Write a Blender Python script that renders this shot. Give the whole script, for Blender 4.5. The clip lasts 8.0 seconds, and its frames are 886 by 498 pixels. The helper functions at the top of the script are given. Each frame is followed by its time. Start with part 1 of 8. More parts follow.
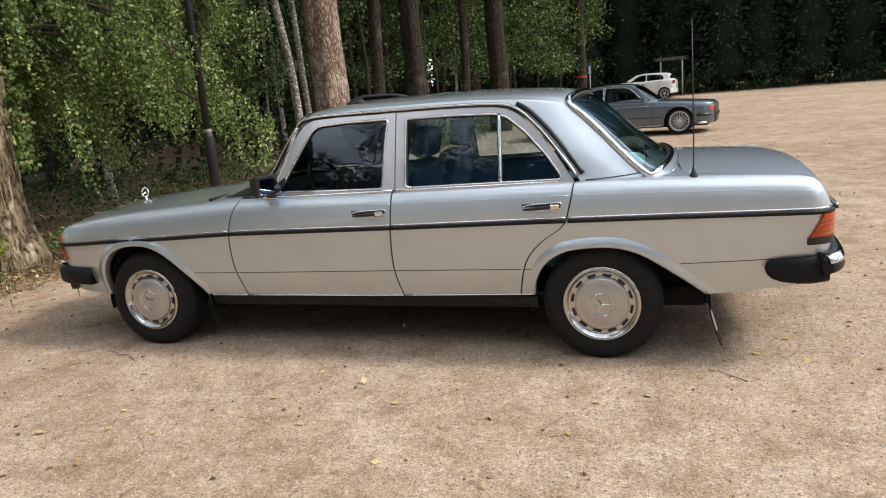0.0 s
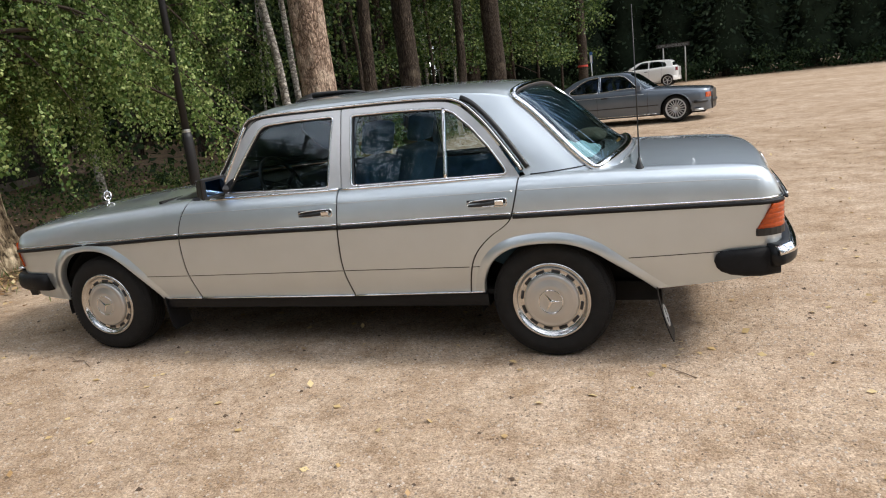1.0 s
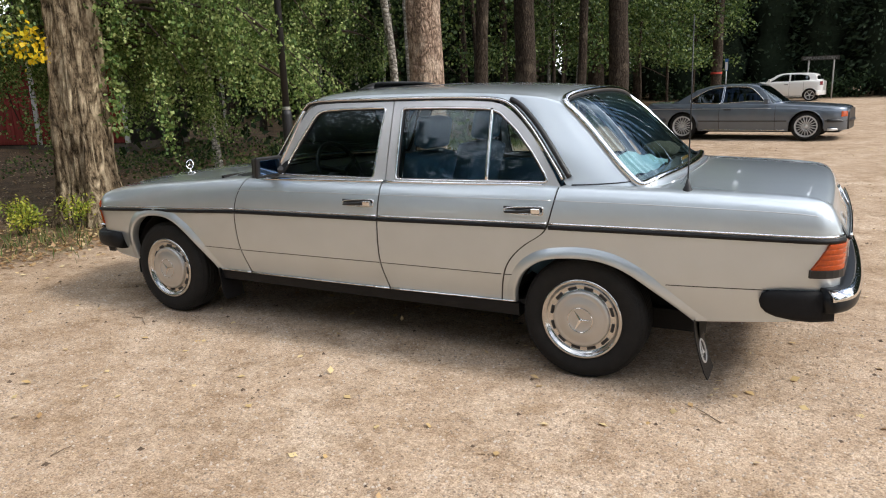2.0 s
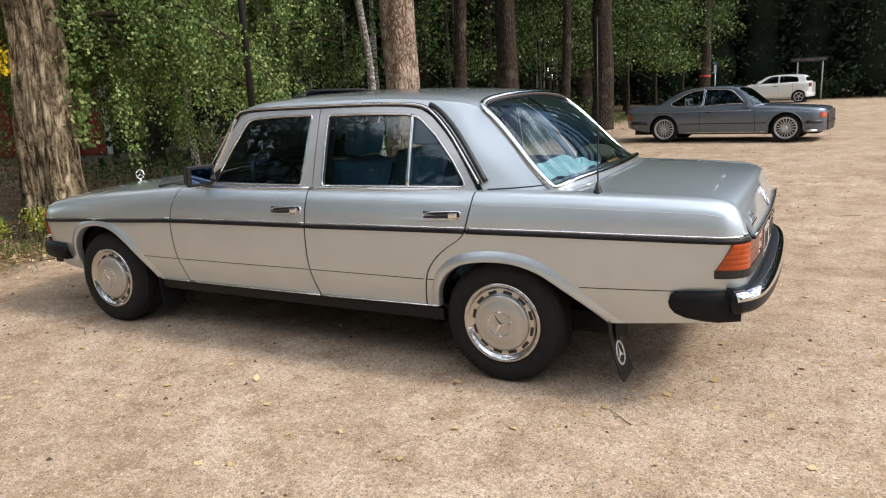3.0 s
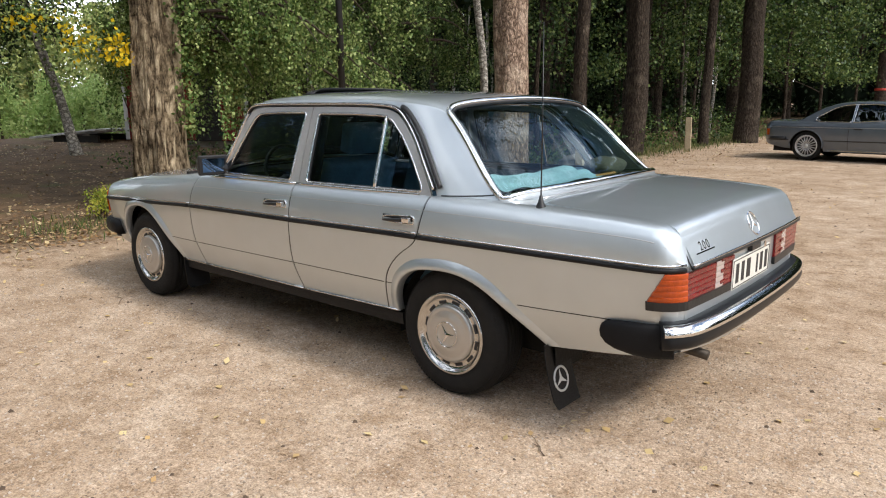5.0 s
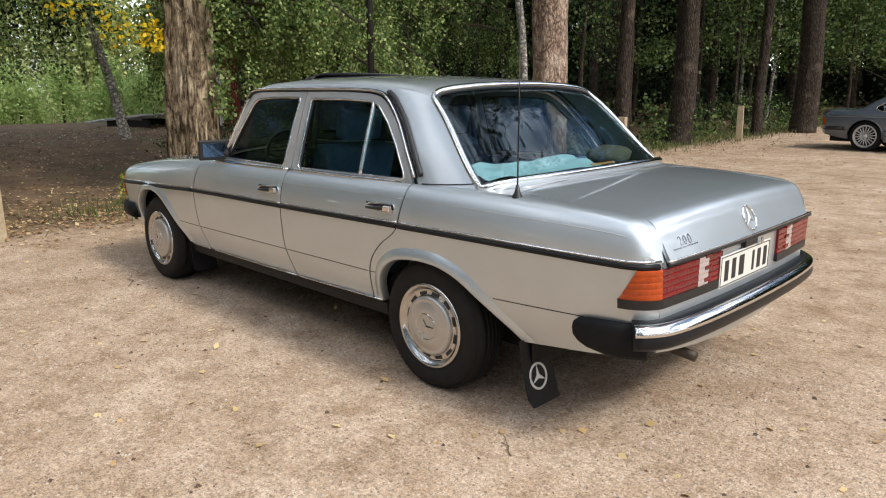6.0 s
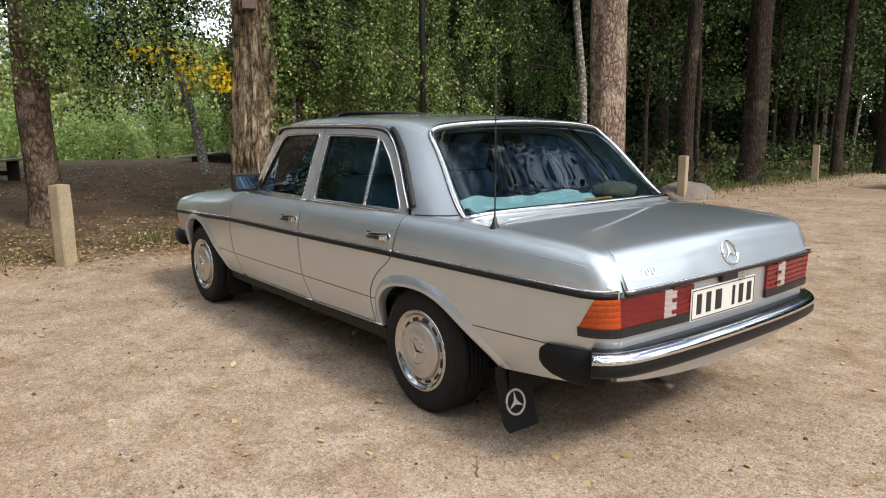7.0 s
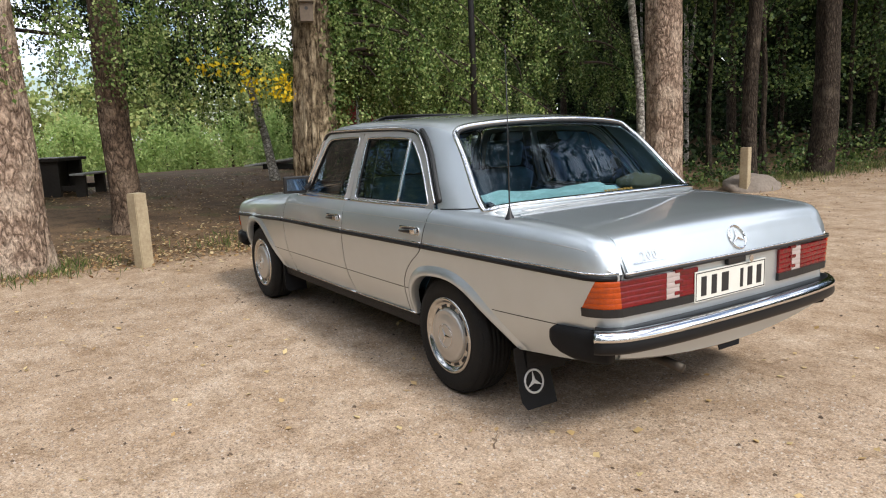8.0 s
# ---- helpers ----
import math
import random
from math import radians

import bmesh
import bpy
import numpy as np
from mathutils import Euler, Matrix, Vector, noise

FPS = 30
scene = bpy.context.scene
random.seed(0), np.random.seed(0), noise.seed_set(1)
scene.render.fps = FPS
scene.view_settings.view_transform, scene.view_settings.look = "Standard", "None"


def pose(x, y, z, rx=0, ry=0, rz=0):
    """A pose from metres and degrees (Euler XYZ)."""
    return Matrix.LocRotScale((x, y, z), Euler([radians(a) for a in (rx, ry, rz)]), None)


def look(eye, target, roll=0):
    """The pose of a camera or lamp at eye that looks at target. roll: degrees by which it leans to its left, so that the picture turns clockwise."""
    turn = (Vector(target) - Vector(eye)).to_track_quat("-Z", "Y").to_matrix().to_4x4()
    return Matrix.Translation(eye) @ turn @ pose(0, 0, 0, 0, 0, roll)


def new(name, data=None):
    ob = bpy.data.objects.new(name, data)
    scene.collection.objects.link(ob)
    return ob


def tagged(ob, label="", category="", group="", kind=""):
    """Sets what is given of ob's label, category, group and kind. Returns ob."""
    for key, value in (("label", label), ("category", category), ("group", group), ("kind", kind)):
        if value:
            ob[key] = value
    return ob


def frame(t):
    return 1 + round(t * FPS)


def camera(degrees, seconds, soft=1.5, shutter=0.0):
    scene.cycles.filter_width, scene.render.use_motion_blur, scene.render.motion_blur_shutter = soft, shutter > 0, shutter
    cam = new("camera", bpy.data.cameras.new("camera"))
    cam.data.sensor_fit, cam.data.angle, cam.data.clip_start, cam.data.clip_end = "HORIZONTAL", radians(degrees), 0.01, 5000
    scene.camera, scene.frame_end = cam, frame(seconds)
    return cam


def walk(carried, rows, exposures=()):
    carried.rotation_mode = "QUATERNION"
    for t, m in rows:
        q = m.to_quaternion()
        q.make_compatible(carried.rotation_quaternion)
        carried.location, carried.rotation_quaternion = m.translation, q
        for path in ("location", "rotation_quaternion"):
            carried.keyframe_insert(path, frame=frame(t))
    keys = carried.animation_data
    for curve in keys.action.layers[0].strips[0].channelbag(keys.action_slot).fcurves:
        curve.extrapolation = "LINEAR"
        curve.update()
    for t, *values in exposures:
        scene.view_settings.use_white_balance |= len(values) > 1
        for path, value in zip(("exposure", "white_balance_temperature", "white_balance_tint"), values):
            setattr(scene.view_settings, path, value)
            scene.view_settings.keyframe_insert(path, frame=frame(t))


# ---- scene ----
cam = camera(64.2, 8.0, soft=1.1)
PATH = [
    (0, (3.126, -4.351, 1.41), (2.517, -2.493, 0.986), -4.8),
    (0.5, (3.306, -4.301, 1.408), (2.741, -2.425, 1.004), -5.6),
    (1, (3.418, -4.172, 1.388), (2.779, -2.328, 0.948), -6.3),
    (1.2, (3.462, -4.091, 1.387), (2.684, -2.304, 0.937), -5.7),
    (2.3, (3.876, -3.922, 1.393), (2.932, -2.21, 0.97), -2.1),
    (2.5, (3.955, -3.896, 1.393), (3.003, -2.184, 0.987), -2.8),
    (3, (4.093, -3.773, 1.372), (3.165, -2.052, 0.95), -2.7),
    (3.5, (4.219, -3.572, 1.355), (3.143, -1.95, 0.893), -0.7),
    (4, (4.383, -3.432, 1.341), (3.219, -1.87, 0.887), -2.2),
    (4.5, (4.668, -3.343, 1.353), (3.432, -1.835, 0.907), -0.9),
    (4.7, (4.744, -3.301, 1.36), (3.494, -1.794, 0.951), -0.7),
    (5.8, (4.943, -2.977, 1.359), (3.611, -1.556, 0.903), 0.7),
    (6, (4.99, -2.929, 1.349), (3.615, -1.545, 0.907), -0.2),
    (6.1, (5.004, -2.893, 1.35), (3.578, -1.55, 0.943), -0.0),
    (6.5, (5.194, -2.778, 1.345), (3.677, -1.55, 0.907), -0.0),
    (7, (5.373, -2.738, 1.34), (3.836, -1.504, 1.002), -0.1),
    (7.5, (5.565, -2.757, 1.328), (3.983, -1.589, 0.96), -0.4),
    (8, (5.705, -2.707, 1.328), (4.049, -1.635, 0.998), -2.2),
]
walk(cam, [(t, look(eye, target, roll)) for t, eye, target, roll in PATH],
     exposures=[(0, -0.03), (1.2, 0.0), (2.5, 0.08), (4.7, 0.06), (6, 0.0), (6.6, -0.10), (7, -0.14), (7.5, -0.04), (8, -0.05)])

# ---- world, sun, exposure ----
SUN_AZ, SUN_EL = 83.0, 45.0      # compass degrees from +y towards +x, and height
world = bpy.data.worlds.new("daylight")
scene.world = world
world.use_nodes = True
wn, wl = world.node_tree.nodes, world.node_tree.links
wn.clear()
sky = wn.new("ShaderNodeTexSky")
sky.sky_type = "NISHITA"
sky.sun_disc = False
sky.sun_elevation, sky.sun_rotation = radians(SUN_EL), radians(SUN_AZ)
sky.air_density, sky.dust_density = 1.0, 1.5
wtc = wn.new("ShaderNodeTexCoord")
wmap = wn.new("ShaderNodeMapping")
wmap.inputs["Scale"].default_value = (1.0, 1.0, 2.6)
wnoise = wn.new("ShaderNodeTexNoise")
wnoise.inputs["Scale"].default_value = 3.2
wnoise.inputs["Detail"].default_value = 6.0
wnoise.inputs["Roughness"].default_value = 0.55
wramp = wn.new("ShaderNodeValToRGB")
wramp.color_ramp.elements[0].position, wramp.color_ramp.elements[1].position = 0.46, 0.60
wmix = wn.new("ShaderNodeMix")
wmix.data_type = "RGBA"
wmix.inputs[7].default_value = (18.2, 18.7, 19.8, 1.0)
wbg = wn.new("ShaderNodeBackground")
wbg.inputs["Strength"].default_value = 0.15
wout = wn.new("ShaderNodeOutputWorld")
wl.new(wtc.outputs["Generated"], wmap.inputs["Vector"])
wl.new(wmap.outputs["Vector"], wnoise.inputs["Vector"])
wl.new(wnoise.outputs["Fac"], wramp.inputs["Fac"])
wl.new(wramp.outputs["Color"], wmix.inputs[0])
wl.new(sky.outputs["Color"], wmix.inputs[6])
wl.new(wmix.outputs[2], wbg.inputs["Color"])
wl.new(wbg.outputs["Background"], wout.inputs["Surface"])

sun_data = bpy.data.lights.new("sun", "SUN")
sun_data.energy, sun_data.angle, sun_data.color = 3.1, radians(12.0), (1.0, 0.955, 0.895)
sun = new("sun", sun_data)
_az, _el = radians(SUN_AZ), radians(SUN_EL)
sun.matrix_world = look((math.sin(_az) * math.cos(_el) * 60, math.cos(_az) * math.cos(_el) * 60, math.sin(_el) * 60), (0, 0, 0))
scene.view_settings.exposure = 0.0


# ---- materials ----
def material(name, base=(0.5, 0.5, 0.5), rough=0.5, metal=0.0, coat=0.0, vary=0.0, scale=20.0, bump=0.0, bump_scale=60.0,
             second=None, spec=0.5, transmission=0.0, emit=None):
    """A principled material whose colour wanders between base and second at two scales, with fine relief."""
    m = bpy.data.materials.new(name)
    m.use_nodes = True
    n, l = m.node_tree.nodes, m.node_tree.links
    b = n["Principled BSDF"]
    b.inputs["Base Color"].default_value = (*base, 1)
    b.inputs["Roughness"].default_value, b.inputs["Metallic"].default_value = rough, metal
    b.inputs["Coat Weight"].default_value, b.inputs["Coat Roughness"].default_value = coat, 0.04
    b.inputs["Specular IOR Level"].default_value = spec
    b.inputs["Transmission Weight"].default_value = transmission
    tc = n.new("ShaderNodeTexCoord")
    if vary or second:
        other = second or tuple(max(0.0, v * (1 - vary)) for v in base)
        big, small = n.new("ShaderNodeTexNoise"), n.new("ShaderNodeTexNoise")
        for t, s, d in ((big, scale * 0.12, 4), (small, scale, 6)):
            t.inputs["Scale"].default_value, t.inputs["Detail"].default_value = s, d
            l.new(tc.outputs["Object"], t.inputs["Vector"])
        add = n.new("ShaderNodeMath")
        add.operation = "ADD"
        l.new(big.outputs["Fac"], add.inputs[0])
        l.new(small.outputs["Fac"], add.inputs[1])
        ramp = n.new("ShaderNodeMapRange")
        ramp.inputs["From Min"].default_value, ramp.inputs["From Max"].default_value = 0.7, 1.3
        l.new(add.outputs[0], ramp.inputs["Value"])
        mix = n.new("ShaderNodeMix")
        mix.data_type = "RGBA"
        mix.inputs[6].default_value, mix.inputs[7].default_value = (*base, 1), (*other, 1)
        l.new(ramp.outputs["Result"], mix.inputs[0])
        l.new(mix.outputs[2], b.inputs["Base Color"])
    if bump:
        t = n.new("ShaderNodeTexNoise")
        t.inputs["Scale"].default_value, t.inputs["Detail"].default_value = bump_scale, 5
        l.new(tc.outputs["Object"], t.inputs["Vector"])
        bp = n.new("ShaderNodeBump")
        bp.inputs["Strength"].default_value, bp.inputs["Distance"].default_value = bump, 0.02
        l.new(t.outputs["Fac"], bp.inputs["Height"])
        l.new(bp.outputs["Normal"], b.inputs["Normal"])
    return m


def glass_material(name, tint, gloss=1.0, ior=1.5):
    """A thin pane: light passes tinted, the rest mirrors by Fresnel."""
    m = bpy.data.materials.new(name)
    m.use_nodes = True
    n, l = m.node_tree.nodes, m.node_tree.links
    n.clear()
    out, mix = n.new("ShaderNodeOutputMaterial"), n.new("ShaderNodeMixShader")
    tr, gl, fr = n.new("ShaderNodeBsdfTransparent"), n.new("ShaderNodeBsdfGlossy"), n.new("ShaderNodeFresnel")
    tr.inputs["Color"].default_value = (*tint, 1)
    gl.inputs["Color"].default_value = (0.80 * gloss, 0.92 * gloss, gloss, 1)
    gl.inputs["Roughness"].default_value = 0.01
    fr.inputs["IOR"].default_value = ior
    l.new(fr.outputs["Fac"], mix.inputs[0])
    l.new(tr.outputs[0], mix.inputs[1])
    l.new(gl.outputs[0], mix.inputs[2])
    l.new(mix.outputs[0], out.inputs["Surface"])
    return m


PAINT = material("silver_paint", (0.600, 0.655, 0.690), 0.40, 0.80, 1.0, second=(0.560, 0.613, 0.640), scale=6)
FRAME = material("bright_frame", (0.60, 0.60, 0.60), 0.30, 0.55, 0.5, vary=0.06, scale=30)
PAINT_B = material("blue_grey_paint", (0.135, 0.163, 0.200), 0.36, 0.55, 1.0, vary=0.1, scale=6)
PAINT_W = material("white_paint", (0.72, 0.72, 0.70), 0.3, 0.0, 1.0, vary=0.04, scale=6)
RING = material("polished_ring", (0.56, 0.555, 0.54), 0.17, 1.0, vary=0.1, scale=30)
CHROME = material("chrome", (0.80, 0.80, 0.80), 0.09, 1.0, vary=0.06, scale=30)
ALU = material("brushed_aluminium", (0.62, 0.62, 0.61), 0.30, 1.0, vary=0.08, scale=60)
RUBBER = material("black_rubber", (0.009, 0.009, 0.010), 0.50, 0, vary=0.35, scale=40, bump=0.15, bump_scale=220, spec=0.25)
TYRE = material("tyre_rubber", (0.009, 0.0088, 0.0086), 0.75, 0, second=(0.016, 0.0148, 0.0135), scale=26, bump=0.25, bump_scale=160, spec=0.25)
BLACK = material("black_plastic", (0.016, 0.016, 0.017), 0.42, 0, vary=0.3, scale=30, bump=0.05)
BUMPER_BLACK = material("bumper_black", (0.007, 0.008, 0.010), 0.38, 0, 0.0, vary=0.2, scale=20, spec=0.3)
DARK = material("underbody_black", (0.012, 0.011, 0.010), 0.9, 0, vary=0.4, scale=12, bump=0.2)
DARK_GLASS = glass_material("dark_window_glass", (0.16, 0.19, 0.19), 1.0, 1.62)
GLASS = glass_material("window_glass", (0.74, 0.84, 0.86), 1.0, 1.52)
RIM_SILVER = material("alloy_silver", (0.62, 0.62, 0.61), 0.35, 0.35, 0.5, vary=0.06)
SMOKE = glass_material("smoked_acrylic", (0.10, 0.09, 0.085))
AMBER = material("amber_lens", (0.50, 0.066, 0.002), 0.20, 0, 0.4, vary=0.4, scale=50, bump=0.12, bump_scale=90)
RED = material("red_lens", (0.19, 0.0035, 0.007), 0.20, 0, 0.25, vary=0.45, scale=50, bump=0.12, bump_scale=90)
CLEAR = material("clear_lens", (0.46, 0.39, 0.37), 0.14, 0, 1.0, vary=0.1, scale=50)
BLUE_CLOTH = material("blue_seat_fabric", (0.10, 0.20, 0.29), 0.9, 0, vary=0.3, scale=120, bump=0.4, bump_scale=400)
TOWEL = material("turquoise_cloth", (0.38, 0.62, 0.64), 0.95, 0, vary=0.25, scale=60, bump=0.5, bump_scale=180)
PLATE_W = material("plate_white", (0.74, 0.74, 0.68), 0.35, 0, 0.3, vary=0.05, scale=40)
INK = material("ink_black", (0.02, 0.02, 0.022), 0.5)
YELLOW_INK = material("sticker_yellow", (0.42, 0.22, 0.04), 0.5)
MIRROR = material("mirror_glass", (0.12, 0.19, 0.30), 0.03, 1.0)
EMBLEM_W = material("emblem_white", (0.70, 0.70, 0.68), 0.4, vary=0.1)
STEEL_PAINT = material("wheel_cover_silver", (0.50, 0.485, 0.46), 0.34, 0.7, 0.7, vary=0.08, scale=12)
EXHAUST = material("exhaust_steel", (0.10, 0.085, 0.07), 0.6, 0.8, vary=0.4, scale=40)


# ---- building tools ----
def part(name, bm, mat, parent=None, label="", smooth=False):
    """Links a bmesh as one mesh object, under a thing or a part."""
    me = bpy.data.meshes.new(name)
    bm.normal_update()
    bm.to_mesh(me)
    bm.free()
    if mat:
        me.materials.append(mat)
    if smooth:
        me.polygons.foreach_set("use_smooth", [True] * len(me.polygons))
    ob = new(name, me)
    if parent:
        ob.parent = parent
    if label:
        ob["label"] = label
    return ob


def mesh_part(name, verts, faces, mat, parent=None, label="", normals=None, smooth=True):
    """The same from lists; normals, where given, are the true ones of the surface."""
    me = bpy.data.meshes.new(name)
    me.from_pydata([tuple(v) for v in verts], [], [tuple(f) for f in faces])
    me.materials.append(mat)
    if smooth:
        me.polygons.foreach_set("use_smooth", [True] * len(me.polygons))
    me.update()
    if normals is not None:
        me.normals_split_custom_set_from_vertices([tuple(n) for n in normals])
    ob = new(name, me)
    if parent:
        ob.parent = parent
    if label:
        ob["label"] = label
    return ob


def smooth_curve(points):
    """A monotone cubic through (x, y) points, as a function of arrays."""
    xs, ys = np.array(points, float).T
    h, d = np.diff(xs), np.diff(ys) / np.diff(xs)
    m = np.zeros_like(xs)
    m[0], m[-1] = d[0], d[-1]
    for i in range(1, len(xs) - 1):
        if d[i - 1] * d[i] > 0:
            w1, w2 = 2 * h[i] + h[i - 1], h[i] + 2 * h[i - 1]
            m[i] = (w1 + w2) / (w1 / d[i - 1] + w2 / d[i])

    def value(x):
        x = np.clip(np.asarray(x, float), xs[0], xs[-1])
        i = np.clip(np.searchsorted(xs, x, side="right") - 1, 0, len(xs) - 2)
        t = (x - xs[i]) / h[i]
        return ((1 + 2 * t) * (1 - t) ** 2 * ys[i] + t * (1 - t) ** 2 * h[i] * m[i]
                + t * t * (3 - 2 * t) * ys[i + 1] + t * t * (t - 1) * h[i] * m[i + 1])
    return value


def catmull(ctrl, s):
    """Catmull-Rom through rows of controls (n, N) at parameters s (N)."""
    n = len(ctrl)
    s = np.clip(s, 0, n - 1 - 1e-9)
    i = s.astype(int)
    t = s - i
    k = np.arange(len(s))
    p1, p2 = ctrl[i, k], ctrl[np.minimum(i + 1, n - 1), k]
    p0 = np.where(i > 0, ctrl[np.maximum(i - 1, 0), k], 2 * p1 - p2)
    p3 = np.where(i + 2 < n, ctrl[np.minimum(i + 2, n - 1), k], 2 * p2 - p1)
    return 0.5 * (2 * p1 + (p2 - p0) * t + (2 * p0 - 5 * p1 + 4 * p2 - p3) * t * t + (3 * p1 - p0 - 3 * p2 + p3) * t ** 3)


def polyline(points, step, closed=False):
    """Points along a chain, no farther apart than step."""
    pts = [Vector(p) for p in points]
    out = []
    for a, b in zip(pts, pts[1:] + ([pts[0]] if closed else [])):
        n = max(1, int((b - a).length / step + 0.999))
        out += [a.lerp(b, i / n) for i in range(n)]
    return out if closed else out + [pts[-1]]


def rounded(points, rounds=2, closed=False):
    """Corner cutting, which turns a chain into a soft curve."""
    pts = [Vector(p) for p in points]
    for _ in range(rounds):
        out = [] if closed else [pts[0]]
        pairs = list(zip(pts, pts[1:] + ([pts[0]] if closed else [])))
        for a, b in pairs:
            out += [a.lerp(b, 0.25), a.lerp(b, 0.75)]
        if not closed:
            out = [pts[0]] + out[2:-1] + [pts[-1]]
        pts = out
    return pts


def filleted(points, r, n=4):
    """A closed outline whose corners are rounded with about the radius r."""
    pts, out = [Vector(p) for p in points], []
    for i, p in enumerate(pts):
        a, b = pts[i - 1] - p, pts[(i + 1) % len(pts)] - p
        ra, rb = min(r, a.length * 0.45), min(r, b.length * 0.45)
        a, b = p + a.normalized() * ra, p + b.normalized() * rb
        out += [tuple(a.lerp(p, t).lerp(p.lerp(b, t), t)) for t in (k / n for k in range(n + 1))]
    return out


def surface_normal(surf, u, v, inside, e=0.004):
    du = surf(u + e, v) - surf(u - e, v)
    dv = surf(u, v + e * 8) - surf(u, v - e * 8)
    n = np.cross(du, dv)
    n /= np.maximum(np.linalg.norm(n, axis=1, keepdims=True), 1e-9)
    p = surf(u, v)
    centre = np.stack([p[:, 0] + inside[0], 0 * p[:, 0] + inside[1], 0 * p[:, 0] + inside[2]], 1)
    flip = ((p - centre) * n).sum(1) < 0
    n[flip] *= -1
    return p, n


def panel(name, surf, outline, mat, parent, vscale=1.0, step=0.03, rim=0.014, offset=0.0, mirror=False, label="", inside=(0, 0, 0.6), holes=()):
    """A sheet cut out of a curved surface surf(u, v) by an outline in (u, v), with folded edges. vscale: metres to one of v."""
    from mathutils.geometry import delaunay_2d_cdt
    loops, coords, edges = [], [], []
    for chain in (outline, *holes):
        loop = polyline([(u, v * vscale) for u, v in chain], step, closed=True)
        first = len(coords)
        coords += [Vector(p) for p in loop]
        ids = list(range(first, first + len(loop)))
        loops.append(ids)
        edges += [(ids[i], ids[(i + 1) % len(ids)]) for i in range(len(ids))]
    rings = [np.array([coords[i] for i in ids]) for ids in loops]

    def odd(px, py):
        inn = np.zeros(len(px), bool)
        for ring in rings:
            a, b = ring, np.roll(ring, -1, 0)
            for (x1, y1), (x2, y2) in zip(a, b):
                hit = (y1 > py) != (y2 > py)
                inn ^= hit & (px < (x2 - x1) * (py - y1) / (y2 - y1 + 1e-15) + x1)
        return inn

    lo, hi = rings[0].min(0), rings[0].max(0)
    gx, gy = np.meshgrid(np.arange(lo[0] + step / 2, hi[0], step), np.arange(lo[1] + step / 2, hi[1], step))
    gx, gy = gx.ravel(), gy.ravel()
    keep = odd(gx, gy)
    gx, gy = gx[keep], gy[keep]
    if len(gx):
        allb = np.concatenate([np.array(polyline([tuple(p) for p in r], step * 0.7, True)) for r in rings])
        near = np.array([np.min((allb[:, 0] - x) ** 2 + (allb[:, 1] - y) ** 2) for x, y in zip(gx, gy)])
        gx, gy = gx[near > (step * 0.5) ** 2], gy[near > (step * 0.5) ** 2]
    pts = coords + [Vector((x, y)) for x, y in zip(gx, gy)]
    vs, _, fs, _, _, _ = delaunay_2d_cdt(pts, edges, [], 0, 1e-6)
    arr = np.array(vs)
    cent = np.array([arr[list(f)].mean(0) for f in fs])
    good = odd(cent[:, 0], cent[:, 1])
    fs = [tuple(f) for f, g in zip(fs, good) if g]
    p, n = surface_normal(surf, arr[:, 0], arr[:, 1] / vscale, inside)
    p = p + n * offset
    verts, normals, faces = [tuple(q) for q in p], [tuple(q) for q in n], []
    count = {}
    for f in fs:
        a, b, c = (p[i] for i in f)
        m = n[f[0]] + n[f[1]] + n[f[2]]
        if np.cross(b - a, c - a) @ m < 0:
            f = f[::-1]
        faces.append(f)
        for i in range(3):
            count[(f[i], f[(i + 1) % 3])] = True
    if rim:
        made = {}

        def pair(i):
            if i not in made:
                made[i] = len(verts)
                verts.extend([tuple(p[i]), tuple(p[i] - n[i] * rim)])
                normals.extend([(0, 0, 0), (0, 0, 0)])
            return made[i]
        for (i, j) in [e for e in count if (e[1], e[0]) not in count]:
            a, b = pair(i), pair(j)
            faces.append((b, a, a + 1, b + 1))
            t = np.array(verts[b]) - np.array(verts[a])
            side = np.cross(t, n[i])
            side /= max(np.linalg.norm(side), 1e-9)
            for k in (a, a + 1, b, b + 1):
                normals[k] = tuple(np.array(normals[k]) + side)
    normals = np.array(normals)
    normals /= np.maximum(np.linalg.norm(normals, axis=1, keepdims=True), 1e-9)
    made_obs = []
    for flip in ((False, True) if mirror else (False,)):
        vv, nn, ff = verts, normals, faces
        if flip:
            vv = [(x, -y, z) for x, y, z in verts]
            nn = normals * np.array([1, -1, 1])
            ff = [tuple(reversed(f)) for f in faces]
        made_obs.append(mesh_part(name, vv, ff, mat, parent, label, nn))
    return made_obs


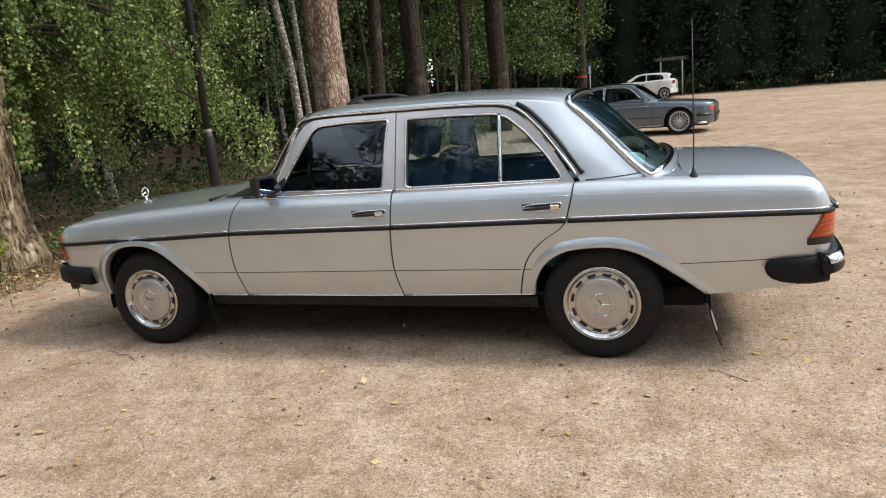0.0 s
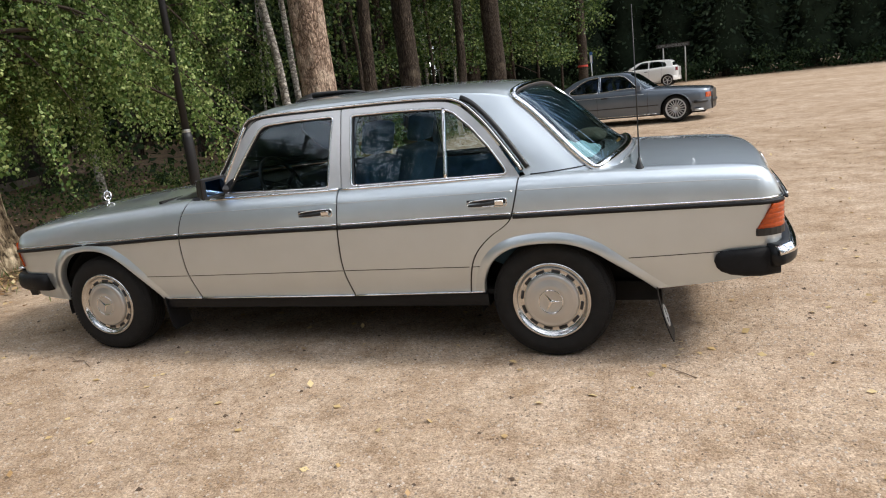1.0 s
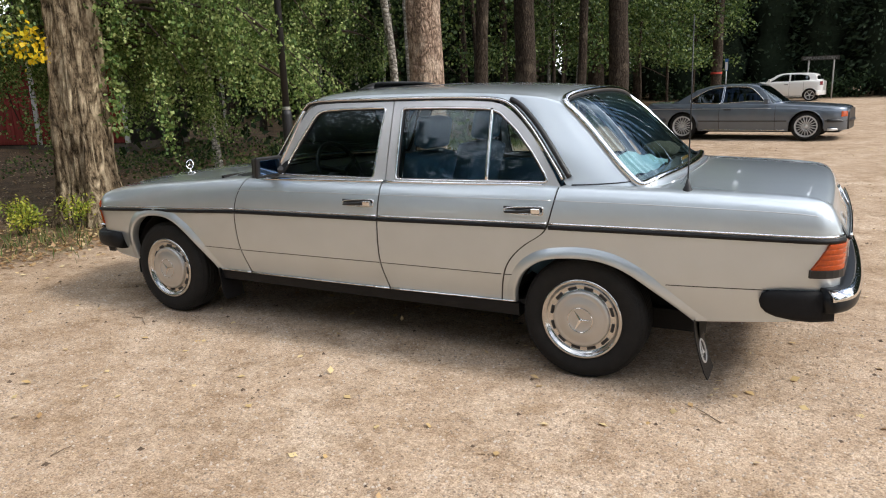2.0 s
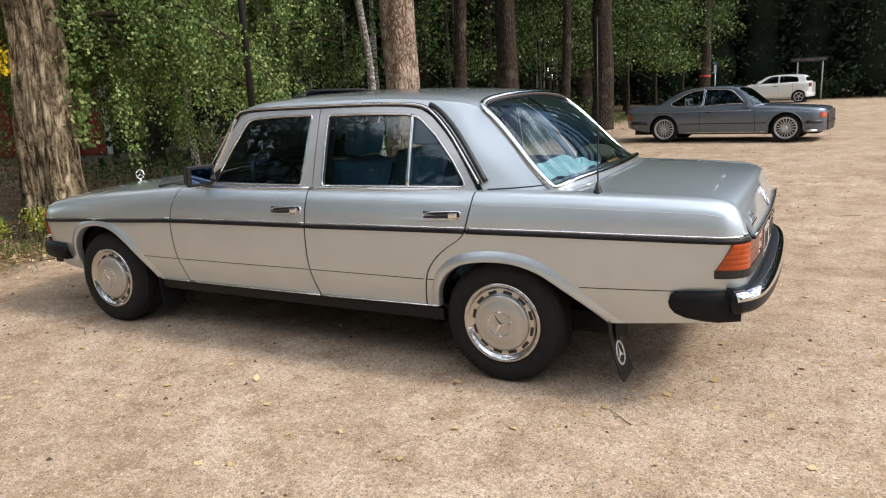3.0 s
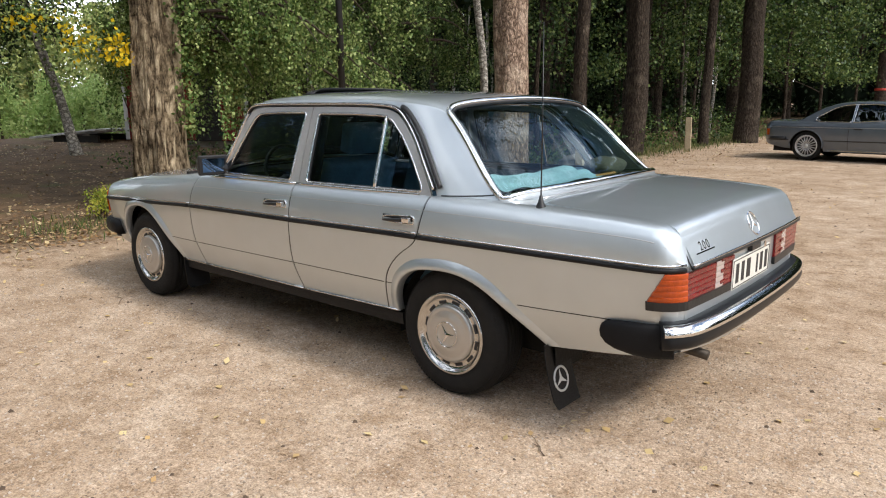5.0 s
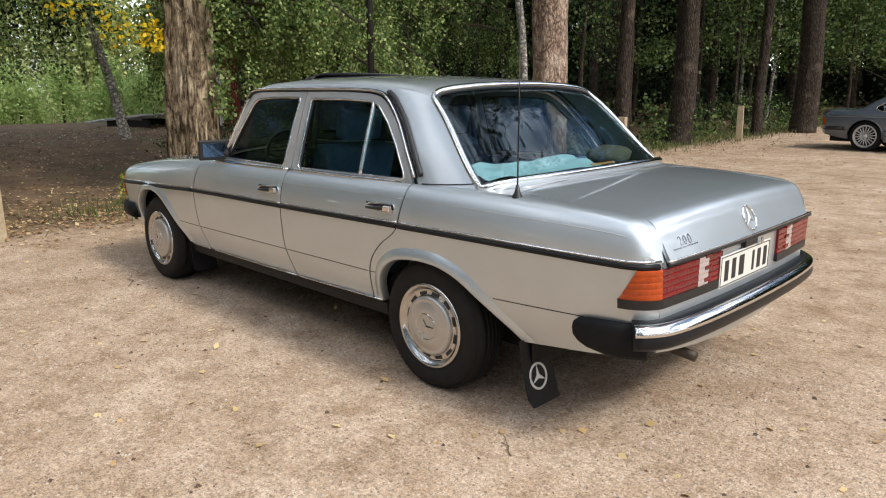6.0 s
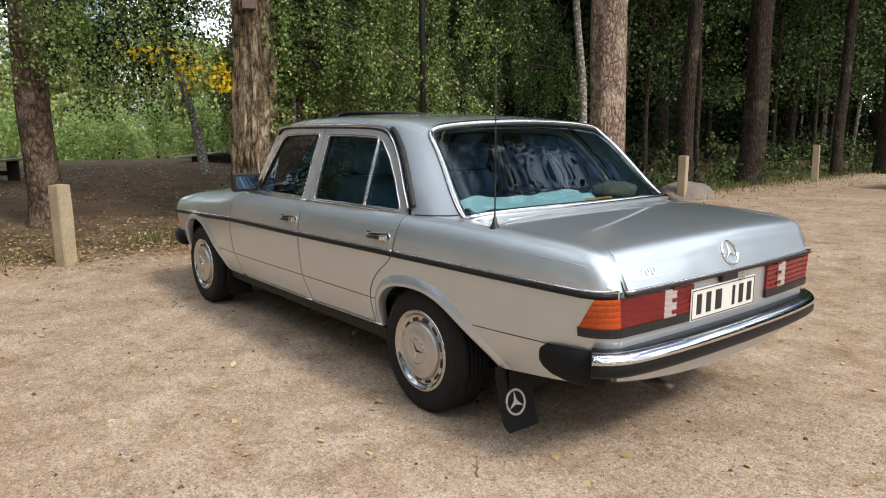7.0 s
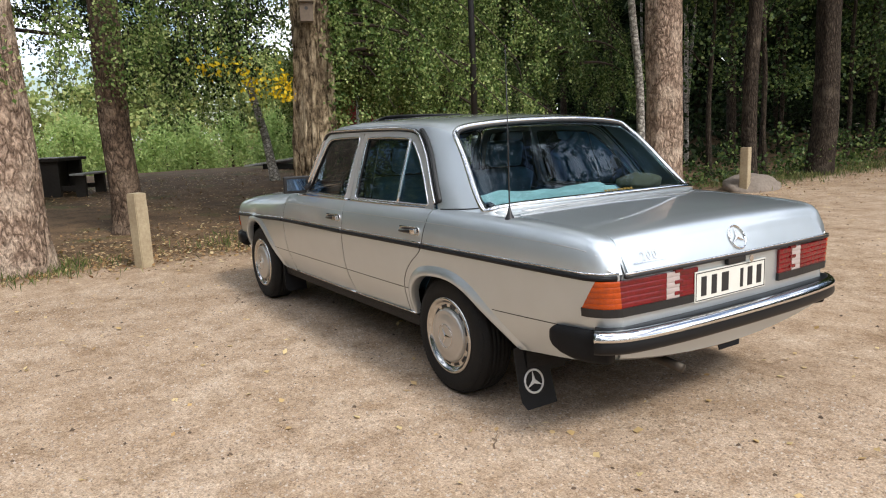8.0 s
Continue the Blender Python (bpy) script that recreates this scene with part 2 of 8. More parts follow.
def tube(bm, pts, r, sides=8, closed=False, flat=1.0, cap=True):
    """A round or flattened rod along a chain of points."""
    pts = [Vector(p) for p in pts]
    rings, n = [], len(pts)
    up = Vector((0, 0, 1))
    for i, p in enumerate(pts):
        d = (pts[(i + 1) % n] - pts[i - 1]) if closed else (pts[min(i + 1, n - 1)] - pts[max(i - 1, 0)])
        d.normalize()
        a = d.cross(up)
        if a.length < 0.05:
            a = d.cross(Vector((0, 1, 0)))
        a.normalize()
        b = a.cross(d).normalized()
        rad = r[i] if isinstance(r, (list, tuple)) else r
        rings.append([bm.verts.new(p + a * (math.cos(2 * math.pi * k / sides) * rad * flat) + b * (math.sin(2 * math.pi * k / sides) * rad)) for k in range(sides)])
    for i in range(n if closed else n - 1):
        q, w = rings[i], rings[(i + 1) % n]
        for k in range(sides):
            bm.faces.new((q[k], q[(k + 1) % sides], w[(k + 1) % sides], w[k]))
    if cap and not closed:
        bm.faces.new(rings[0][::-1])
        bm.faces.new(rings[-1])
    return bm


def rod(name, pts, r, mat, parent, label="", sides=8, closed=False, flat=1.0):
    return part(name, tube(bmesh.new(), pts, r, sides, closed, flat), mat, parent, label, smooth=True)


def box(bm, x0, x1, y0, y1, z0, z1, bevel=0.0, m=None):
    res = bmesh.ops.create_cube(bm, size=1.0)
    bmesh.ops.transform(bm, matrix=(m or Matrix.Identity(4)) @ Matrix.LocRotScale(((x0 + x1) / 2, (y0 + y1) / 2, (z0 + z1) / 2), None, (abs(x1 - x0), abs(y1 - y0), abs(z1 - z0))), verts=res["verts"])
    if bevel:
        es = list({e for v in res["verts"] for e in v.link_edges})
        bmesh.ops.bevel(bm, geom=es, offset=bevel, segments=3, profile=0.7, affect="EDGES")
    return bm


def lathe(bm, profile, n=48, axis="y", a0=0.0, a1=None):
    """Spins (radius, along) points round an axis through the origin."""
    full = a1 is None
    a1 = 2 * math.pi if full else a1
    rings = []
    for k in range(n if full else n + 1):
        a = a0 + (a1 - a0) * k / n
        c, s = math.cos(a), math.sin(a)
        rings.append([bm.verts.new((r * c, h, r * s) if axis == "y" else (r * c, r * s, h)) for r, h in profile])
    for k in range(n):
        q, w = rings[k], rings[(k + 1) % len(rings)]
        for i in range(len(profile) - 1):
            bm.faces.new((q[i], q[i + 1], w[i + 1], w[i]))
    bmesh.ops.recalc_face_normals(bm, faces=bm.faces[:])
    return bm


def sweep(bm, path, profile, closed_profile=True):
    """Carries a profile of (outward, up) along a level path; outward is to the right of the way."""
    pts = [Vector(p) for p in path]
    rings = []
    for i, p in enumerate(pts):
        d = pts[min(i + 1, len(pts) - 1)] - pts[max(i - 1, 0)]
        d.z = 0
        d.normalize()
        out = Vector((d.y, -d.x, 0))
        rings.append([bm.verts.new(p + out * o + Vector((0, 0, z))) for o, z in profile])
    m = len(profile)
    for q, w in zip(rings, rings[1:]):
        for k in range(m if closed_profile else m - 1):
            bm.faces.new((q[k], q[(k + 1) % m], w[(k + 1) % m], w[k]))
    if closed_profile:
        bm.faces.new(rings[0][::-1])
        bm.faces.new(rings[-1])
    bmesh.ops.recalc_face_normals(bm, faces=bm.faces[:])
    return bm


def thing(name, x, y, z, label, category, group="", rz=0.0):
    ob = new(name)
    ob.matrix_world = pose(x, y, z, 0, 0, rz)
    return tagged(ob, label, category, group)


# ---- the silver saloon: axles at x = 0 and 2.795, nose towards -x, centreline y = 0 ----
saloon = tagged(new("saloon_car"), "silver classic four-door saloon with chrome trim, parked on gravel", "car")

X_NOSE, X_TAIL = -0.78, 3.858
half_base = smooth_curve([(-0.80, 0.765), (-0.5, 0.805), (0.0, 0.838), (0.7, 0.856), (1.6, 0.862), (2.6, 0.858), (3.2, 0.842), (3.6, 0.820), (3.9, 0.795)])
strip_z = smooth_curve([(-0.80, 0.655), (-0.46, 0.672), (-0.2, 0.687), (0.24, 0.703), (0.67, 0.722), (1.2, 0.731), (1.7, 0.737), (2.2, 0.745), (2.64, 0.751), (3.2, 0.754), (3.9, 0.752)])
bottom_z = smooth_curve([(-0.8, 0.36), (-0.36, 0.315), (0.41, 0.325), (1.7, 0.333), (2.45, 0.342), (3.3, 0.343), (3.45, 0.355), (3.68, 0.380), (3.86, 0.42)])
shoulder_z = smooth_curve([(-0.78, 0.69), (-0.755, 0.725), (-0.70, 0.752), (-0.6, 0.772), (-0.4, 0.802), (-0.1, 0.838), (0.3, 0.872), (0.6, 0.898), (0.75, 0.908), (1.1, 0.915), (2.0, 0.924), (2.7, 0.931), (3.0, 0.929), (3.3, 0.922), (3.55, 0.914), (3.70, 0.905), (3.765, 0.893), (3.80, 0.872), (3.828, 0.836), (3.846, 0.80), (3.858, 0.765)])
centre_z = smooth_curve([(-0.78, 0.74), (-0.755, 0.785), (-0.70, 0.815), (-0.5, 0.848), (-0.2, 0.884), (0.2, 0.918), (0.5, 0.941), (0.8, 0.955), (1.5, 0.96), (2.8, 0.962), (3.1, 0.957), (3.35, 0.947), (3.6, 0.934), (3.70, 0.923), (3.76, 0.908), (3.80, 0.890), (3.83, 0.862), (3.848, 0.82), (3.858, 0.78)])


def half_width(x):
    w = half_base(x)
    for r, e, sign in ((0.11, X_TAIL, 1), (0.20, X_NOSE, -1)):
        d = np.clip((np.asarray(x) - e) * sign + r, 0, r * 0.995)
        w = w - (r - np.sqrt(r * r - d * d)) * 0.9
    return w


def body_surface(x, s):
    """The lower body: s = 0 sill, 3 rubbing strip, 6 shoulder, 9 centreline, 18 the other sill."""
    x, s = np.broadcast_arrays(np.asarray(x, float), np.asarray(s, float))
    x, s = x.ravel(), s.ravel()
    w, b, st, sh, ce = half_width(x), bottom_z(x), strip_z(x), shoulder_z(x), centre_z(x)
    ys = [w - 0.080, w - 0.026, w - 0.005, w, w - 0.007, w - 0.027, w - 0.062, w - 0.14, w * 0.5, 0 * w]
    zs = [b, b + 0.4 * (st - b), b + 0.8 * (st - b), st, st + 0.45 * (sh - st), st + 0.82 * (sh - st), sh + 0.004, sh + 0.22 * (ce - sh) + 0.006, sh + 0.72 * (ce - sh), ce]
    ys = np.array([-y for y in ys] + ys[-2::-1])
    zs = np.array(zs + zs[-2::-1])
    return np.stack([x, catmull(ys, s), catmull(zs, s)], 1)


def body_s(x, z):
    """The s on the flank at which the body has the height z."""
    lo, hi = np.zeros(1), np.full(1, 6.2)
    for _ in range(40):
        mid = (lo + hi) / 2
        if body_surface(np.array([x]), mid)[0, 2] < z:
            lo = mid
        else:
            hi = mid
    return float(lo[0])


def flank(points):
    return [(x, body_s(x, z)) for x, z in points]


VS = 0.105       # metres to one step of s, roughly
G = 0.0042       # half a shut line
A_LINE = [(0.750, 0.915), (0.712, 0.863), (0.686, 0.80), (0.668, 0.724), (0.661, 0.631), (0.662, 0.542), (0.668, 0.477), (0.693, 0.334)]
B_LINE = [(1.704, 0.922), (1.699, 0.80), (1.692, 0.737), (1.683, 0.62), (1.681, 0.52), (1.688, 0.43), (1.705, 0.337)]
C_LINE = [(2.680, 0.933), (2.664, 0.848), (2.640, 0.751), (2.622, 0.722), (2.589, 0.694), (2.532, 0.660), (2.471, 0.607), (2.425, 0.546), (2.397, 0.467), (2.372, 0.342)]
F_ARCH = [(-0.362, 0.316), (-0.345, 0.42), (-0.318, 0.51), (-0.262, 0.590), (-0.172, 0.643), (-0.028, 0.664), (0.10, 0.647), (0.208, 0.579), (0.306, 0.484), (0.378, 0.391), (0.412, 0.325)]
R_ARCH = [(2.446, 0.342), (2.456, 0.418), (2.503, 0.514), (2.580, 0.575), (2.660, 0.602), (2.794, 0.613), (2.903, 0.604), (3.010, 0.565), (3.115, 0.491), (3.220, 0.412), (3.300, 0.343)]
A_LINE, B_LINE, C_LINE, F_ARCH, R_ARCH = ([tuple(p) for p in rounded(c, 2)] for c in (A_LINE, B_LINE, C_LINE, F_ARCH, R_ARCH))


def shifted(chain, d):
    return [(x + d, z) for x, z in chain]


def run(a, b, s, n=14):
    return [(a + (b - a) * i / n, s) for i in range(n + 1)]


# flank panels, each with its twin on the far side
x_top = A_LINE[0][0]
panel("front_fender", body_surface, run(X_NOSE + 0.002, -0.365, 0.0, 8)[:-1] + flank(F_ARCH)[1:-1] + run(0.415, 0.692, 0.0, 6)[:-1] + flank(shifted(A_LINE, -G))[::-1] + [(0.735, 6.6)] + run(0.72, X_NOSE + 0.002, 6.9, 24), PAINT, saloon, VS, mirror=True)
for name, a, b in (("front_door", A_LINE, B_LINE), ("rear_door", B_LINE, C_LINE)):
    panel(name, body_surface, run(a[-1][0] + G, b[-1][0] - G, 0.02)[1:-1] + flank(shifted(b, -G))[::-1] + run(b[0][0] - G, a[0][0] + G, 6.05, 20)[1:-1] + flank(shifted(a, G)), PAINT, saloon, VS, mirror=True)
panel("rear_fender", body_surface, run(C_LINE[-1][0] + G, 2.444, 0.0, 4)[:-1] + flank(R_ARCH)[1:-1] + run(3.303, X_TAIL - 0.001, 0.0, 18) + run(X_TAIL - 0.001, 3.215, 6.93, 26)
      + [(3.19, 7.4), (3.175, 8.2), (3.175, 9.0), (3.02, 9.0), (2.98, 8.0), (2.95, 7.3), (2.88, 6.75), (2.72, 6.35)] + flank(shifted(C_LINE, G)), PAINT, saloon, VS, mirror=True)

# bonnet and boot lid
panel("bonnet", body_surface, run(X_NOSE + 0.012, 0.615, 6.94, 30) + [(0.58, 7.6), (0.545, 8.4), (0.535, 9.0), (0.545, 9.6), (0.58, 10.4)] + run(0.615, X_NOSE + 0.012, 11.06, 30), PAINT, saloon, VS, label="silver bonnet, slightly dusty")


def lid_surface(u, y):
    """The boot lid: u runs back over the top and down the rear face."""
    u, y = np.broadcast_arrays(np.asarray(u, float), np.asarray(y, float))
    u, y = u.ravel(), y.ravel()
    k = (y / 0.70) ** 2
    px = np.array([3.02, 3.12, 3.32, 3.52, 3.66, 3.750, 3.806, 3.832, 3.852, 3.872, 3.892])
    pz = np.array([0.959, 0.957, 0.950, 0.941, 0.932, 0.923, 0.908, 0.874, 0.834, 0.793, 0.750])
    one = np.ones(len(u))
    X = catmull(np.outer(px, one), u) - 0.016 * k * np.clip((u - 3) / 3, 0, 1)
    Z = catmull(np.outer(pz, one), u) - 0.018 * k * np.clip((10 - u) / 3, 0, 1)
    return np.stack([X, y, Z], 1)


LW = 0.693
lid_edge = [(1.55, -LW + 0.015), (1.75, -LW), (2, -LW), (4, -LW), (6, -LW + 0.005), (8, -LW + 0.01), (9.85, -LW + 0.012)]
panel("boot_lid", lid_surface, lid_edge + [(9.85, y) for y in np.linspace(-0.6, 0.6, 13)] + [(u, -y) for u, y in lid_edge[::-1]] + [(1.42, 0.55), (1.34, 0.3), (1.32, 0.0), (1.34, -0.3), (1.42, -0.55)], PAINT, saloon, 1.0, step=0.045, inside=(-0.25, 0, 0.55), offset=0.001)


panel("deck_gutter", body_surface, run(3.02, 3.60, 6.7, 10) + [(3.60, 7.3), (3.38, 7.4), (3.25, 8.2), (3.25, 9.0), (3.02, 9.0)], PAINT, saloon, VS, offset=-0.010, mirror=True)


# greenhouse: a loft whose centre height follows windscreen, roof and rear window
top_z = smooth_curve([(0.46, 0.94), (0.52, 0.972), (0.98, 1.328), (1.04, 1.366), (1.12, 1.393), (1.3, 1.413), (1.6, 1.425), (2.0, 1.424), (2.35, 1.410), (2.55, 1.392), (2.64, 1.372), (2.71, 1.335), (3.165, 0.962), (3.21, 0.945)])
bow = smooth_curve([(0.46, 0.30), (0.8, 0.20), (1.05, 0.09), (1.3, 0.0), (2.3, 0.0), (2.62, -0.035), (3.2, -0.045)])


def cabin_surface(x, s):
    """s = 0 belt line, 2 the gutter, 6 centreline, 12 the other belt line."""
    x, s = np.broadcast_arrays(np.asarray(x, float), np.asarray(s, float))
    x, s = x.ravel(), s.ravel()
    tz = top_z(x)
    drop = np.minimum(0.078, np.maximum(tz - 0.925, 0.0))
    ez = tz - drop
    k = drop / 0.078

    def side(z):
        front_line = 2.40 + (1.335 - z) * 0.955
        inward = np.clip((x - front_line) / 0.36, 0, 1.2)
        nose = np.clip((1.15 - x) / 0.6, 0, 1)
        return 0.790 - 0.285 * (z - 0.94) - 0.012 * ((z - 0.94) / 0.36) ** 2 - 0.075 * inward ** 1.8 - 0.02 * nose
    zm = 0.92 + (ez - 0.92) * 0.5
    ys = [side(0.92), side(zm), side(ez), side(ez) - 0.028, side(ez) - 0.105, side(ez) * 0.5, 0 * x]
    zs = [0 * x + 0.92, zm, ez, ez + 0.034 * k, ez + 0.055 * k, ez + 0.071 * k, tz]
    ys = np.array([-y for y in ys] + ys[-2::-1])
    zs = np.array(zs + zs[-2::-1])
    y, z = catmull(ys, s), catmull(zs, s)
    return np.stack([x + bow(x) * (y / 0.66) ** 2, y, z], 1)


def cabin_uv(X, Z):
    """The parameters of the near side of the cabin that lie at X, Z."""
    u, s = X - float(bow(X)), 1.0
    for _ in range(25):
        p = cabin_surface(np.array([u, u + 1e-4, u]), np.array([s, s, s + 1e-4]))
        j = np.array([[p[1, 0] - p[0, 0], p[2, 0] - p[0, 0]], [p[1, 2] - p[0, 2], p[2, 2] - p[0, 2]]]) / 1e-4
        r = np.array([X - p[0, 0], Z - p[0, 2]])
        d = np.linalg.solve(j + 1e-9 * np.eye(2), r)
        u, s = u + float(np.clip(d[0], -0.1, 0.1)), float(np.clip(s + np.clip(d[1], -0.4, 0.4), 0.0, 3.6))
    return (u, s)


def cabin(points):
    return [cabin_uv(x, z) for x, z in points]


CS = 0.16
# outlines on the near side, in x and z
OPENING = rounded([(0.80, 0.925), (0.865, 0.985), (0.985, 1.134), (1.120, 1.305), (1.16, 1.335), (1.25, 1.347), (1.71, 1.348), (2.04, 1.348), (2.28, 1.340), (2.37, 1.322), (2.44, 1.272), (2.555, 1.149), (2.70, 0.955), (2.715, 0.925)], 2)
FRONT_GLASS = [(0.985, 0.942), (1.02, 0.985), (1.108, 1.125), (1.205, 1.270), (1.245, 1.294), (1.41, 1.303), (1.668, 1.305), (1.655, 1.20), (1.645, 1.05), (1.637, 0.938)]
REAR_GLASS = [(1.776, 0.938), (1.774, 1.05), (1.773, 1.20), (1.773, 1.300), (2.04, 1.300), (2.27, 1.292), (2.335, 1.272), (2.431, 1.192), (2.533, 1.080), (2.604, 0.982), (2.618, 0.948)]
DOOR_TOP = rounded([(0.865, 0.930), (1.0, 1.10), (1.135, 1.29), (1.18, 1.322), (1.26, 1.334), (1.71, 1.336), (2.04, 1.336), (2.27, 1.327), (2.355, 1.308), (2.43, 1.255), (2.545, 1.135), (2.672, 0.950), (2.682, 0.930)], 2)


def split(chain, x, before):
    pts = [p for p in chain if (p[0] < x) == before]
    z = float(np.interp(x, [p[0] for p in chain], [p[1] for p in chain]))
    return pts + [Vector((x, z))] if before else [Vector((x, z))] + pts


# roof skin with its pillars
roof_near = cabin(OPENING)
far = [(u, 12 - s) for u, s in roof_near][::-1]
screen_base = [(0.70, 0.05), (0.515, 0.3)]
WIND = [(0.545, 2.35), (0.70, 2.32), (0.90, 2.4), (1.015, 2.75), (1.032, 3.3), (1.040, 4.2), (1.042, 6.0)]
REAR = [(3.150, 6.0), (3.143, 4.6), (3.130, 3.2), (3.105, 2.45), (3.03, 2.30), (2.85, 2.36), (2.73, 2.55), (2.68, 2.95), (2.668, 3.4), (2.660, 4.4), (2.655, 6.0)]


def both(chain):
    return chain + [(u, 12 - s) for u, s in chain[-2::-1]]


wind_hole = [tuple(p) for p in rounded(both([(0.53, 6.0), (0.53, 4.0), (0.535, 2.8)] + WIND)[:-1], 1, True)]
rear_hole = [tuple(p) for p in rounded(both(REAR)[:-1], 2, True)]
skin = [(0.512, 2.0), (0.512, 0.4)] + roof_near + [(2.80, 0.05), (3.08, 0.15), (3.175, 1.5), (3.182, 3.0), (3.185, 6.0)]
skin = skin + [(u, 12 - s) for u, s in skin[::-1][1:]]
panel("roof", cabin_surface, skin, PAINT, saloon, CS, step=0.03, holes=(wind_hole, rear_hole), label="silver roof with pillars")
panel("windscreen", cabin_surface, wind_hole, GLASS, saloon, CS, step=0.05, offset=-0.006, rim=0)
panel("rear_window", cabin_surface, rear_hole, GLASS, saloon, CS, step=0.05, offset=-0.004, rim=0, label="curved rear window reflecting sky")

def along(chain, step=0.03):
    return [tuple(p) for p in polyline(chain, step)]


# door frames and side glass
gl = {}
for name, top, glass, x0, x1 in (("front_window_frame", split(DOOR_TOP, 1.712, True), FRONT_GLASS, 0.865, 1.712), ("rear_window_frame", split(DOOR_TOP, 1.718, False), REAR_GLASS, 1.718, 2.682)):
    soft = filleted(glass, 0.022)
    gl[name] = soft
    opening = cabin(along(soft + soft[:1], 0.03)[:-1])
    outer = [tuple(p) for p in top] + [(x1, 0.928), ((x0 + x1) / 2, 0.926), (x0, 0.926)]
    panel(name, cabin_surface, cabin(along(outer + outer[:1], 0.03)[:-1]), FRAME, saloon, CS, step=0.035, offset=0.004, mirror=True, holes=(opening,), label="bright metal window frame")
    panel(name.replace("_frame", ""), cabin_surface, opening, GLASS, saloon, CS, step=0.06, offset=-0.008, rim=0, mirror=True)


def on_cabin(points, out):
    uv = np.array(cabin(points))
    p, n = surface_normal(cabin_surface, uv[:, 0], uv[:, 1], (0, 0, 0.6))
    return p + n * out


def both_rods(name, pts, r, mat, label="", sides=6, closed=False, flat=1.0):
    for sign in (1, -1):
        rod(name, [(x, y * sign, z) for x, y, z in pts], r, mat, saloon, label, sides, closed, flat)


both_rods("gutter", on_cabin(along(OPENING[3:-2]), 0.008), 0.011, BLACK, "black rain gutter")
both_rods("gutter_trim", on_cabin(along(shifted(OPENING[3:-2], 0.0)), 0.016), 0.0065, CHROME, "chrome gutter trim")
for sign in (1, -1):
    pts = on_cabin(along([(x + 0.028, z + 0.012) for x, z in OPENING[-16:-2]]), 0.006)
    rod("pillar_seal", [(x, y * sign, z) for x, y, z in pts], 0.013, BLACK, saloon, "black rubber seal", 6)
for name, soft in gl.items():
    both_rods("window_trim", on_cabin(along(soft + soft[:1]), 0.003), 0.0065, CHROME, "chrome window trim")
    both_rods("window_seal", on_cabin([(x, z) for x, z in along([tuple(Vector(p).lerp(Vector((sum(q[0] for q in soft) / len(soft), sum(q[1] for q in soft) / len(soft))), 0.018)) for p in soft + soft[:1]])], -0.003), 0.006, BLACK, "black rubber seal")
both_rods("vent_bar", on_cabin(along([(2.291, 1.292), (2.300, 0.944)]), 0.0), 0.011, CHROME, "chrome quarter-light bar")
for a, b in ((0.86, 1.700), (1.708, 2.676)):
    both_rods("belt_trim", [(x, -0.806 + 0.006 * ((x - 1.7) / 0.9) ** 2 + (0.016 if x > 2.3 else 0.0) * ((x - 2.3) / 0.4), float(np.interp(x, [0.86, 1.7, 2.68], [0.914, 0.927, 0.936]))) for x in np.linspace(a, b, 16)], 0.010, CHROME, "chrome belt trim", flat=0.8)

# windscreen and rear window surrounds
for hole, name in ((wind_hole, "windscreen_trim"), (rear_hole, "rear_window_trim")):
    uv = np.array(polyline([(u, s * CS) for u, s in hole], 0.04, True))
    p, n = surface_normal(cabin_surface, uv[:, 0], uv[:, 1] / CS, (0, 0, 0.6))
    rod(name, p + n * 0.006, 0.017 if name[0] == "r" else 0.012, CHROME, saloon, "chrome surround", 8, True)
    inner = np.array([Vector(q).lerp(Vector((uv[:, 0].mean(), 6 * CS)), 0.05) for q in uv])
    p, n = surface_normal(cabin_surface, inner[:, 0], inner[:, 1] / CS, (0, 0, 0.6))
    rod("glass_seal", p + n * 0.002, 0.010, BLACK, saloon, "black rubber seal", 6, True)


# trim along the flank
def on_body(points, out):
    u = np.array([p[0] for p in points])
    s = np.array([p[1] for p in points])
    p, n = surface_normal(body_surface, u, s, (0, 0, 0.6))
    return p + n * out


for a, b in ((X_NOSE + 0.05, 0.662), (0.672, 1.688), (1.697, 2.634), (2.646, X_TAIL - 0.004)):
    xs = np.linspace(a, b, 40)
    both_rods("rubbing_strip", on_body([(x, body_s(x, float(strip_z(x)) - 0.004)) for x in xs], 0.003), 0.0112, RUBBER, "black rubbing strip")
    both_rods("strip_trim", on_body([(x, body_s(x, float(strip_z(x)) + 0.013)) for x in xs], 0.001), 0.005, CHROME, "thin chrome line")
crease = lambda x: float(np.interp(x, [0.3, 0.67, 1.7, 2.4, 3.2, 3.6], [0.478, 0.479, 0.489, 0.491, 0.513, 0.526]))
for a, b in ((0.36, 0.66), (0.675, 1.676), (1.69, 2.392), (2.405, 2.47), (3.18, 3.60)):
    both_rods("panel_seam", on_body([(x, body_s(x, crease(x))) for x in np.linspace(a, b, 16)], -0.0006), 0.0022, RUBBER)
# thin bright rods stand for the highlight along the swage
for a, b in ((0.70, 1.70), (1.708, 2.65), (2.67, 3.80)):
    both_rods("swage_highlight", on_body([(x, 4.55) for x in np.linspace(a, b, 24)], -0.0012), 0.0022, ALU)

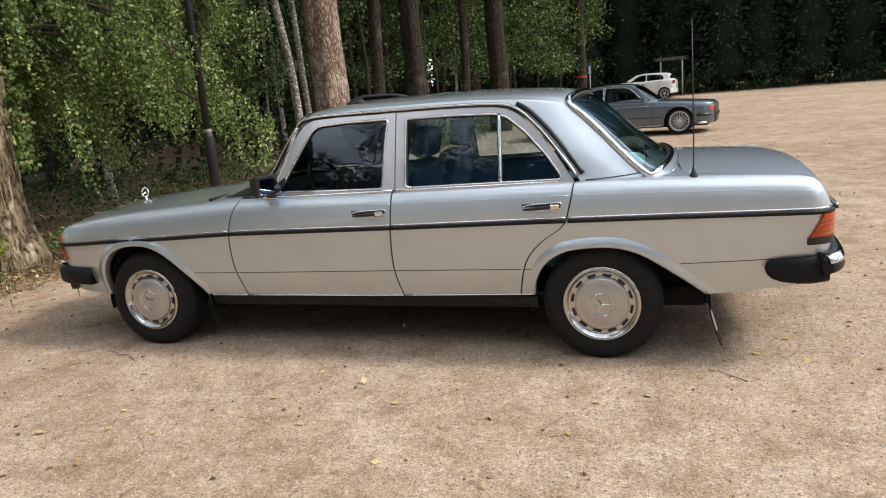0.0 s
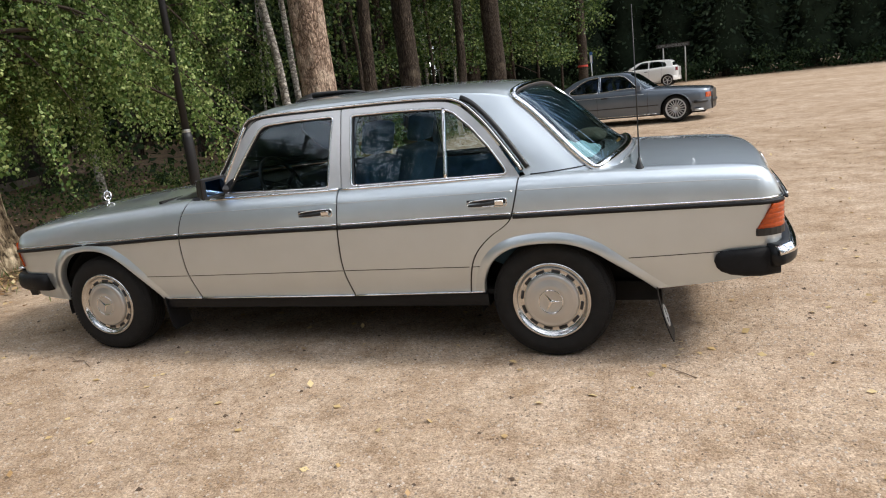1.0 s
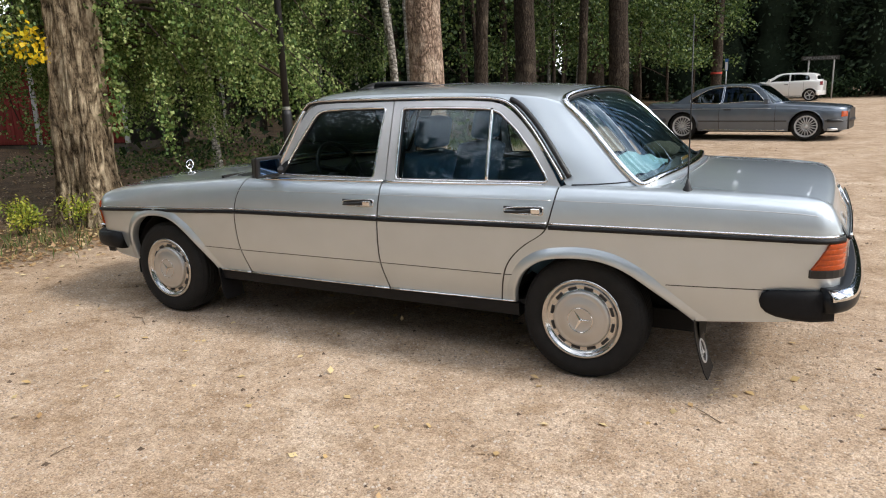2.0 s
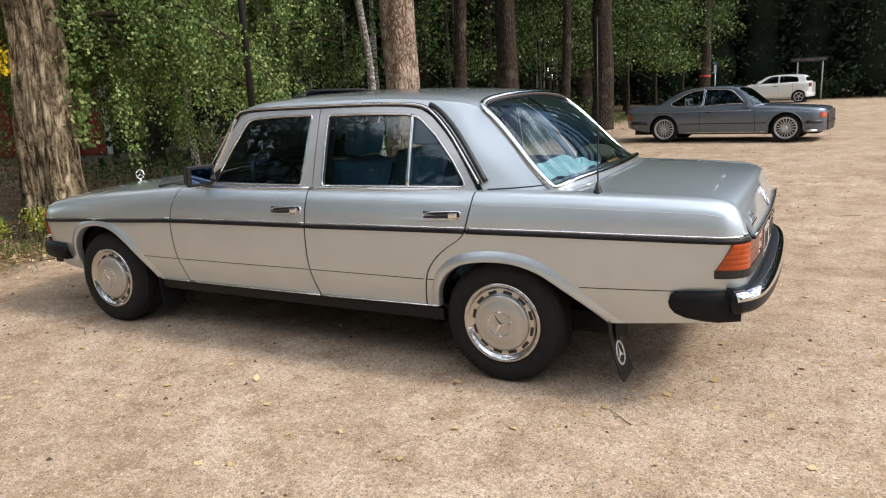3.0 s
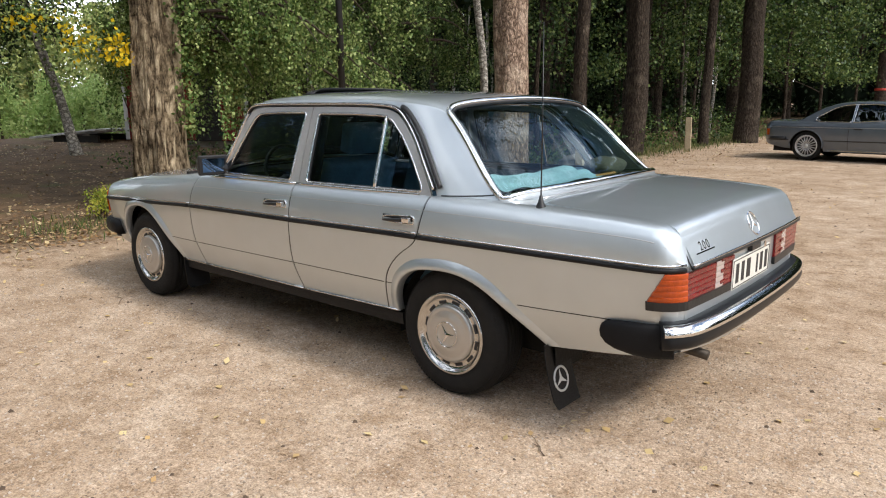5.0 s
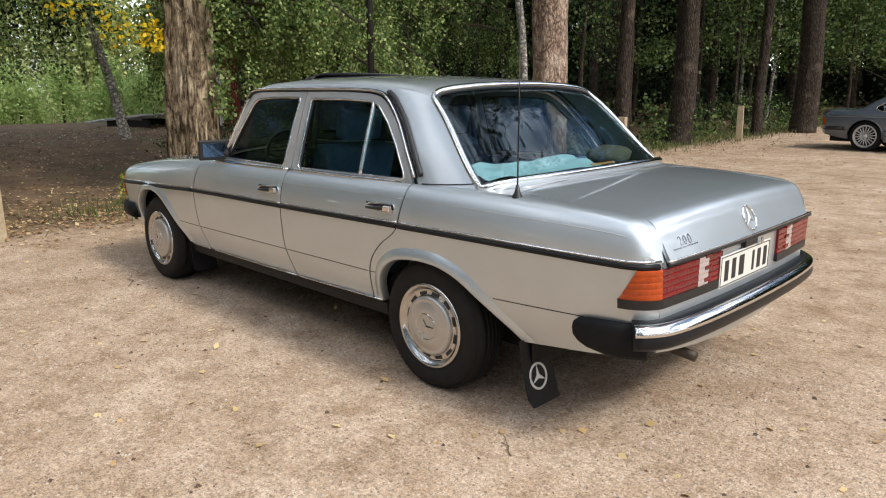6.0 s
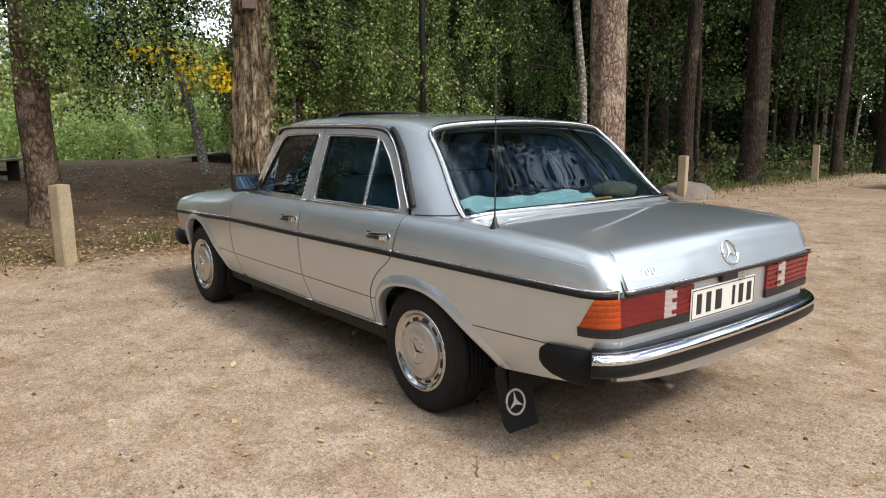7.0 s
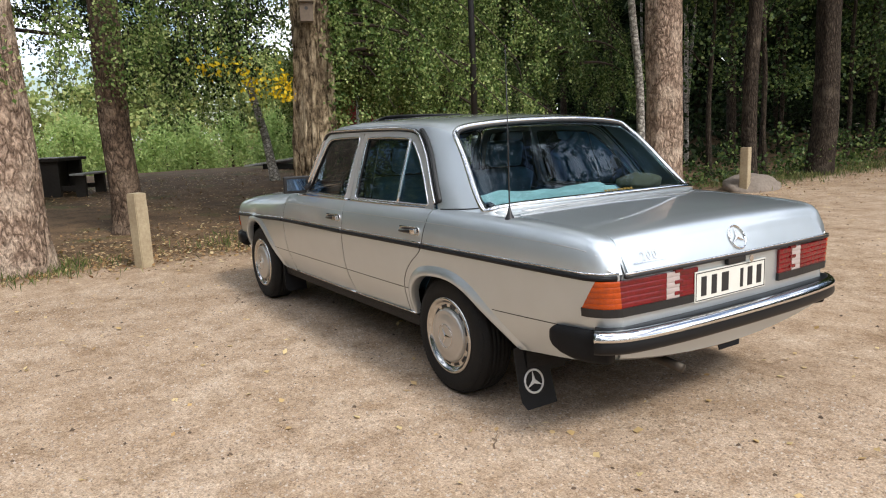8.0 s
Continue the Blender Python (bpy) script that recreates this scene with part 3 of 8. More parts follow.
# dark seals behind the shut lines
for chain in (A_LINE, B_LINE, C_LINE):
    both_rods("door_seal", on_body(flank(chain), -0.008), 0.0075, INK, "", 5)
rod("lid_seal", lid_surface(np.linspace(1.75, 9.8, 40), np.full(40, -LW - 0.001)) - np.array([0.004, 0, 0.007]), 0.003, INK, saloon, "", 5)
rod("lid_seal", lid_surface(np.linspace(1.75, 9.8, 40), np.full(40, LW + 0.001)) - np.array([0.004, 0, 0.007]), 0.003, INK, saloon, "", 5)
# painted flanges that close the sides of the lid
for sign in (1, -1):
    bm = bmesh.new()
    us = np.linspace(1.6, 9.85, 50)
    edge_ = lid_surface(us, np.interp(us, [q[0] for q in lid_edge], [q[1] for q in lid_edge]) + 0.002)
    rows = [[bm.verts.new((x + dx, (y + dy) * sign, z + dz)) for dx, dy, dz in ((0, 0, -0.002), (-0.006, -0.004, -0.010), (-0.030, -0.030, -0.045))] for x, y, z in edge_]
    for q, w in zip(rows, rows[1:]):
        for i in range(2):
            bm.faces.new((q[i], q[i + 1], w[i + 1], w[i]))
    bmesh.ops.recalc_face_normals(bm, faces=bm.faces[:])
    part("lid_flange", bm, PAINT, saloon, smooth=True)
# seams at the foot of the rear pillar, and the bright lip before the boot lid
for sign in (1, -1):
    uv = np.array(cabin([(2.735, 0.940), (2.80, 0.943), (2.87, 0.947), (2.94, 0.952), (3.00, 0.958), (3.04, 0.964)]))
    p, n = surface_normal(cabin_surface, uv[:, 0], uv[:, 1], (0, 0, 0.6))
    rod("pillar_seam", [(q[0], q[1] * sign, q[2]) for q in p + n * 0.001], 0.0032, INK, saloon, "", 5)
rod("deck_lip", [(3.190 - 0.045 * (y / 0.62) ** 2, y, 0.961 - 0.022 * (y / 0.62) ** 2) for y in np.linspace(-0.60, 0.60, 24)], 0.006, ALU, saloon, "bright lip before the boot lid", 6)

# wheel arch lips
for arch in (F_ARCH, R_ARCH):
    pts = on_body(flank(arch), 0.0)
    for sign in (1, -1):
        bm = bmesh.new()
        rings = []
        cx, cz = (0.0, 0.30) if arch is F_ARCH else (2.795, 0.30)
        k = len(pts)
        for i, (x, y, z) in enumerate(pts):
            v = Vector((x - cx, 0, z - cz)).normalized()
            f = math.sin(math.pi * (i + 0.5) / k) ** 0.35
            ring = []
            for o, yy in ((0.060, 0.001), (0.045, -0.007 * f), (0.028, -0.016 * f), (0.012, -0.021 * f), (0.0, -0.020 * f), (-0.004, -0.014 * f), (-0.004, 0.035)):
                ring.append(bm.verts.new(((x + v.x * o), (y + yy) * sign, z + v.z * o)))
            rings.append(ring)
        for q, w in zip(rings, rings[1:]):
            for i in range(6):
                bm.faces.new((q[i], q[i + 1], w[i + 1], w[i]))
        bmesh.ops.recalc_face_normals(bm, faces=bm.faces[:])
        part("arch_lip", bm, PAINT, saloon, smooth=True)

# sills, underbody, wheel wells
for sign in (1, -1):
    bm = bmesh.new()
    sweep(bm, [(x, 0, 0) for x in np.linspace(0.40, 2.46, 12)], [(0.70, 0.258), (0.742, 0.256), (0.764, 0.266), (0.771, 0.30), (0.771, 0.328), (0.70, 0.335), (0.66, 0.27)])
    bmesh.ops.transform(bm, matrix=Matrix.Diagonal((1, sign, 1, 1)), verts=bm.verts[:])
    bmesh.ops.recalc_face_normals(bm, faces=bm.faces[:])
    part("sill", bm, RUBBER, saloon, "black sill")
    for a, b in ((0.42, 0.69), (0.697, 1.703), (1.71, 2.44)):
        rod("sill_trim", [(x, sign * (float(half_width(x)) - 0.074) * -1, float(bottom_z(x)) + 0.001) for x in np.linspace(a, b, 12)], 0.0045, CHROME, saloon, "chrome sill trim", 6)
bm = bmesh.new()
box(bm, -0.40, 3.30, -0.56, 0.56, 0.22, 0.32)
box(bm, 3.28, 3.56, -0.42, 0.36, 0.34, 0.42)
box(bm, 0.44, 2.42, -0.69, 0.69, 0.24, 0.32)
box(bm, 3.34, 3.72, -0.70, 0.70, 0.42, 0.50)
box(bm, -0.66, -0.38, -0.66, 0.66, 0.36, 0.50)
part("underbody", bm, DARK, saloon)
for cx in (0.0, 2.795):
    for sign in (1, -1):
        bm = bmesh.new()
        lathe(bm, [(0.06, 0.50), (0.41, 0.50), (0.41, 0.735)], 24, "y", radians(-8), radians(188))
        bmesh.ops.transform(bm, matrix=pose(cx + (0.07 if cx else 0.02), 0, 0.27) @ Matrix.Diagonal((1.12 if cx else 1.0, sign, 1, 1)), verts=bm.verts[:])
        bmesh.ops.recalc_face_normals(bm, faces=bm.faces[:])
        part("wheel_well", bm, DARK, saloon)

# ---- wheels ----
SHARED = {}
def wheel(cx, sign, steer=0.0):
    hub = new("wheel")
    hub.parent = saloon
    hub.matrix_local = pose(cx, -0.808 * sign, 0.301, 0, -42 + 3 * cx, (0 if sign > 0 else 180) + steer)
    R = 0.304
    bm = bmesh.new()
    prof = [(0.176, 0.02), (0.186, 0.004), (0.205, -0.004), (0.235, -0.010), (0.262, -0.008), (0.280, 0.001), (0.290, 0.010), (0.298, 0.020), (R - 0.001, 0.032)]
    for k in range(5):
        y = 0.036 + k * 0.024
        prof += [(R, y), (R, y + 0.018), (R - 0.007, y + 0.0185), (R - 0.007, y + 0.0235)]
    prof += [(R, 0.157), (R - 0.004, 0.165), (0.285, 0.180), (0.24, 0.188), (0.18, 0.17)]
    lathe(bm, prof, 72)
    tyre = part("tyre", bm, TYRE, hub, "worn black tyre", smooth=True)
    # tread blocks on the shoulder
    bm = bmesh.new()
    for k in range(88):
        a = 2 * math.pi * k / 88
        box(bm, -0.0062, 0.0062, 0.006, 0.032, -0.006, 0.0012, m=Matrix.Rotation(a, 4, "Y") @ Matrix.Translation((0, 0, R - 0.010)) @ pose(0, 0, 0, -38, 0, 0))
    part("tread", bm, TYRE, tyre)
    bm = bmesh.new()
    lathe(bm, [(0.198, 0.006), (0.199, -0.004), (0.194, -0.010), (0.187, -0.011), (0.180, -0.006), (0.174, 0.002), (0.167, 0.008), (0.160, 0.010), (0.142, 0.010), (0.136, 0.006), (0.130, 0.004)], 72)
    ring = part("trim_ring", bm, RING, hub, "polished slotted wheel ring", smooth=True)
    if "slot" not in SHARED:
        SHARED["slot"] = part("slot", box(bmesh.new(), -0.0225, 0.0225, 0.0065, 0.016, 0.1435, 0.1585, 0.005), INK, ring)
    for k in range(12):
        o = SHARED["slot"] if not SHARED["slot"].get("used") else new("slot", SHARED["slot"].data)
        SHARED["slot"]["used"] = 1
        o.parent = ring
        o.matrix_local = Matrix.Rotation(2 * math.pi * (k + 0.5) / 12, 4, "Y")
    bm = bmesh.new()
    lathe(bm, [(0.139, 0.012), (0.138, -0.004), (0.133, -0.011), (0.124, -0.013), (0.117, -0.011), (0.109, -0.013), (0.085, -0.019), (0.063, -0.022), (0.0605, -0.0205), (0.030, -0.022), (0.0, -0.0225)], 64)
    cover = part("wheel_cover", bm, STEEL_PAINT, hub, "silver wheel cover", smooth=True)
    bm = bmesh.new()
    tube(bm, [(0.060 * math.cos(t), -0.0225, 0.060 * math.sin(t)) for t in np.linspace(0, 2 * math.pi, 40)[:-1]], 0.0022, 6, True)
    star(bm, 0.056, 0.009, -0.0222, 0.004)
    part("emblem", bm, CHROME, cover, "raised chrome emblem")
    return hub


def star(bm, r, w, y, d):
    """Three thin points that taper from the middle, facing -y."""
    for k in range(3):
        a = math.pi / 2 + 2 * math.pi * k / 3
        t, n = Vector((math.cos(a), 0, math.sin(a))), Vector((-math.sin(a), 0, math.cos(a)))
        ridge = bm.verts.new(Vector((0, y - d, 0)))
        tip = bm.verts.new(t * r + Vector((0, y - d * 0.3, 0)))
        l, q = bm.verts.new(n * w + Vector((0, y, 0)) - t * w * 0.55), bm.verts.new(-n * w + Vector((0, y, 0)) - t * w * 0.55)
        bm.faces.new((ridge, l, tip))
        bm.faces.new((ridge, tip, q))
        bm.faces.new((l, q, tip))
        bm.faces.new((ridge, q, l))


for cx in (0.0, 2.795):
    for sign in (1, -1):
        wheel(cx, sign)

# mud flaps
for sign in (1, -1):
    for x0, z0, x1, z1, ya, yb in ((3.300, 0.350, 3.368, 0.075, 0.60, 0.795), (0.425, 0.335, 0.452, 0.125, 0.62, 0.79)):
        bm = bmesh.new()
        rows = []
        for i in range(9):
            f = i / 8
            x, z = x0 + (x1 - x0) * (f ** 1.5), z0 + (z1 - z0) * f
            rows.append([bm.verts.new((x, -sign * (ya + (yb - ya - 0.02 * (f > 0.9)) * j / 4), z)) for j in range(5)])
        for q, w in zip(rows, rows[1:]):
            for j in range(4):
                bm.faces.new((q[j], q[j + 1], w[j + 1], w[j]))
        bmesh.ops.recalc_face_normals(bm, faces=bm.faces[:])
        ext = bmesh.ops.extrude_face_region(bm, geom=bm.faces[:])
        bmesh.ops.translate(bm, vec=(0.006, 0, 0), verts=[v for v in ext["geom"] if isinstance(v, bmesh.types.BMVert)])
        bmesh.ops.recalc_face_normals(bm, faces=bm.faces[:])
        flap = part("mud_flap", bm, RUBBER, saloon, "black rubber mud flap")
        if x0 > 1:
            bm = bmesh.new()
            tube(bm, [(0.052 * math.cos(t), 0, 0.052 * math.sin(t)) for t in np.linspace(0, 2 * math.pi, 36)[:-1]], 0.0055, 6, True)
            star(bm, 0.050, 0.012, 0.0, 0.002)
            bmesh.ops.transform(bm, matrix=pose(3.3375, -sign * 0.708, 0.188, 0, 0, 90) @ pose(0, 0, 0, -16, 0, 0), verts=bm.verts[:])
            part("emblem", bm, EMBLEM_W, flap, "white round emblem")


# ---- tail ----
def tail_surface(y, z):
    """The rear face between the two corners."""
    y, z = np.broadcast_arrays(np.asarray(y, float), np.asarray(z, float))
    y, z = y.ravel(), z.ravel()
    x = X_TAIL - 0.004 + 0.026 * (1 - (np.abs(y) / 0.70) ** 2.4) - 0.55 * np.clip(0.47 - z, 0, 1) ** 1.5
    return np.stack([x, y, z], 1)


def band(y0, y1, z0, z1, n=10):
    return [(y, z0) for y in np.linspace(y0, y1, n)] + [(y, z1) for y in np.linspace(y1, y0, n)]


val_low = [(y, 0.362 + 0.062 * (abs(y) / 0.70) ** 2) for y in np.linspace(-0.70, 0.70, 15)]
panel("rear_panel", tail_surface, val_low + [(y, 0.752) for y in np.linspace(0.70, -0.70, 12)], PAINT, saloon, 1.0, step=0.05, inside=(-0.5, 0, 0.6))
bm = bmesh.new()
rows = []
for y, z in val_low:
    x = float(tail_surface(np.array([y]), np.array([z]))[0, 0])
    rows.append([bm.verts.new((x, y, z)), bm.verts.new((x - 0.02, y, z - 0.012)), bm.verts.new((x - 0.08, y, z - 0.014))])
for q, w in zip(rows, rows[1:]):
    for i in range(2):
        bm.faces.new((q[i], q[i + 1], w[i + 1], w[i]))
bmesh.ops.recalc_face_normals(bm, faces=bm.faces[:])
part("rear_valance", bm, PAINT, saloon, smooth=True)

# chrome and rubber lip under the boot lid
lip = [(float(lid_surface(np.array([9.9]), np.array([y]))[0, 0]) + 0.003, y, 0.754) for y in np.linspace(-0.705, 0.705, 30)]
rod("lid_trim", lip, 0.0085, BLACK, saloon, "black lid trim", 8)
rod("lid_trim_chrome", [(x + 0.004, y, z + 0.011) for x, y, z in lip], 0.005, CHROME, saloon, "chrome lid trim", 6)


def corner_path(z, out, inner, side_x, n=9):
    """From the rear face round the corner to the flank, at a height; outside the body by out."""
    pts = [tuple(tail_surface(np.array([-y]), np.array([z]))[0]) for y in np.linspace(inner, 0.665, 14)]
    pts = [(x + out, y, zz) for x, y, zz in pts]
    xs = X_TAIL - 0.11 + 0.11 * np.sin(np.linspace(math.radians(72), 0, n))
    xs = [x for x in xs if x > side_x] + [side_x]
    s = body_s(X_TAIL - 0.1, z)
    for x in xs:
        s = body_s(x, z)
        p, nrm = surface_normal(body_surface, np.array([x]), np.array([s]), (0, 0, 0.6))
        pts.append(tuple((p + nrm * out)[0]))
    return pts


def lamp_piece(name, cols, z0s, z1s, out, mat, parent, label, ribs=0, back=0.02):
    """A ribbed lens between two stations of a path that wraps the corner."""
    bm = bmesh.new()
    nz = 5 * max(ribs, 1) if ribs else 4
    rows = []
    for k in range(nz + 1):
        f = k / nz
        bulge = 0.0019 * abs(math.sin(math.pi * ribs * f)) ** 0.6 if ribs else 0.0
        row = []
        for c, (z0, z1) in zip(cols, zip(z0s, z1s)):
            z = z0 + (z1 - z0) * f
            (x, y, _), (nx, ny) = c(z)
            row.append(bm.verts.new((x + nx * (out + bulge), y + ny * (out + bulge), z)))
        rows.append(row)
    for q, w in zip(rows, rows[1:]):
        for i in range(len(q) - 1):
            bm.faces.new((q[i], q[i + 1], w[i + 1], w[i]))
    edge = [e for e in bm.edges if e.is_boundary]
    r = bmesh.ops.extrude_edge_only(bm, edges=edge)
    for v in [g for g in r["geom"] if isinstance(g, bmesh.types.BMVert)]:
        v.co.x -= back * (0.4 if abs(v.co.y) > 0.75 else 1.0)
        v.co.y *= 0.985 if abs(v.co.y) > 0.70 else 1.0
    bmesh.ops.recalc_face_normals(bm, faces=bm.faces[:])
    return part(name, bm, mat, parent, label, smooth=False)


def station(d):
    """A place on the way from the rear face (d = its |y|) round the corner (d above 0.70 goes forward)."""
    def at(z):
        if d <= 0.66:
            p = tail_surface(np.array([-d]), np.array([z]))[0]
            return tuple(p), (1.0, -0.12 * d)
        f = d - 0.66
        a = min(f / 0.15, 1.0)
        x = X_TAIL - 0.11 + 0.11 * math.cos(a * math.pi / 2) - max(0, f - 0.15)
        s = body_s(min(x, X_TAIL - 0.002), z)
        p, nrm = surface_normal(body_surface, np.array([min(x, X_TAIL - 0.002)]), np.array([s]), (0, 0, 0.6))
        return tuple(p[0]), (nrm[0, 0], nrm[0, 1])
    return at


def tail_lamp(flip):
    lamp = new("tail_lamp")
    lamp.parent = saloon
    lamp["label"] = "ribbed tail lamp, amber, red and white"

    def piece(name, a, b, mat, label, z_lo=0.626, z_hi=0.742, ribs=5, out=0.010, slant=0.0, n=8):
        ds = np.linspace(a, b, n)
        top = [z_hi - 0.004] * n
        low = [z_lo] * n
        if slant:   # the front edge leans
            def col(d0):
                def at(z):
                    f = (z_hi - z) / (z_hi - z_lo)
                    return station(a + (d0 - a) * (1 + slant * f))(z)
                return at
            cols = [col(d) for d in ds]
        else:
            cols = [station(d) for d in ds]
        return lamp_piece(name, cols, low, top, out, mat, lamp, label, ribs)
    pieces = [piece("red_lens", 0.288, 0.395, RED, "red lens", n=5), piece("clear_lens", 0.397, 0.470, CLEAR, "clear reversing lens", n=4),
              piece("red_lens", 0.472, 0.668, RED, "red lens", n=9), piece("amber_lens", 0.670, 0.756, AMBER, "amber turn signal lens", n=14, slant=0.62)]
    pieces.append(piece("lamp_frame", 0.284, 0.812, BLACK, "black lamp frame", z_lo=0.594, z_hi=0.632, ribs=0, out=0.014, n=24))
    # red teeth that interlock with the clear lens
    for k in range(5):
        zc = 0.638 + 0.0228 * k + 0.001
        if k % 2 == 0:
            pieces.append(piece("red_lens", 0.380, 0.425, RED, "red lens", z_lo=zc, z_hi=zc + 0.020, ribs=1, out=0.0125, n=3))
    if flip:
        for o in pieces:
            o.data.transform(Matrix.Diagonal((1, -1, 1, 1)))
            o.data.flip_normals()
    return lamp


tail_lamp(False)
tail_lamp(True)

# number plate with its lamp
plate = new("number_plate")
plate.parent = saloon
plate["label"] = "white rear number plate with dark characters"
PX = 3.893
part("plate_sheet", box(bmesh.new(), PX - 0.004, PX, -0.312, 0.176, 0.588, 0.718, 0.002), PLATE_W, plate)
bm = bmesh.new()
for y0, y1, z0, z1 in ((-0.306, 0.170, 0.709, 0.7125), (-0.306, 0.170, 0.5935, 0.597), (-0.306, -0.3025, 0.597, 0.709), (0.1665, 0.170, 0.597, 0.709)):
    box(bm, PX, PX + 0.0015, y0, y1, z0, z1)
part("plate_border", bm, INK, plate)
for k, (y0, y1) in enumerate(((-0.272, -0.238), (-0.204, -0.170), (-0.136, -0.090), (-0.008, 0.012), (0.044, 0.078), (0.110, 0.144))):
    part("plate_bar", box(bmesh.new(), PX, PX + 0.0018, y0, y1, 0.612, 0.694), INK, plate)
bm = bmesh.new()
box(bm, 3.865, 3.900, -0.10, 0.02, 0.722, 0.748, 0.006)
part("plate_lamp", bm, BLACK, saloon, "black plate lamp housing")
part("lid_lock", lathe(bmesh.new(), [(0.0, 0.0), (0.013, 0.0), (0.015, -0.004), (0.0, -0.006)], 16), CHROME, saloon, "chrome lock").matrix_local = pose(3.906, 0.045, 0.733, 0, 0, 90)

# emblem and type badge on the lid
bm = bmesh.new()
tube(bm, [(0.052 * math.cos(t), 0, 0.052 * math.sin(t)) for t in np.linspace(0, 2 * math.pi, 40)[:-1]], 0.0042, 6, True)
star(bm, 0.051, 0.008, 0.0, 0.005)
part("lid_emblem", bm, CHROME, saloon, "chrome ring emblem", smooth=False).matrix_local = pose(3.861, 0.008, 0.826, 0, 0, 90) @ pose(0, 0, 0, -26, 0, 0)


def on_lid(u, y):
    """A frame on the lid's rear face: x out of it, y along it."""
    p, a, b = (Vector(q) for q in lid_surface(np.array([u, u, u - 0.3]), np.array([y, y + 0.02, y])))
    ty, tz_ = (a - p).normalized(), (b - p).normalized()
    nx_ = ty.cross(tz_).normalized()
    m = Matrix((nx_, ty, nx_.cross(ty))).transposed().to_4x4()
    return Matrix.Translation(p + nx_ * 0.0015) @ m


badge = new("type_badge")
badge.parent = saloon
bm = bmesh.new()
box(bm, 0, 0.003, -0.092, 0.075, -0.009, -0.004)
part("underline", bm, CHROME, badge, "chrome underline of the type badge").matrix_local = on_lid(8.75, -0.545)
digits = bpy.data.curves.new("digits", "FONT")
digits.body, digits.size, digits.extrude, digits.align_x, digits.space_character = "200", 0.052, 0.002, "CENTER", 1.25
digits.materials.append(CHROME)
digit_ob = new("digits", digits)
digit_ob.parent = badge
digit_ob["label"] = "chrome digits"
digit_ob.matrix_local = on_lid(8.75, -0.545) @ Matrix(((0, 0, 1), (1, 0, 0), (0, 1, 0))).to_4x4()

BLACK_MATT = material("matt_black_rubber", (0.010, 0.010, 0.011), 0.65, 0, vary=0.3, scale=40, bump=0.1, bump_scale=220, spec=0.2)
# rear bumper: chrome blade, rubber face, black side wings
mid = [(3.60, -0.838), (3.70, -0.832), (3.77, -0.818), (3.82, -0.79), (3.855, -0.745), (3.875, -0.69), (3.892, -0.58), (3.906, -0.40), (3.912, -0.2), (3.914, 0.0)]
mid = mid + [(x, -y) for x, y in mid[-2::-1]]
mid = [tuple(p) for p in rounded(mid, 1)]
lo_i, hi_i = [i for i, p in enumerate(mid) if p[0] > 3.80][0], [i for i, p in enumerate(mid) if p[0] > 3.80][-1]
blade = [(x, y, 0) for x, y in mid[lo_i:hi_i + 1]]
bumper = new("rear_bumper")
bumper.parent = saloon
part("blade", sweep(bmesh.new(), blade, [(-0.05, 0.452), (0.016, 0.453), (0.036, 0.459), (0.046, 0.470), (0.048, 0.487), (0.046, 0.505), (0.036, 0.530), (0.015, 0.546), (-0.07, 0.558)]), BUMPER_BLACK, bumper, "glossy black bumper blade", smooth=True)
part("chrome_strip", sweep(bmesh.new(), blade, [(0.030, 0.508), (0.049, 0.510), (0.052, 0.517), (0.049, 0.528), (0.038, 0.541), (0.020, 0.551), (0.010, 0.545), (0.028, 0.528)]), CHROME, bumper, "chrome bumper strip", smooth=True)
for sign in (1, -1):
    bm = bmesh.new()
    ring_x = [3.562, 3.570, 3.590, 3.63, 3.70, 3.76, 3.80, 3.826]
    lo = [0.478, 0.452, 0.432, 0.416, 0.406, 0.403, 0.404, 0.406]
    hi = [0.482, 0.512, 0.526, 0.532, 0.536, 0.539, 0.541, 0.542]
    o = [0.004, 0.012, 0.017, 0.020, 0.022, 0.024, 0.025, 0.026]
    rings = []
    for x, a, b, d in zip(ring_x, lo, hi, o):
        w = float(np.interp(x, [3.5, 3.70, 3.76, 3.80, 3.83], [0.811, 0.797, 0.785, 0.766, 0.740]))
        rings.append([bm.verts.new((x + (0.02 if x > 3.8 else 0) * (q > 0.3), -(w - 0.04 + (0.04 + d) * q), a + (b - a) * h)) for q, h in ((0, 0.0), (0.8, 0.02), (0.96, 0.12), (1.0, 0.3), (1.0, 0.7), (0.96, 0.88), (0.8, 0.98), (0, 1.0))])
    for q, w2 in zip(rings, rings[1:]):
        for i in range(7):
            bm.faces.new((q[i], q[i + 1], w2[i + 1], w2[i]))
    bm.faces.new(rings[0])
    bm.faces.new(rings[-1])
    if sign < 0:
        bmesh.ops.transform(bm, matrix=Matrix.Diagonal((1, -1, 1, 1)), verts=bm.verts[:])
    bmesh.ops.recalc_face_normals(bm, faces=bm.faces[:])
    part("side_wing", bm, BLACK_MATT, bumper, "black rubber bumper wing", smooth=True)

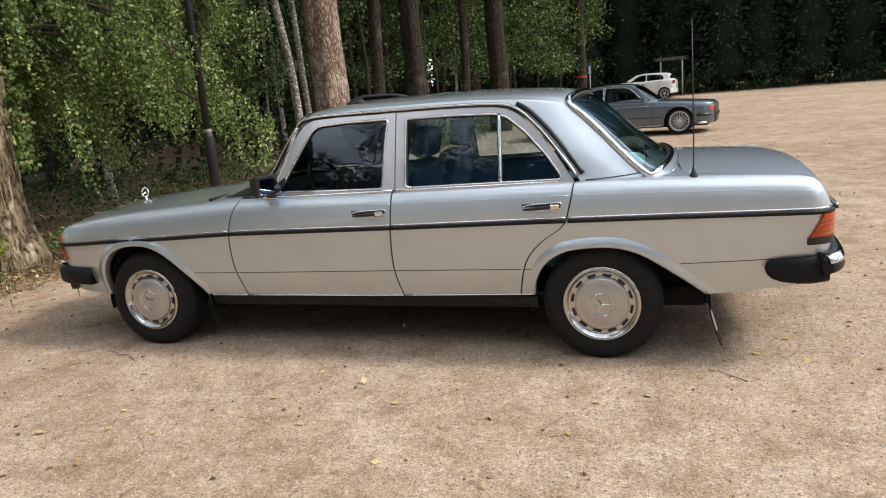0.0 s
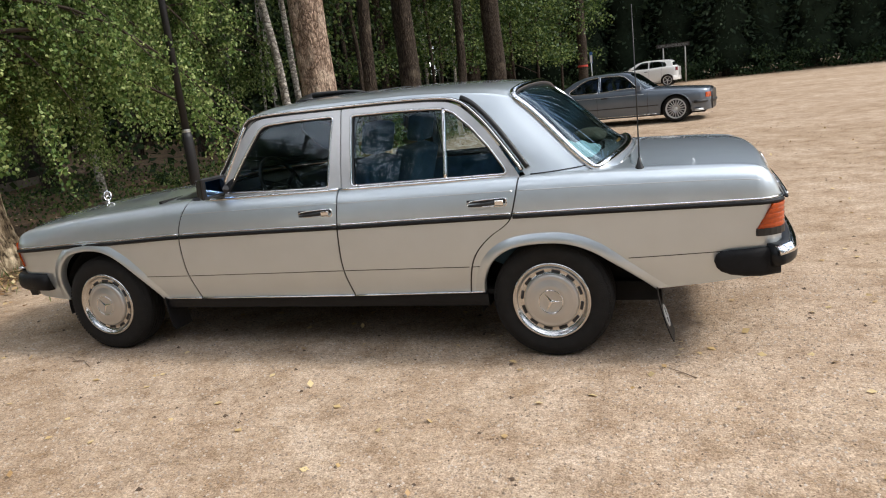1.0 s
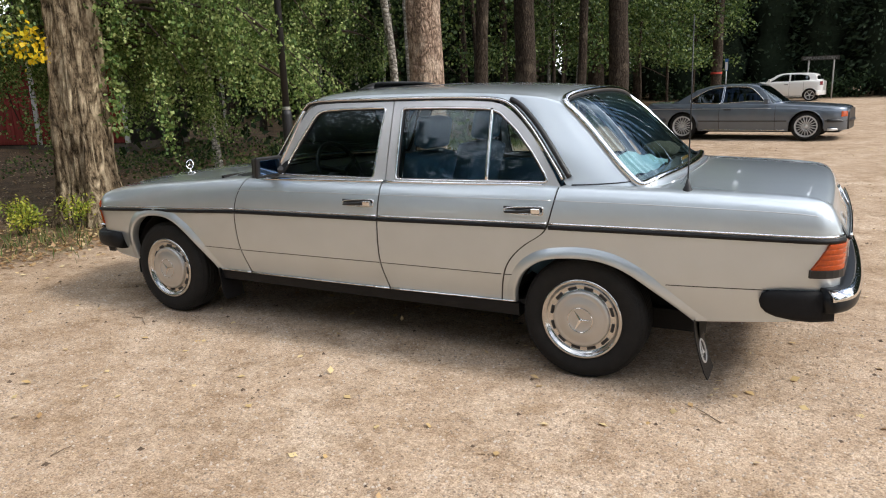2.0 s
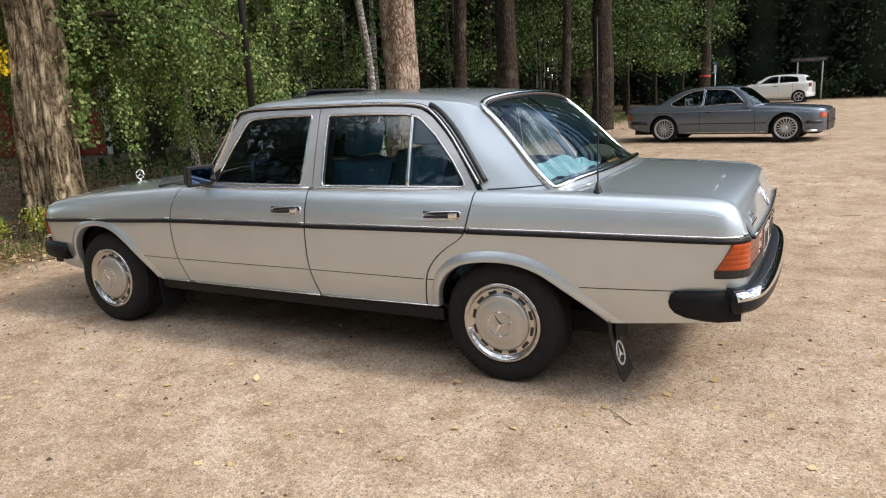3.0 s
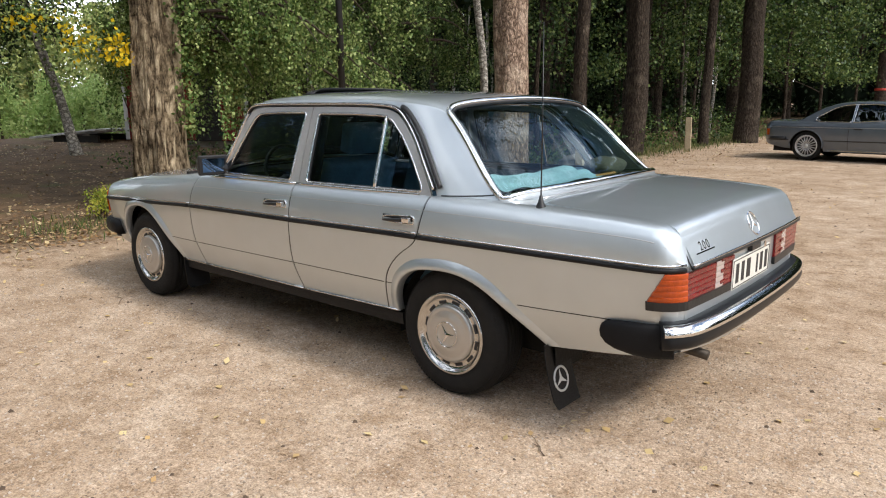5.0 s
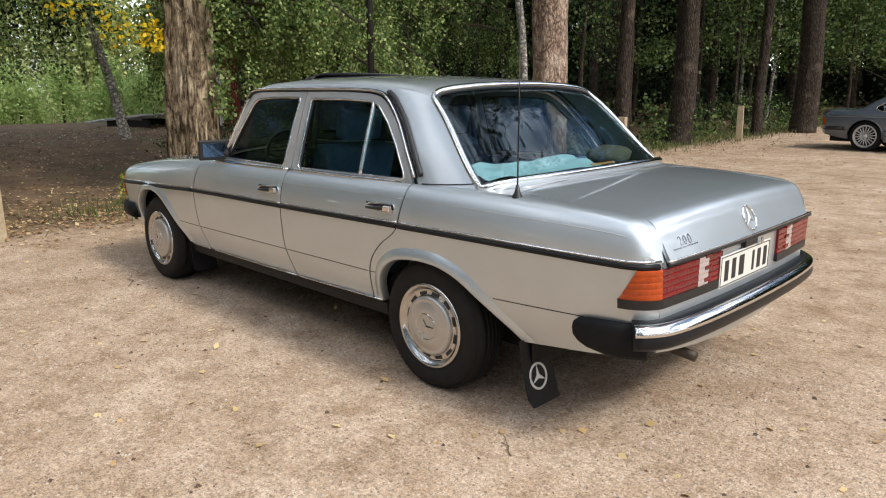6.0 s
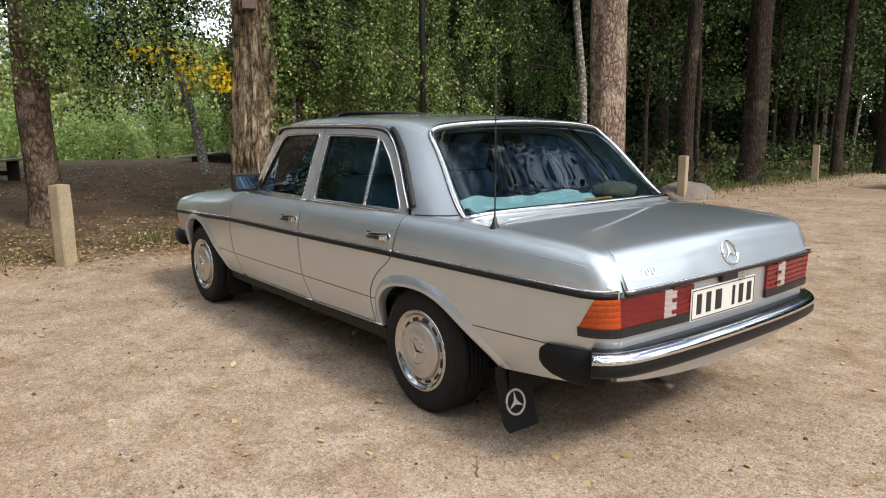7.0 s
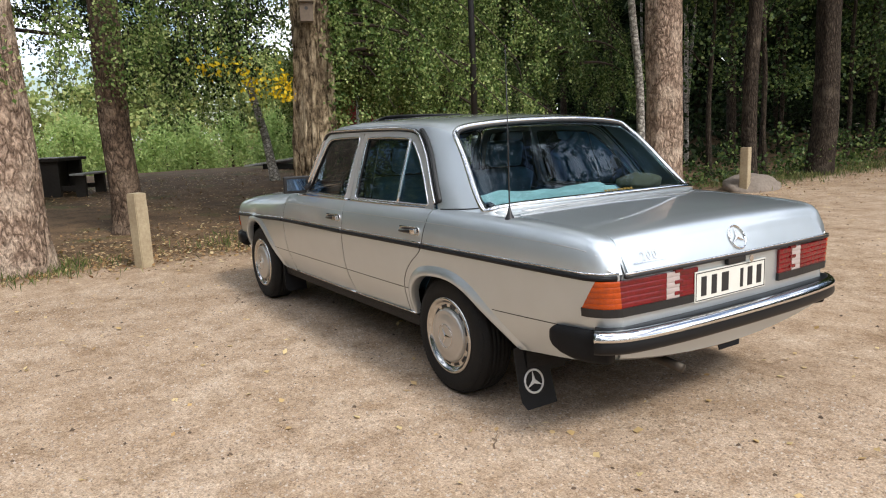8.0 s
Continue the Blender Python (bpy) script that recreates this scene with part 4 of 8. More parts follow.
rod("exhaust_pipe", [(3.20, -0.26, 0.29), (3.52, -0.26, 0.290), (3.68, -0.26, 0.285), (3.80, -0.26, 0.272)], 0.022, EXHAUST, saloon, "rusty exhaust tip", 12)
bm = bmesh.new()
tube(bm, [(3.74, 0.26, 0.38), (3.78, 0.26, 0.352), (3.815, 0.26, 0.350), (3.82, 0.29, 0.355), (3.78, 0.30, 0.36)], 0.008, 8)
part("tow_eye", bm, EXHAUST, saloon)

# ---- nose ----
def nose_surface(y, z):
    y, z = np.broadcast_arrays(np.asarray(y, float), np.asarray(z, float))
    y, z = y.ravel(), z.ravel()
    x = X_NOSE + 0.004 - 0.030 * (1 - (np.abs(y) / 0.62) ** 2.4) + 0.12 * (z - 0.6)
    return np.stack([x, y, z], 1)


panel("front_panel", nose_surface, band(-0.60, 0.60, 0.36, 0.72), PAINT, saloon, 1.0, step=0.06, inside=(0.5, 0, 0.6))
grille = new("grille")
grille.parent = saloon
bm = bmesh.new()
for y0, y1, z0, z1 in ((-0.25, 0.25, 0.745, 0.790), (-0.25, 0.25, 0.49, 0.505), (-0.25, -0.22, 0.5, 0.75), (0.22, 0.25, 0.5, 0.75), (-0.012, 0.012, 0.5, 0.75)):
    box(bm, -0.865, -0.775, y0, y1, z0, z1, 0.006)
part("grille_frame", bm, CHROME, grille, "chrome grille frame")
part("grille_mesh", box(bmesh.new(), -0.845, -0.80, -0.22, 0.22, 0.50, 0.75), BLACK, grille)
for k in range(7):
    part("grille_bar", box(bmesh.new(), -0.855, -0.845, -0.22, 0.22, 0.53 + k * 0.03, 0.536 + k * 0.03), CHROME, grille)
for sign in (1, -1):
    lamp = new("headlamp")
    lamp.parent = saloon
    part("bezel", box(bmesh.new(), -0.805, -0.76, sign * 0.27, sign * 0.60, 0.535, 0.70, 0.012), CHROME, lamp, "chrome bezel")
    for yy, r in ((0.50, 0.075), (0.35, 0.06)):
        part("reflector", lathe(bmesh.new(), [(0.0, -0.022), (r * 0.6, -0.018), (r, -0.004), (r, 0.01)], 28), CLEAR, lamp, smooth=True).matrix_local = pose(-0.806, sign * yy, 0.617, 0, 0, -90)
    # wrap-round indicator
    bm = bmesh.new()
    rows = []
    for k in range(9):
        f = k / 8
        z = 0.555 + 0.155 * f
        xa = -0.640 - 0.045 * f
        row = []
        for j in range(8):
            x = xa + (X_NOSE + 0.001 - xa) * (j / 7) ** 0.8
            p, nrm = surface_normal(body_surface, np.array([x]), np.array([body_s(x, z)]), (0, 0, 0.6))
            q = p[0] + nrm[0] * (0.010 + 0.003 * abs(math.sin(math.pi * 4 * f)))
            row.append(bm.verts.new((q[0], q[1] * sign, z)))
        rows.append(row)
    for q, w in zip(rows, rows[1:]):
        for j in range(7):
            bm.faces.new((q[j], q[j + 1], w[j + 1], w[j]))
    r = bmesh.ops.extrude_edge_only(bm, edges=[e for e in bm.edges if e.is_boundary])
    for v in [g for g in r["geom"] if isinstance(g, bmesh.types.BMVert)]:
        v.co.y *= 0.97
    bmesh.ops.recalc_face_normals(bm, faces=bm.faces[:])
    part("indicator", bm, AMBER, lamp, "amber front indicator")
fpath = [(-0.45, -0.797), (-0.60, -0.785), (-0.70, -0.755), (-0.77, -0.69), (-0.80, -0.60), (-0.825, -0.4), (-0.838, -0.15), (-0.840, 0.0)]
fpath = [(x, -y) for x, y in fpath[::-1]][:-1][::-1] + [(x, y) for x, y in fpath[::-1]] if False else fpath + [(x, -y) for x, y in fpath[-2::-1]]
fpath = [(x, y, 0) for x, y in (tuple(p) for p in rounded(fpath, 1))][::-1]
front_bumper = new("front_bumper")
front_bumper.parent = saloon
part("blade", sweep(bmesh.new(), fpath, [(-0.04, 0.392), (0.008, 0.396), (0.026, 0.410), (0.033, 0.43), (0.033, 0.475), (0.026, 0.495), (0.008, 0.507), (-0.05, 0.510)]), RUBBER, front_bumper, "black rubber bumper", smooth=True)
part("chrome_cap", sweep(bmesh.new(), [p for p in fpath if p[0] < -0.72], [(-0.03, 0.512), (0.02, 0.512), (0.04, 0.522), (0.02, 0.534), (-0.03, 0.536)]), CHROME, front_bumper, "chrome cap", smooth=True)
bm = bmesh.new()
sweep(bm, [p for p in fpath if p[0] < -0.72], [(-0.06, 0.33), (-0.02, 0.335), (-0.01, 0.385), (-0.06, 0.39)])
part("front_apron", bm, BLACK, saloon, "black front apron")

# bonnet ornament
orn = new("bonnet_ornament")
orn.parent = saloon
orn["label"] = "upright chrome ring ornament on the bonnet"
bm = bmesh.new()
tube(bm, [(0.034 * math.cos(t), 0, 0.034 * math.sin(t)) for t in np.linspace(0, 2 * math.pi, 36)[:-1]], 0.0036, 8, True)
star(bm, 0.033, 0.005, 0.0, 0.004)
star(bm, 0.033, 0.005, 0.0, -0.004)
part("ring", bm, CHROME, orn).matrix_local = pose(-0.60, 0, 0.886, 0, 0, 90)
bm = bmesh.new()
lathe(bm, [(0.0, 0.030), (0.005, 0.028), (0.005, 0.014), (0.012, 0.006), (0.015, 0.0)], 20, "z")
part("foot", bm, CHROME, orn, smooth=True).matrix_local = pose(-0.60, 0, 0.829)

# door mirror (driver's side), handles, aerial
mirror = new("door_mirror")
mirror.parent = saloon
mirror["label"] = "square black door mirror"
bm = bmesh.new()
box(bm, -0.022, 0.045, -0.092, 0.092, -0.060, 0.060, 0.016)
for v in bm.verts:
    if v.co.x < 0:
        v.co.y *= 0.86
        v.co.z *= 0.82
part("housing", bm, BLACK, mirror, smooth=False).matrix_local = pose(0.925, -0.840, 0.994, 0, 3, -9)
part("glass", box(bmesh.new(), 0.0455, 0.048, -0.070, 0.070, -0.041, 0.041, 0.001), MIRROR, mirror, "mirror glass").matrix_local = pose(0.925, -0.840, 0.994, 0, 3, -9)
bm = bmesh.new()
tube(bm, [(0.985, -0.755, 0.965), (0.965, -0.775, 0.97), (0.935, -0.81, 0.98)], [0.032, 0.026, 0.022], 8)
part("foot", bm, BLACK, mirror)
panel("mirror_base", cabin_surface, cabin([(0.930, 0.942), (0.994, 0.941), (1.020, 0.975), (1.045, 1.020), (1.035, 1.022), (0.985, 0.985)]), BLACK, mirror, CS, step=0.05, offset=0.009, label="black triangular base")

for x0, x1, z in ((1.468, 1.668, 0.815), (2.416, 2.616, 0.821)):
    for sign in (1, -1):
        y = -(float(np.interp(x0, [1.4, 2.6], [0.852, 0.849])))
        handle = new("door_handle")
        handle.parent = saloon
        handle["label"] = "chrome door handle in a black recess"
        obs = []
        bm = bmesh.new()
        box(bm, x0, x1, y - 0.004, y + 0.012, z - 0.017, z + 0.017, 0.006)
        obs.append(part("recess", bm, INK, handle))
        bm = bmesh.new()
        n = 12
        tube(bm, [(x0 + 0.012 + (x1 - x0 - 0.024) * k / n, y - 0.010 - 0.016 * math.sin(math.pi * min(1, (k + 0.6) / n)), z - 0.006 + 0.014 * (k / n - 0.3)) for k in range(n + 1)], [0.006 + 0.006 * k / n for k in range(n + 1)], 8)
        obs.append(part("grip", bm, BLACK, handle, "black grip with a chrome edge", smooth=True))
        bm = bmesh.new()
        box(bm, x1 - 0.052, x1 - 0.008, y - 0.030, y - 0.006, z - 0.012, z + 0.013, 0.006)
        obs.append(part("push_button", bm, CHROME, handle, "chrome push button"))
        bm = bmesh.new()
        frame_pts = [tuple(p) for p in rounded([(x0 - 0.004, y - 0.004, z - 0.004), (x0 + 0.02, y - 0.004, z + 0.012), (x1 - 0.02, y - 0.004, z + 0.020), (x1 + 0.003, y - 0.004, z + 0.018), (x1 + 0.003, y - 0.004, z - 0.018), (x1 - 0.02, y - 0.004, z - 0.019), (x0 + 0.02, y - 0.004, z - 0.018)], 2, True)]
        tube(bm, frame_pts, 0.0038, 6, True)
        obs.append(part("surround", bm, CHROME, handle, "chrome surround", smooth=True))
        if sign < 0:
            for o in obs:
                o.data.transform(Matrix.Diagonal((1, -1, 1, 1)))
                o.data.flip_normals()

aerial = new("aerial")
aerial.parent = saloon
AX, AY = 3.246, -0.755
az = 0.924
bm = bmesh.new()
lathe(bm, [(0.024, 0.0), (0.021, 0.010), (0.012, 0.028), (0.006, 0.055), (0.0, 0.058)], 20, "z")
part("foot", bm, BLACK, aerial, "black rubber foot", smooth=True).matrix_local = pose(AX, AY, az)
rod("mast", [(AX, AY, az + 0.05), (AX, AY, az + 0.30), (AX - 0.004, AY, az + 0.74)], [0.0036, 0.003, 0.0018], BLACK, aerial, "thin black mast", 6)

# sunroof deflector and panel line
deflector = new("sunroof_deflector")
deflector.parent = saloon
bm = bmesh.new()
rows = []
for j in range(25):
    y = -0.43 + 0.86 * j / 24
    k = (y / 0.43) ** 2
    x0 = 1.19 + 0.13 * k
    zr = [float(cabin_surface(np.array([x]), np.array([6 + y / 0.31 if abs(y) < 0.31 else 6 + math.copysign(1 + (abs(y) - 0.31) / 0.25, y)]))[0, 2]) for x in (x0, x0 + 0.05, x0 + 0.10)]
    h = 0.034 * (1 - k ** 3)
    rows.append([bm.verts.new((x0, y, zr[0] + 0.004)), bm.verts.new((x0 + 0.05, y, zr[1] + 0.008 + h * 0.7)), bm.verts.new((x0 + 0.11, y, zr[2] + 0.006 + h))])
for q, w in zip(rows, rows[1:]):
    for i in range(2):
        bm.faces.new((q[i], q[i + 1], w[i + 1], w[i]))
bmesh.ops.recalc_face_normals(bm, faces=bm.faces[:])
bmesh.ops.solidify(bm, geom=bm.faces[:], thickness=0.004)
part("visor", bm, BLACK, deflector, "dark plastic sunroof wind deflector", smooth=True)
sun_pts = [tuple(p) for p in polyline([(1.36, 4.75), (1.36, 7.25), (1.82, 7.25), (1.82, 4.75)], 0.2, True)]
uv = np.array(sun_pts)
p, n = surface_normal(cabin_surface, uv[:, 0], uv[:, 1], (0, 0, 0.6))
rod("sunroof_seam", p, 0.0035, BLACK, saloon, "sunroof seam", 6, True)

# cowl and wipers
bm = bmesh.new()
rows = []
for j in range(17):
    y = -0.70 + 1.40 * j / 16
    k = (y / 0.66) ** 2
    rows.append([bm.verts.new((0.53 + 0.068 * k, y, 0.944 - 0.022 * k)), bm.verts.new((0.60 + 0.225 * k, y, 0.962 - 0.024 * k))])
for q, w in zip(rows, rows[1:]):
    bm.faces.new((q[0], q[1], w[1], w[0]))
bmesh.ops.recalc_face_normals(bm, faces=bm.faces[:])
bmesh.ops.solidify(bm, geom=bm.faces[:], thickness=0.01)
part("cowl_grille", bm, BLACK, saloon, "black cowl grille")
for y0, y1 in ((-0.62, -0.10), (0.05, 0.55)):
    rod("wiper", [(0.63 + 0.22 * (y / 0.66) ** 2, y, 0.985 - 0.01 * (y / 0.6) ** 2) for y in np.linspace(y0, y1, 8)], 0.007, BLACK, saloon, "black wiper", 6)

# ---- cabin ----
def cushion(w, d, h, r=0.04):
    bm = bmesh.new()
    box(bm, -d / 2, d / 2, -w / 2, w / 2, 0, h, r)
    return bm


for y in (-0.37, 0.37):
    seat = new("front_seat")
    seat.parent = saloon
    part("seat_cushion", cushion(0.50, 0.50, 0.16), BLUE_CLOTH, seat, smooth=True).matrix_local = pose(1.36, y, 0.40, 0, -6, 0)
    part("backrest", cushion(0.50, 0.14, 0.56), BLUE_CLOTH, seat, smooth=True).matrix_local = pose(1.60, y, 0.50, 0, 16, 0)
    part("headrest", cushion(0.27, 0.10, 0.17, 0.035), BLUE_CLOTH, seat, smooth=True).matrix_local = pose(1.765, y, 1.075, 0, 12, 0)
bench = new("rear_bench")
bench.parent = saloon
part("seat_cushion", cushion(1.32, 0.50, 0.16), BLUE_CLOTH, bench, smooth=True).matrix_local = pose(2.22, 0, 0.42, 0, -6, 0)
part("backrest", cushion(1.32, 0.15, 0.52), BLUE_CLOTH, bench, smooth=True).matrix_local = pose(2.50, 0, 0.46, 0, 22, 0)
part("floor_pan", box(bmesh.new(), 0.5, 2.75, -0.74, 0.74, 0.32, 0.345), DARK, saloon)
part("parcel_shelf", box(bmesh.new(), 2.66, 3.03, -0.68, 0.68, 0.925, 0.938), DARK, saloon, "dark parcel shelf")
part("bulkhead", box(bmesh.new(), 2.72, 2.74, -0.72, 0.72, 0.33, 0.92), DARK, saloon)
part("firewall", box(bmesh.new(), 0.50, 0.52, -0.76, 0.76, 0.33, 0.92), DARK, saloon)
part("dashboard", box(bmesh.new(), 0.56, 0.98, -0.72, 0.72, 0.72, 0.925, 0.05), BLACK, saloon, "black dashboard")
for sign in (1, -1):
    part("door_card", box(bmesh.new(), 0.76, 2.36, sign * 0.735, sign * 0.755, 0.36, 0.905), BLUE_CLOTH, saloon, "blue door trim")
part("roof_lining", box(bmesh.new(), 1.15, 2.55, -0.58, 0.58, 1.352, 1.362), material("roof_lining_grey", (0.35, 0.34, 0.32), 0.9, vary=0.1), saloon)
steer = new("steering_wheel")
steer.parent = saloon
bm = bmesh.new()
tube(bm, [(0, 0.20 * math.cos(t), 0.20 * math.sin(t)) for t in np.linspace(0, 2 * math.pi, 36)[:-1]], 0.013, 8, True)
for a in (20, 160, 270):
    tube(bm, [(0.02, 0, 0), (0, 0.19 * math.cos(radians(a)), 0.19 * math.sin(radians(a)))], 0.016, 6)
tube(bm, [(-0.30, 0, -0.02), (0.02, 0, 0)], 0.04, 10)
part("rim", bm, BLACK, steer, smooth=True).matrix_local = pose(1.12, -0.37, 0.905, 0, -24, 0)
# belt pillars inside
for sign in (1, -1):
    rod("inner_pillar", [(1.72, sign * 0.695, 0.90), (1.74, sign * 0.61, 1.30)], 0.030, BLACK, saloon, "", 8)

# cloth and cushion on the parcel shelf are things of their own
bm = bmesh.new()
rng = random.Random(5)
nx, ny = 14, 44
grid = [[bm.verts.new((2.735 + 0.27 * i / (nx - 1) - 0.05 * ((j / (ny - 1) - 0.5) * 2) ** 2 * (i / nx), -0.60 + 0.92 * j / (ny - 1),
                       0.945 + 0.018 * (noise.noise(Vector((i * 0.35, j * 0.16, 2.0))) + 0.5) + 0.045 * (1 - i / nx) * (0.85 + 0.15 * math.sin(j * 0.21)))) for j in range(ny)] for i in range(nx)]
for i in range(nx - 1):
    for j in range(ny - 1):
        bm.faces.new((grid[i][j], grid[i + 1][j], grid[i + 1][j + 1], grid[i][j + 1]))
bmesh.ops.recalc_face_normals(bm, faces=bm.faces[:])
cloth = part("blanket", bm, TOWEL, None, smooth=True)
tagged(cloth, "crumpled turquoise blanket lying on the parcel shelf of the saloon", "blanket")
bm = bmesh.new()
bmesh.ops.create_icosphere(bm, subdivisions=3, radius=1.0)
for v in bm.verts:
    v.co = Vector((v.co.x * 0.11, v.co.y * 0.15, v.co.z * 0.055)) * (1 + 0.12 * noise.noise(v.co * 2.0))
cushion_ob = part("cushion", bm, material("olive_cushion", (0.10, 0.10, 0.07), 0.95, vary=0.3, scale=60), None, smooth=True)
cushion_ob.matrix_world = pose(2.88, 0.50, 0.992)
tagged(cushion_ob, "dark olive cushion on the parcel shelf of the saloon", "cushion")
bm = bmesh.new()
for k in range(9):
    box(bm, 0, 0.001, 0.0 + 0.024 * k, 0.0 + 0.024 * k + 0.017, 0.0, 0.014)
stick = part("window_sticker", bm, YELLOW_INK, saloon, "yellow sticker lettering inside the rear window")
stick.matrix_local = pose(3.095, 0.0, 0.984, 0, -50, 0)


# ---- outdoor materials ----
def ground_material():
    """Gravel on the car park, brown litter under the trees, mossy grass between, meeting in a ragged line."""
    m = bpy.data.materials.new("gravel_and_litter")
    m.use_nodes = True
    n, l = m.node_tree.nodes, m.node_tree.links
    b = n["Principled BSDF"]
    b.inputs["Roughness"].default_value = 0.95
    b.inputs["Specular IOR Level"].default_value = 0.2
    tc = n.new("ShaderNodeTexCoord")

    def tex(scale, detail=5, rough=0.6):
        t = n.new("ShaderNodeTexNoise")
        t.inputs["Scale"].default_value, t.inputs["Detail"].default_value, t.inputs["Roughness"].default_value = scale, detail, rough
        l.new(tc.outputs["Object"], t.inputs["Vector"])
        return t.outputs["Fac"]

    def ramp(fac, *stops):
        r = n.new("ShaderNodeValToRGB")
        while len(r.color_ramp.elements) < len(stops):
            r.color_ramp.elements.new(0.5)
        for e, (p, c) in zip(r.color_ramp.elements, stops):
            e.position, e.color = p, (*c, 1)
        l.new(fac, r.inputs["Fac"])
        return r.outputs["Color"]

    def mix(fac, a, c, mode="MIX"):
        x = n.new("ShaderNodeMix")
        x.data_type, x.blend_type = "RGBA", mode
        for sock, v in ((x.inputs[0], fac), (x.inputs[6], a), (x.inputs[7], c)):
            if isinstance(v, (int, float)):
                sock.default_value = v
            elif isinstance(v, tuple):
                sock.default_value = (*v, 1)
            else:
                l.new(v, sock)
        return x.outputs[2]

    def math_node(op, a, c):
        x = n.new("ShaderNodeMath")
        x.operation = op
        for sock, v in zip(x.inputs, (a, c)):
            if isinstance(v, (int, float)):
                sock.default_value = v
            else:
                l.new(v, sock)
        return x.outputs[0]

    stones = n.new("ShaderNodeTexVoronoi")
    stones.inputs["Scale"].default_value = 105.0
    l.new(tc.outputs["Object"], stones.inputs["Vector"])
    stone_tone = ramp(n.new("ShaderNodeSeparateColor").outputs[0], (0.0, (0.2, 0.2, 0.2)), (1.0, (0.8, 0.8, 0.8)))
    sep = [x for x in n if x.bl_idname == "ShaderNodeSeparateColor"][0]
    l.new(stones.outputs["Color"], sep.inputs[0])
    base = ramp(tex(0.7, 8, 0.68), (0.38, (0.24, 0.168, 0.115)), (0.49, (0.39, 0.292, 0.212)), (0.58, (0.57, 0.47, 0.375)))
    base = mix(0.5, base, ramp(tex(6.0, 8, 0.75), (0.36, (0.21, 0.145, 0.095)), (0.50, (0.44, 0.33, 0.235)), (0.64, (0.62, 0.50, 0.38))))
    base = mix(0.45, base, ramp(tex(1.9, 9, 0.72), (0.38, (0.27, 0.175, 0.105)), (0.50, (0.40, 0.30, 0.22)), (0.62, (0.56, 0.475, 0.39))))
    base = mix(0.35, base, ramp(tex(28.0, 6, 0.8), (0.36, (0.15, 0.10, 0.065)), (0.50, (0.41, 0.31, 0.225)), (0.64, (0.66, 0.56, 0.45))))
    base = mix(0.45, base, stone_tone, "OVERLAY")
    grit = ramp(tex(140.0, 3, 0.6), (0.36, (0.09, 0.065, 0.045)), (0.47, (0.40, 0.30, 0.22)), (0.62, (0.80, 0.70, 0.57)))
    gravel = mix(0.26, base, grit)
    gravel = mix(1.0, gravel, ramp(tex(62.0, 4, 0.75), (0.34, (0.60, 0.565, 0.525)), (0.46, (0.97, 0.97, 0.97)), (0.66, (1.16, 1.17, 1.18))), "MULTIPLY")
    gravel = mix(1.0, gravel, ramp(tex(17.0, 6, 0.75), (0.33, (0.66, 0.61, 0.555)), (0.45, (0.98, 0.975, 0.97)), (0.66, (1.08, 1.09, 1.10))), "MULTIPLY")
    gravel = mix(1.0, gravel, ramp(tex(0.42, 6, 0.62), (0.36, (0.86, 0.835, 0.80)), (0.49, (0.96, 0.955, 0.95)), (0.62, (1.03, 1.04, 1.06))), "MULTIPLY")
    gravel = mix(1.0, gravel, ramp(tex(3.4, 8, 0.72), (0.37, (0.74, 0.70, 0.655)), (0.49, (0.97, 0.965, 0.96)), (0.62, (1.08, 1.10, 1.13))), "MULTIPLY")
    track = n.new("ShaderNodeMapping")
    track.inputs["Scale"].default_value = (0.35, 2.4, 1.0)
    track.inputs["Rotation"].default_value = (0, 0, 0.35)
    l.new(tc.outputs["Object"], track.inputs["Vector"])
    streak = n.new("ShaderNodeTexNoise")
    streak.inputs["Scale"].default_value, streak.inputs["Detail"].default_value = 1.1, 6
    l.new(track.outputs["Vector"], streak.inputs["Vector"])
    gravel = mix(0.15, gravel, ramp(streak.outputs["Fac"], (0.38, (0.74, 0.71, 0.68)), (0.52, (1.0, 1.0, 1.0)), (0.64, (1.10, 1.12, 1.14))), "MULTIPLY")
    drift = n.new("ShaderNodeMapping")
    drift.inputs["Scale"].default_value = (0.55, 1.5, 1.0)
    drift.inputs["Rotation"].default_value = (0, 0, -0.5)
    l.new(tc.outputs["Object"], drift.inputs["Vector"])
    heap = n.new("ShaderNodeTexNoise")
    heap.inputs["Scale"].default_value, heap.inputs["Detail"].default_value, heap.inputs["Roughness"].default_value = 3.8, 8, 0.74
    l.new(drift.outputs["Vector"], heap.inputs["Vector"])
    fray = math_node("ADD", heap.outputs["Fac"], math_node("MULTIPLY", math_node("SUBTRACT", tex(34.0, 5, 0.75), 0.5), 0.75))
    gravel = mix(ramp(fray, (0.555, (0, 0, 0)), (0.70, (0.48, 0.48, 0.48))), gravel, ramp(tex(85.0, 4, 0.7), (0.36, (0.11, 0.066, 0.036)), (0.52, (0.31, 0.205, 0.118)), (0.66, (0.56, 0.42, 0.27))))
    litter = ramp(tex(26.0, 6, 0.75), (0.30, (0.045, 0.030, 0.018)), (0.50, (0.125, 0.080, 0.046)), (0.66, (0.26, 0.165, 0.085)))
    litter = mix(0.45, litter, ramp(tex(2.3, 4), (0.40, (0.06, 0.042, 0.026)), (0.62, (0.21, 0.135, 0.075))))
    grass = ramp(tex(60.0, 4, 0.7), (0.3, (0.035, 0.048, 0.014)), (0.62, (0.14, 0.15, 0.05)))
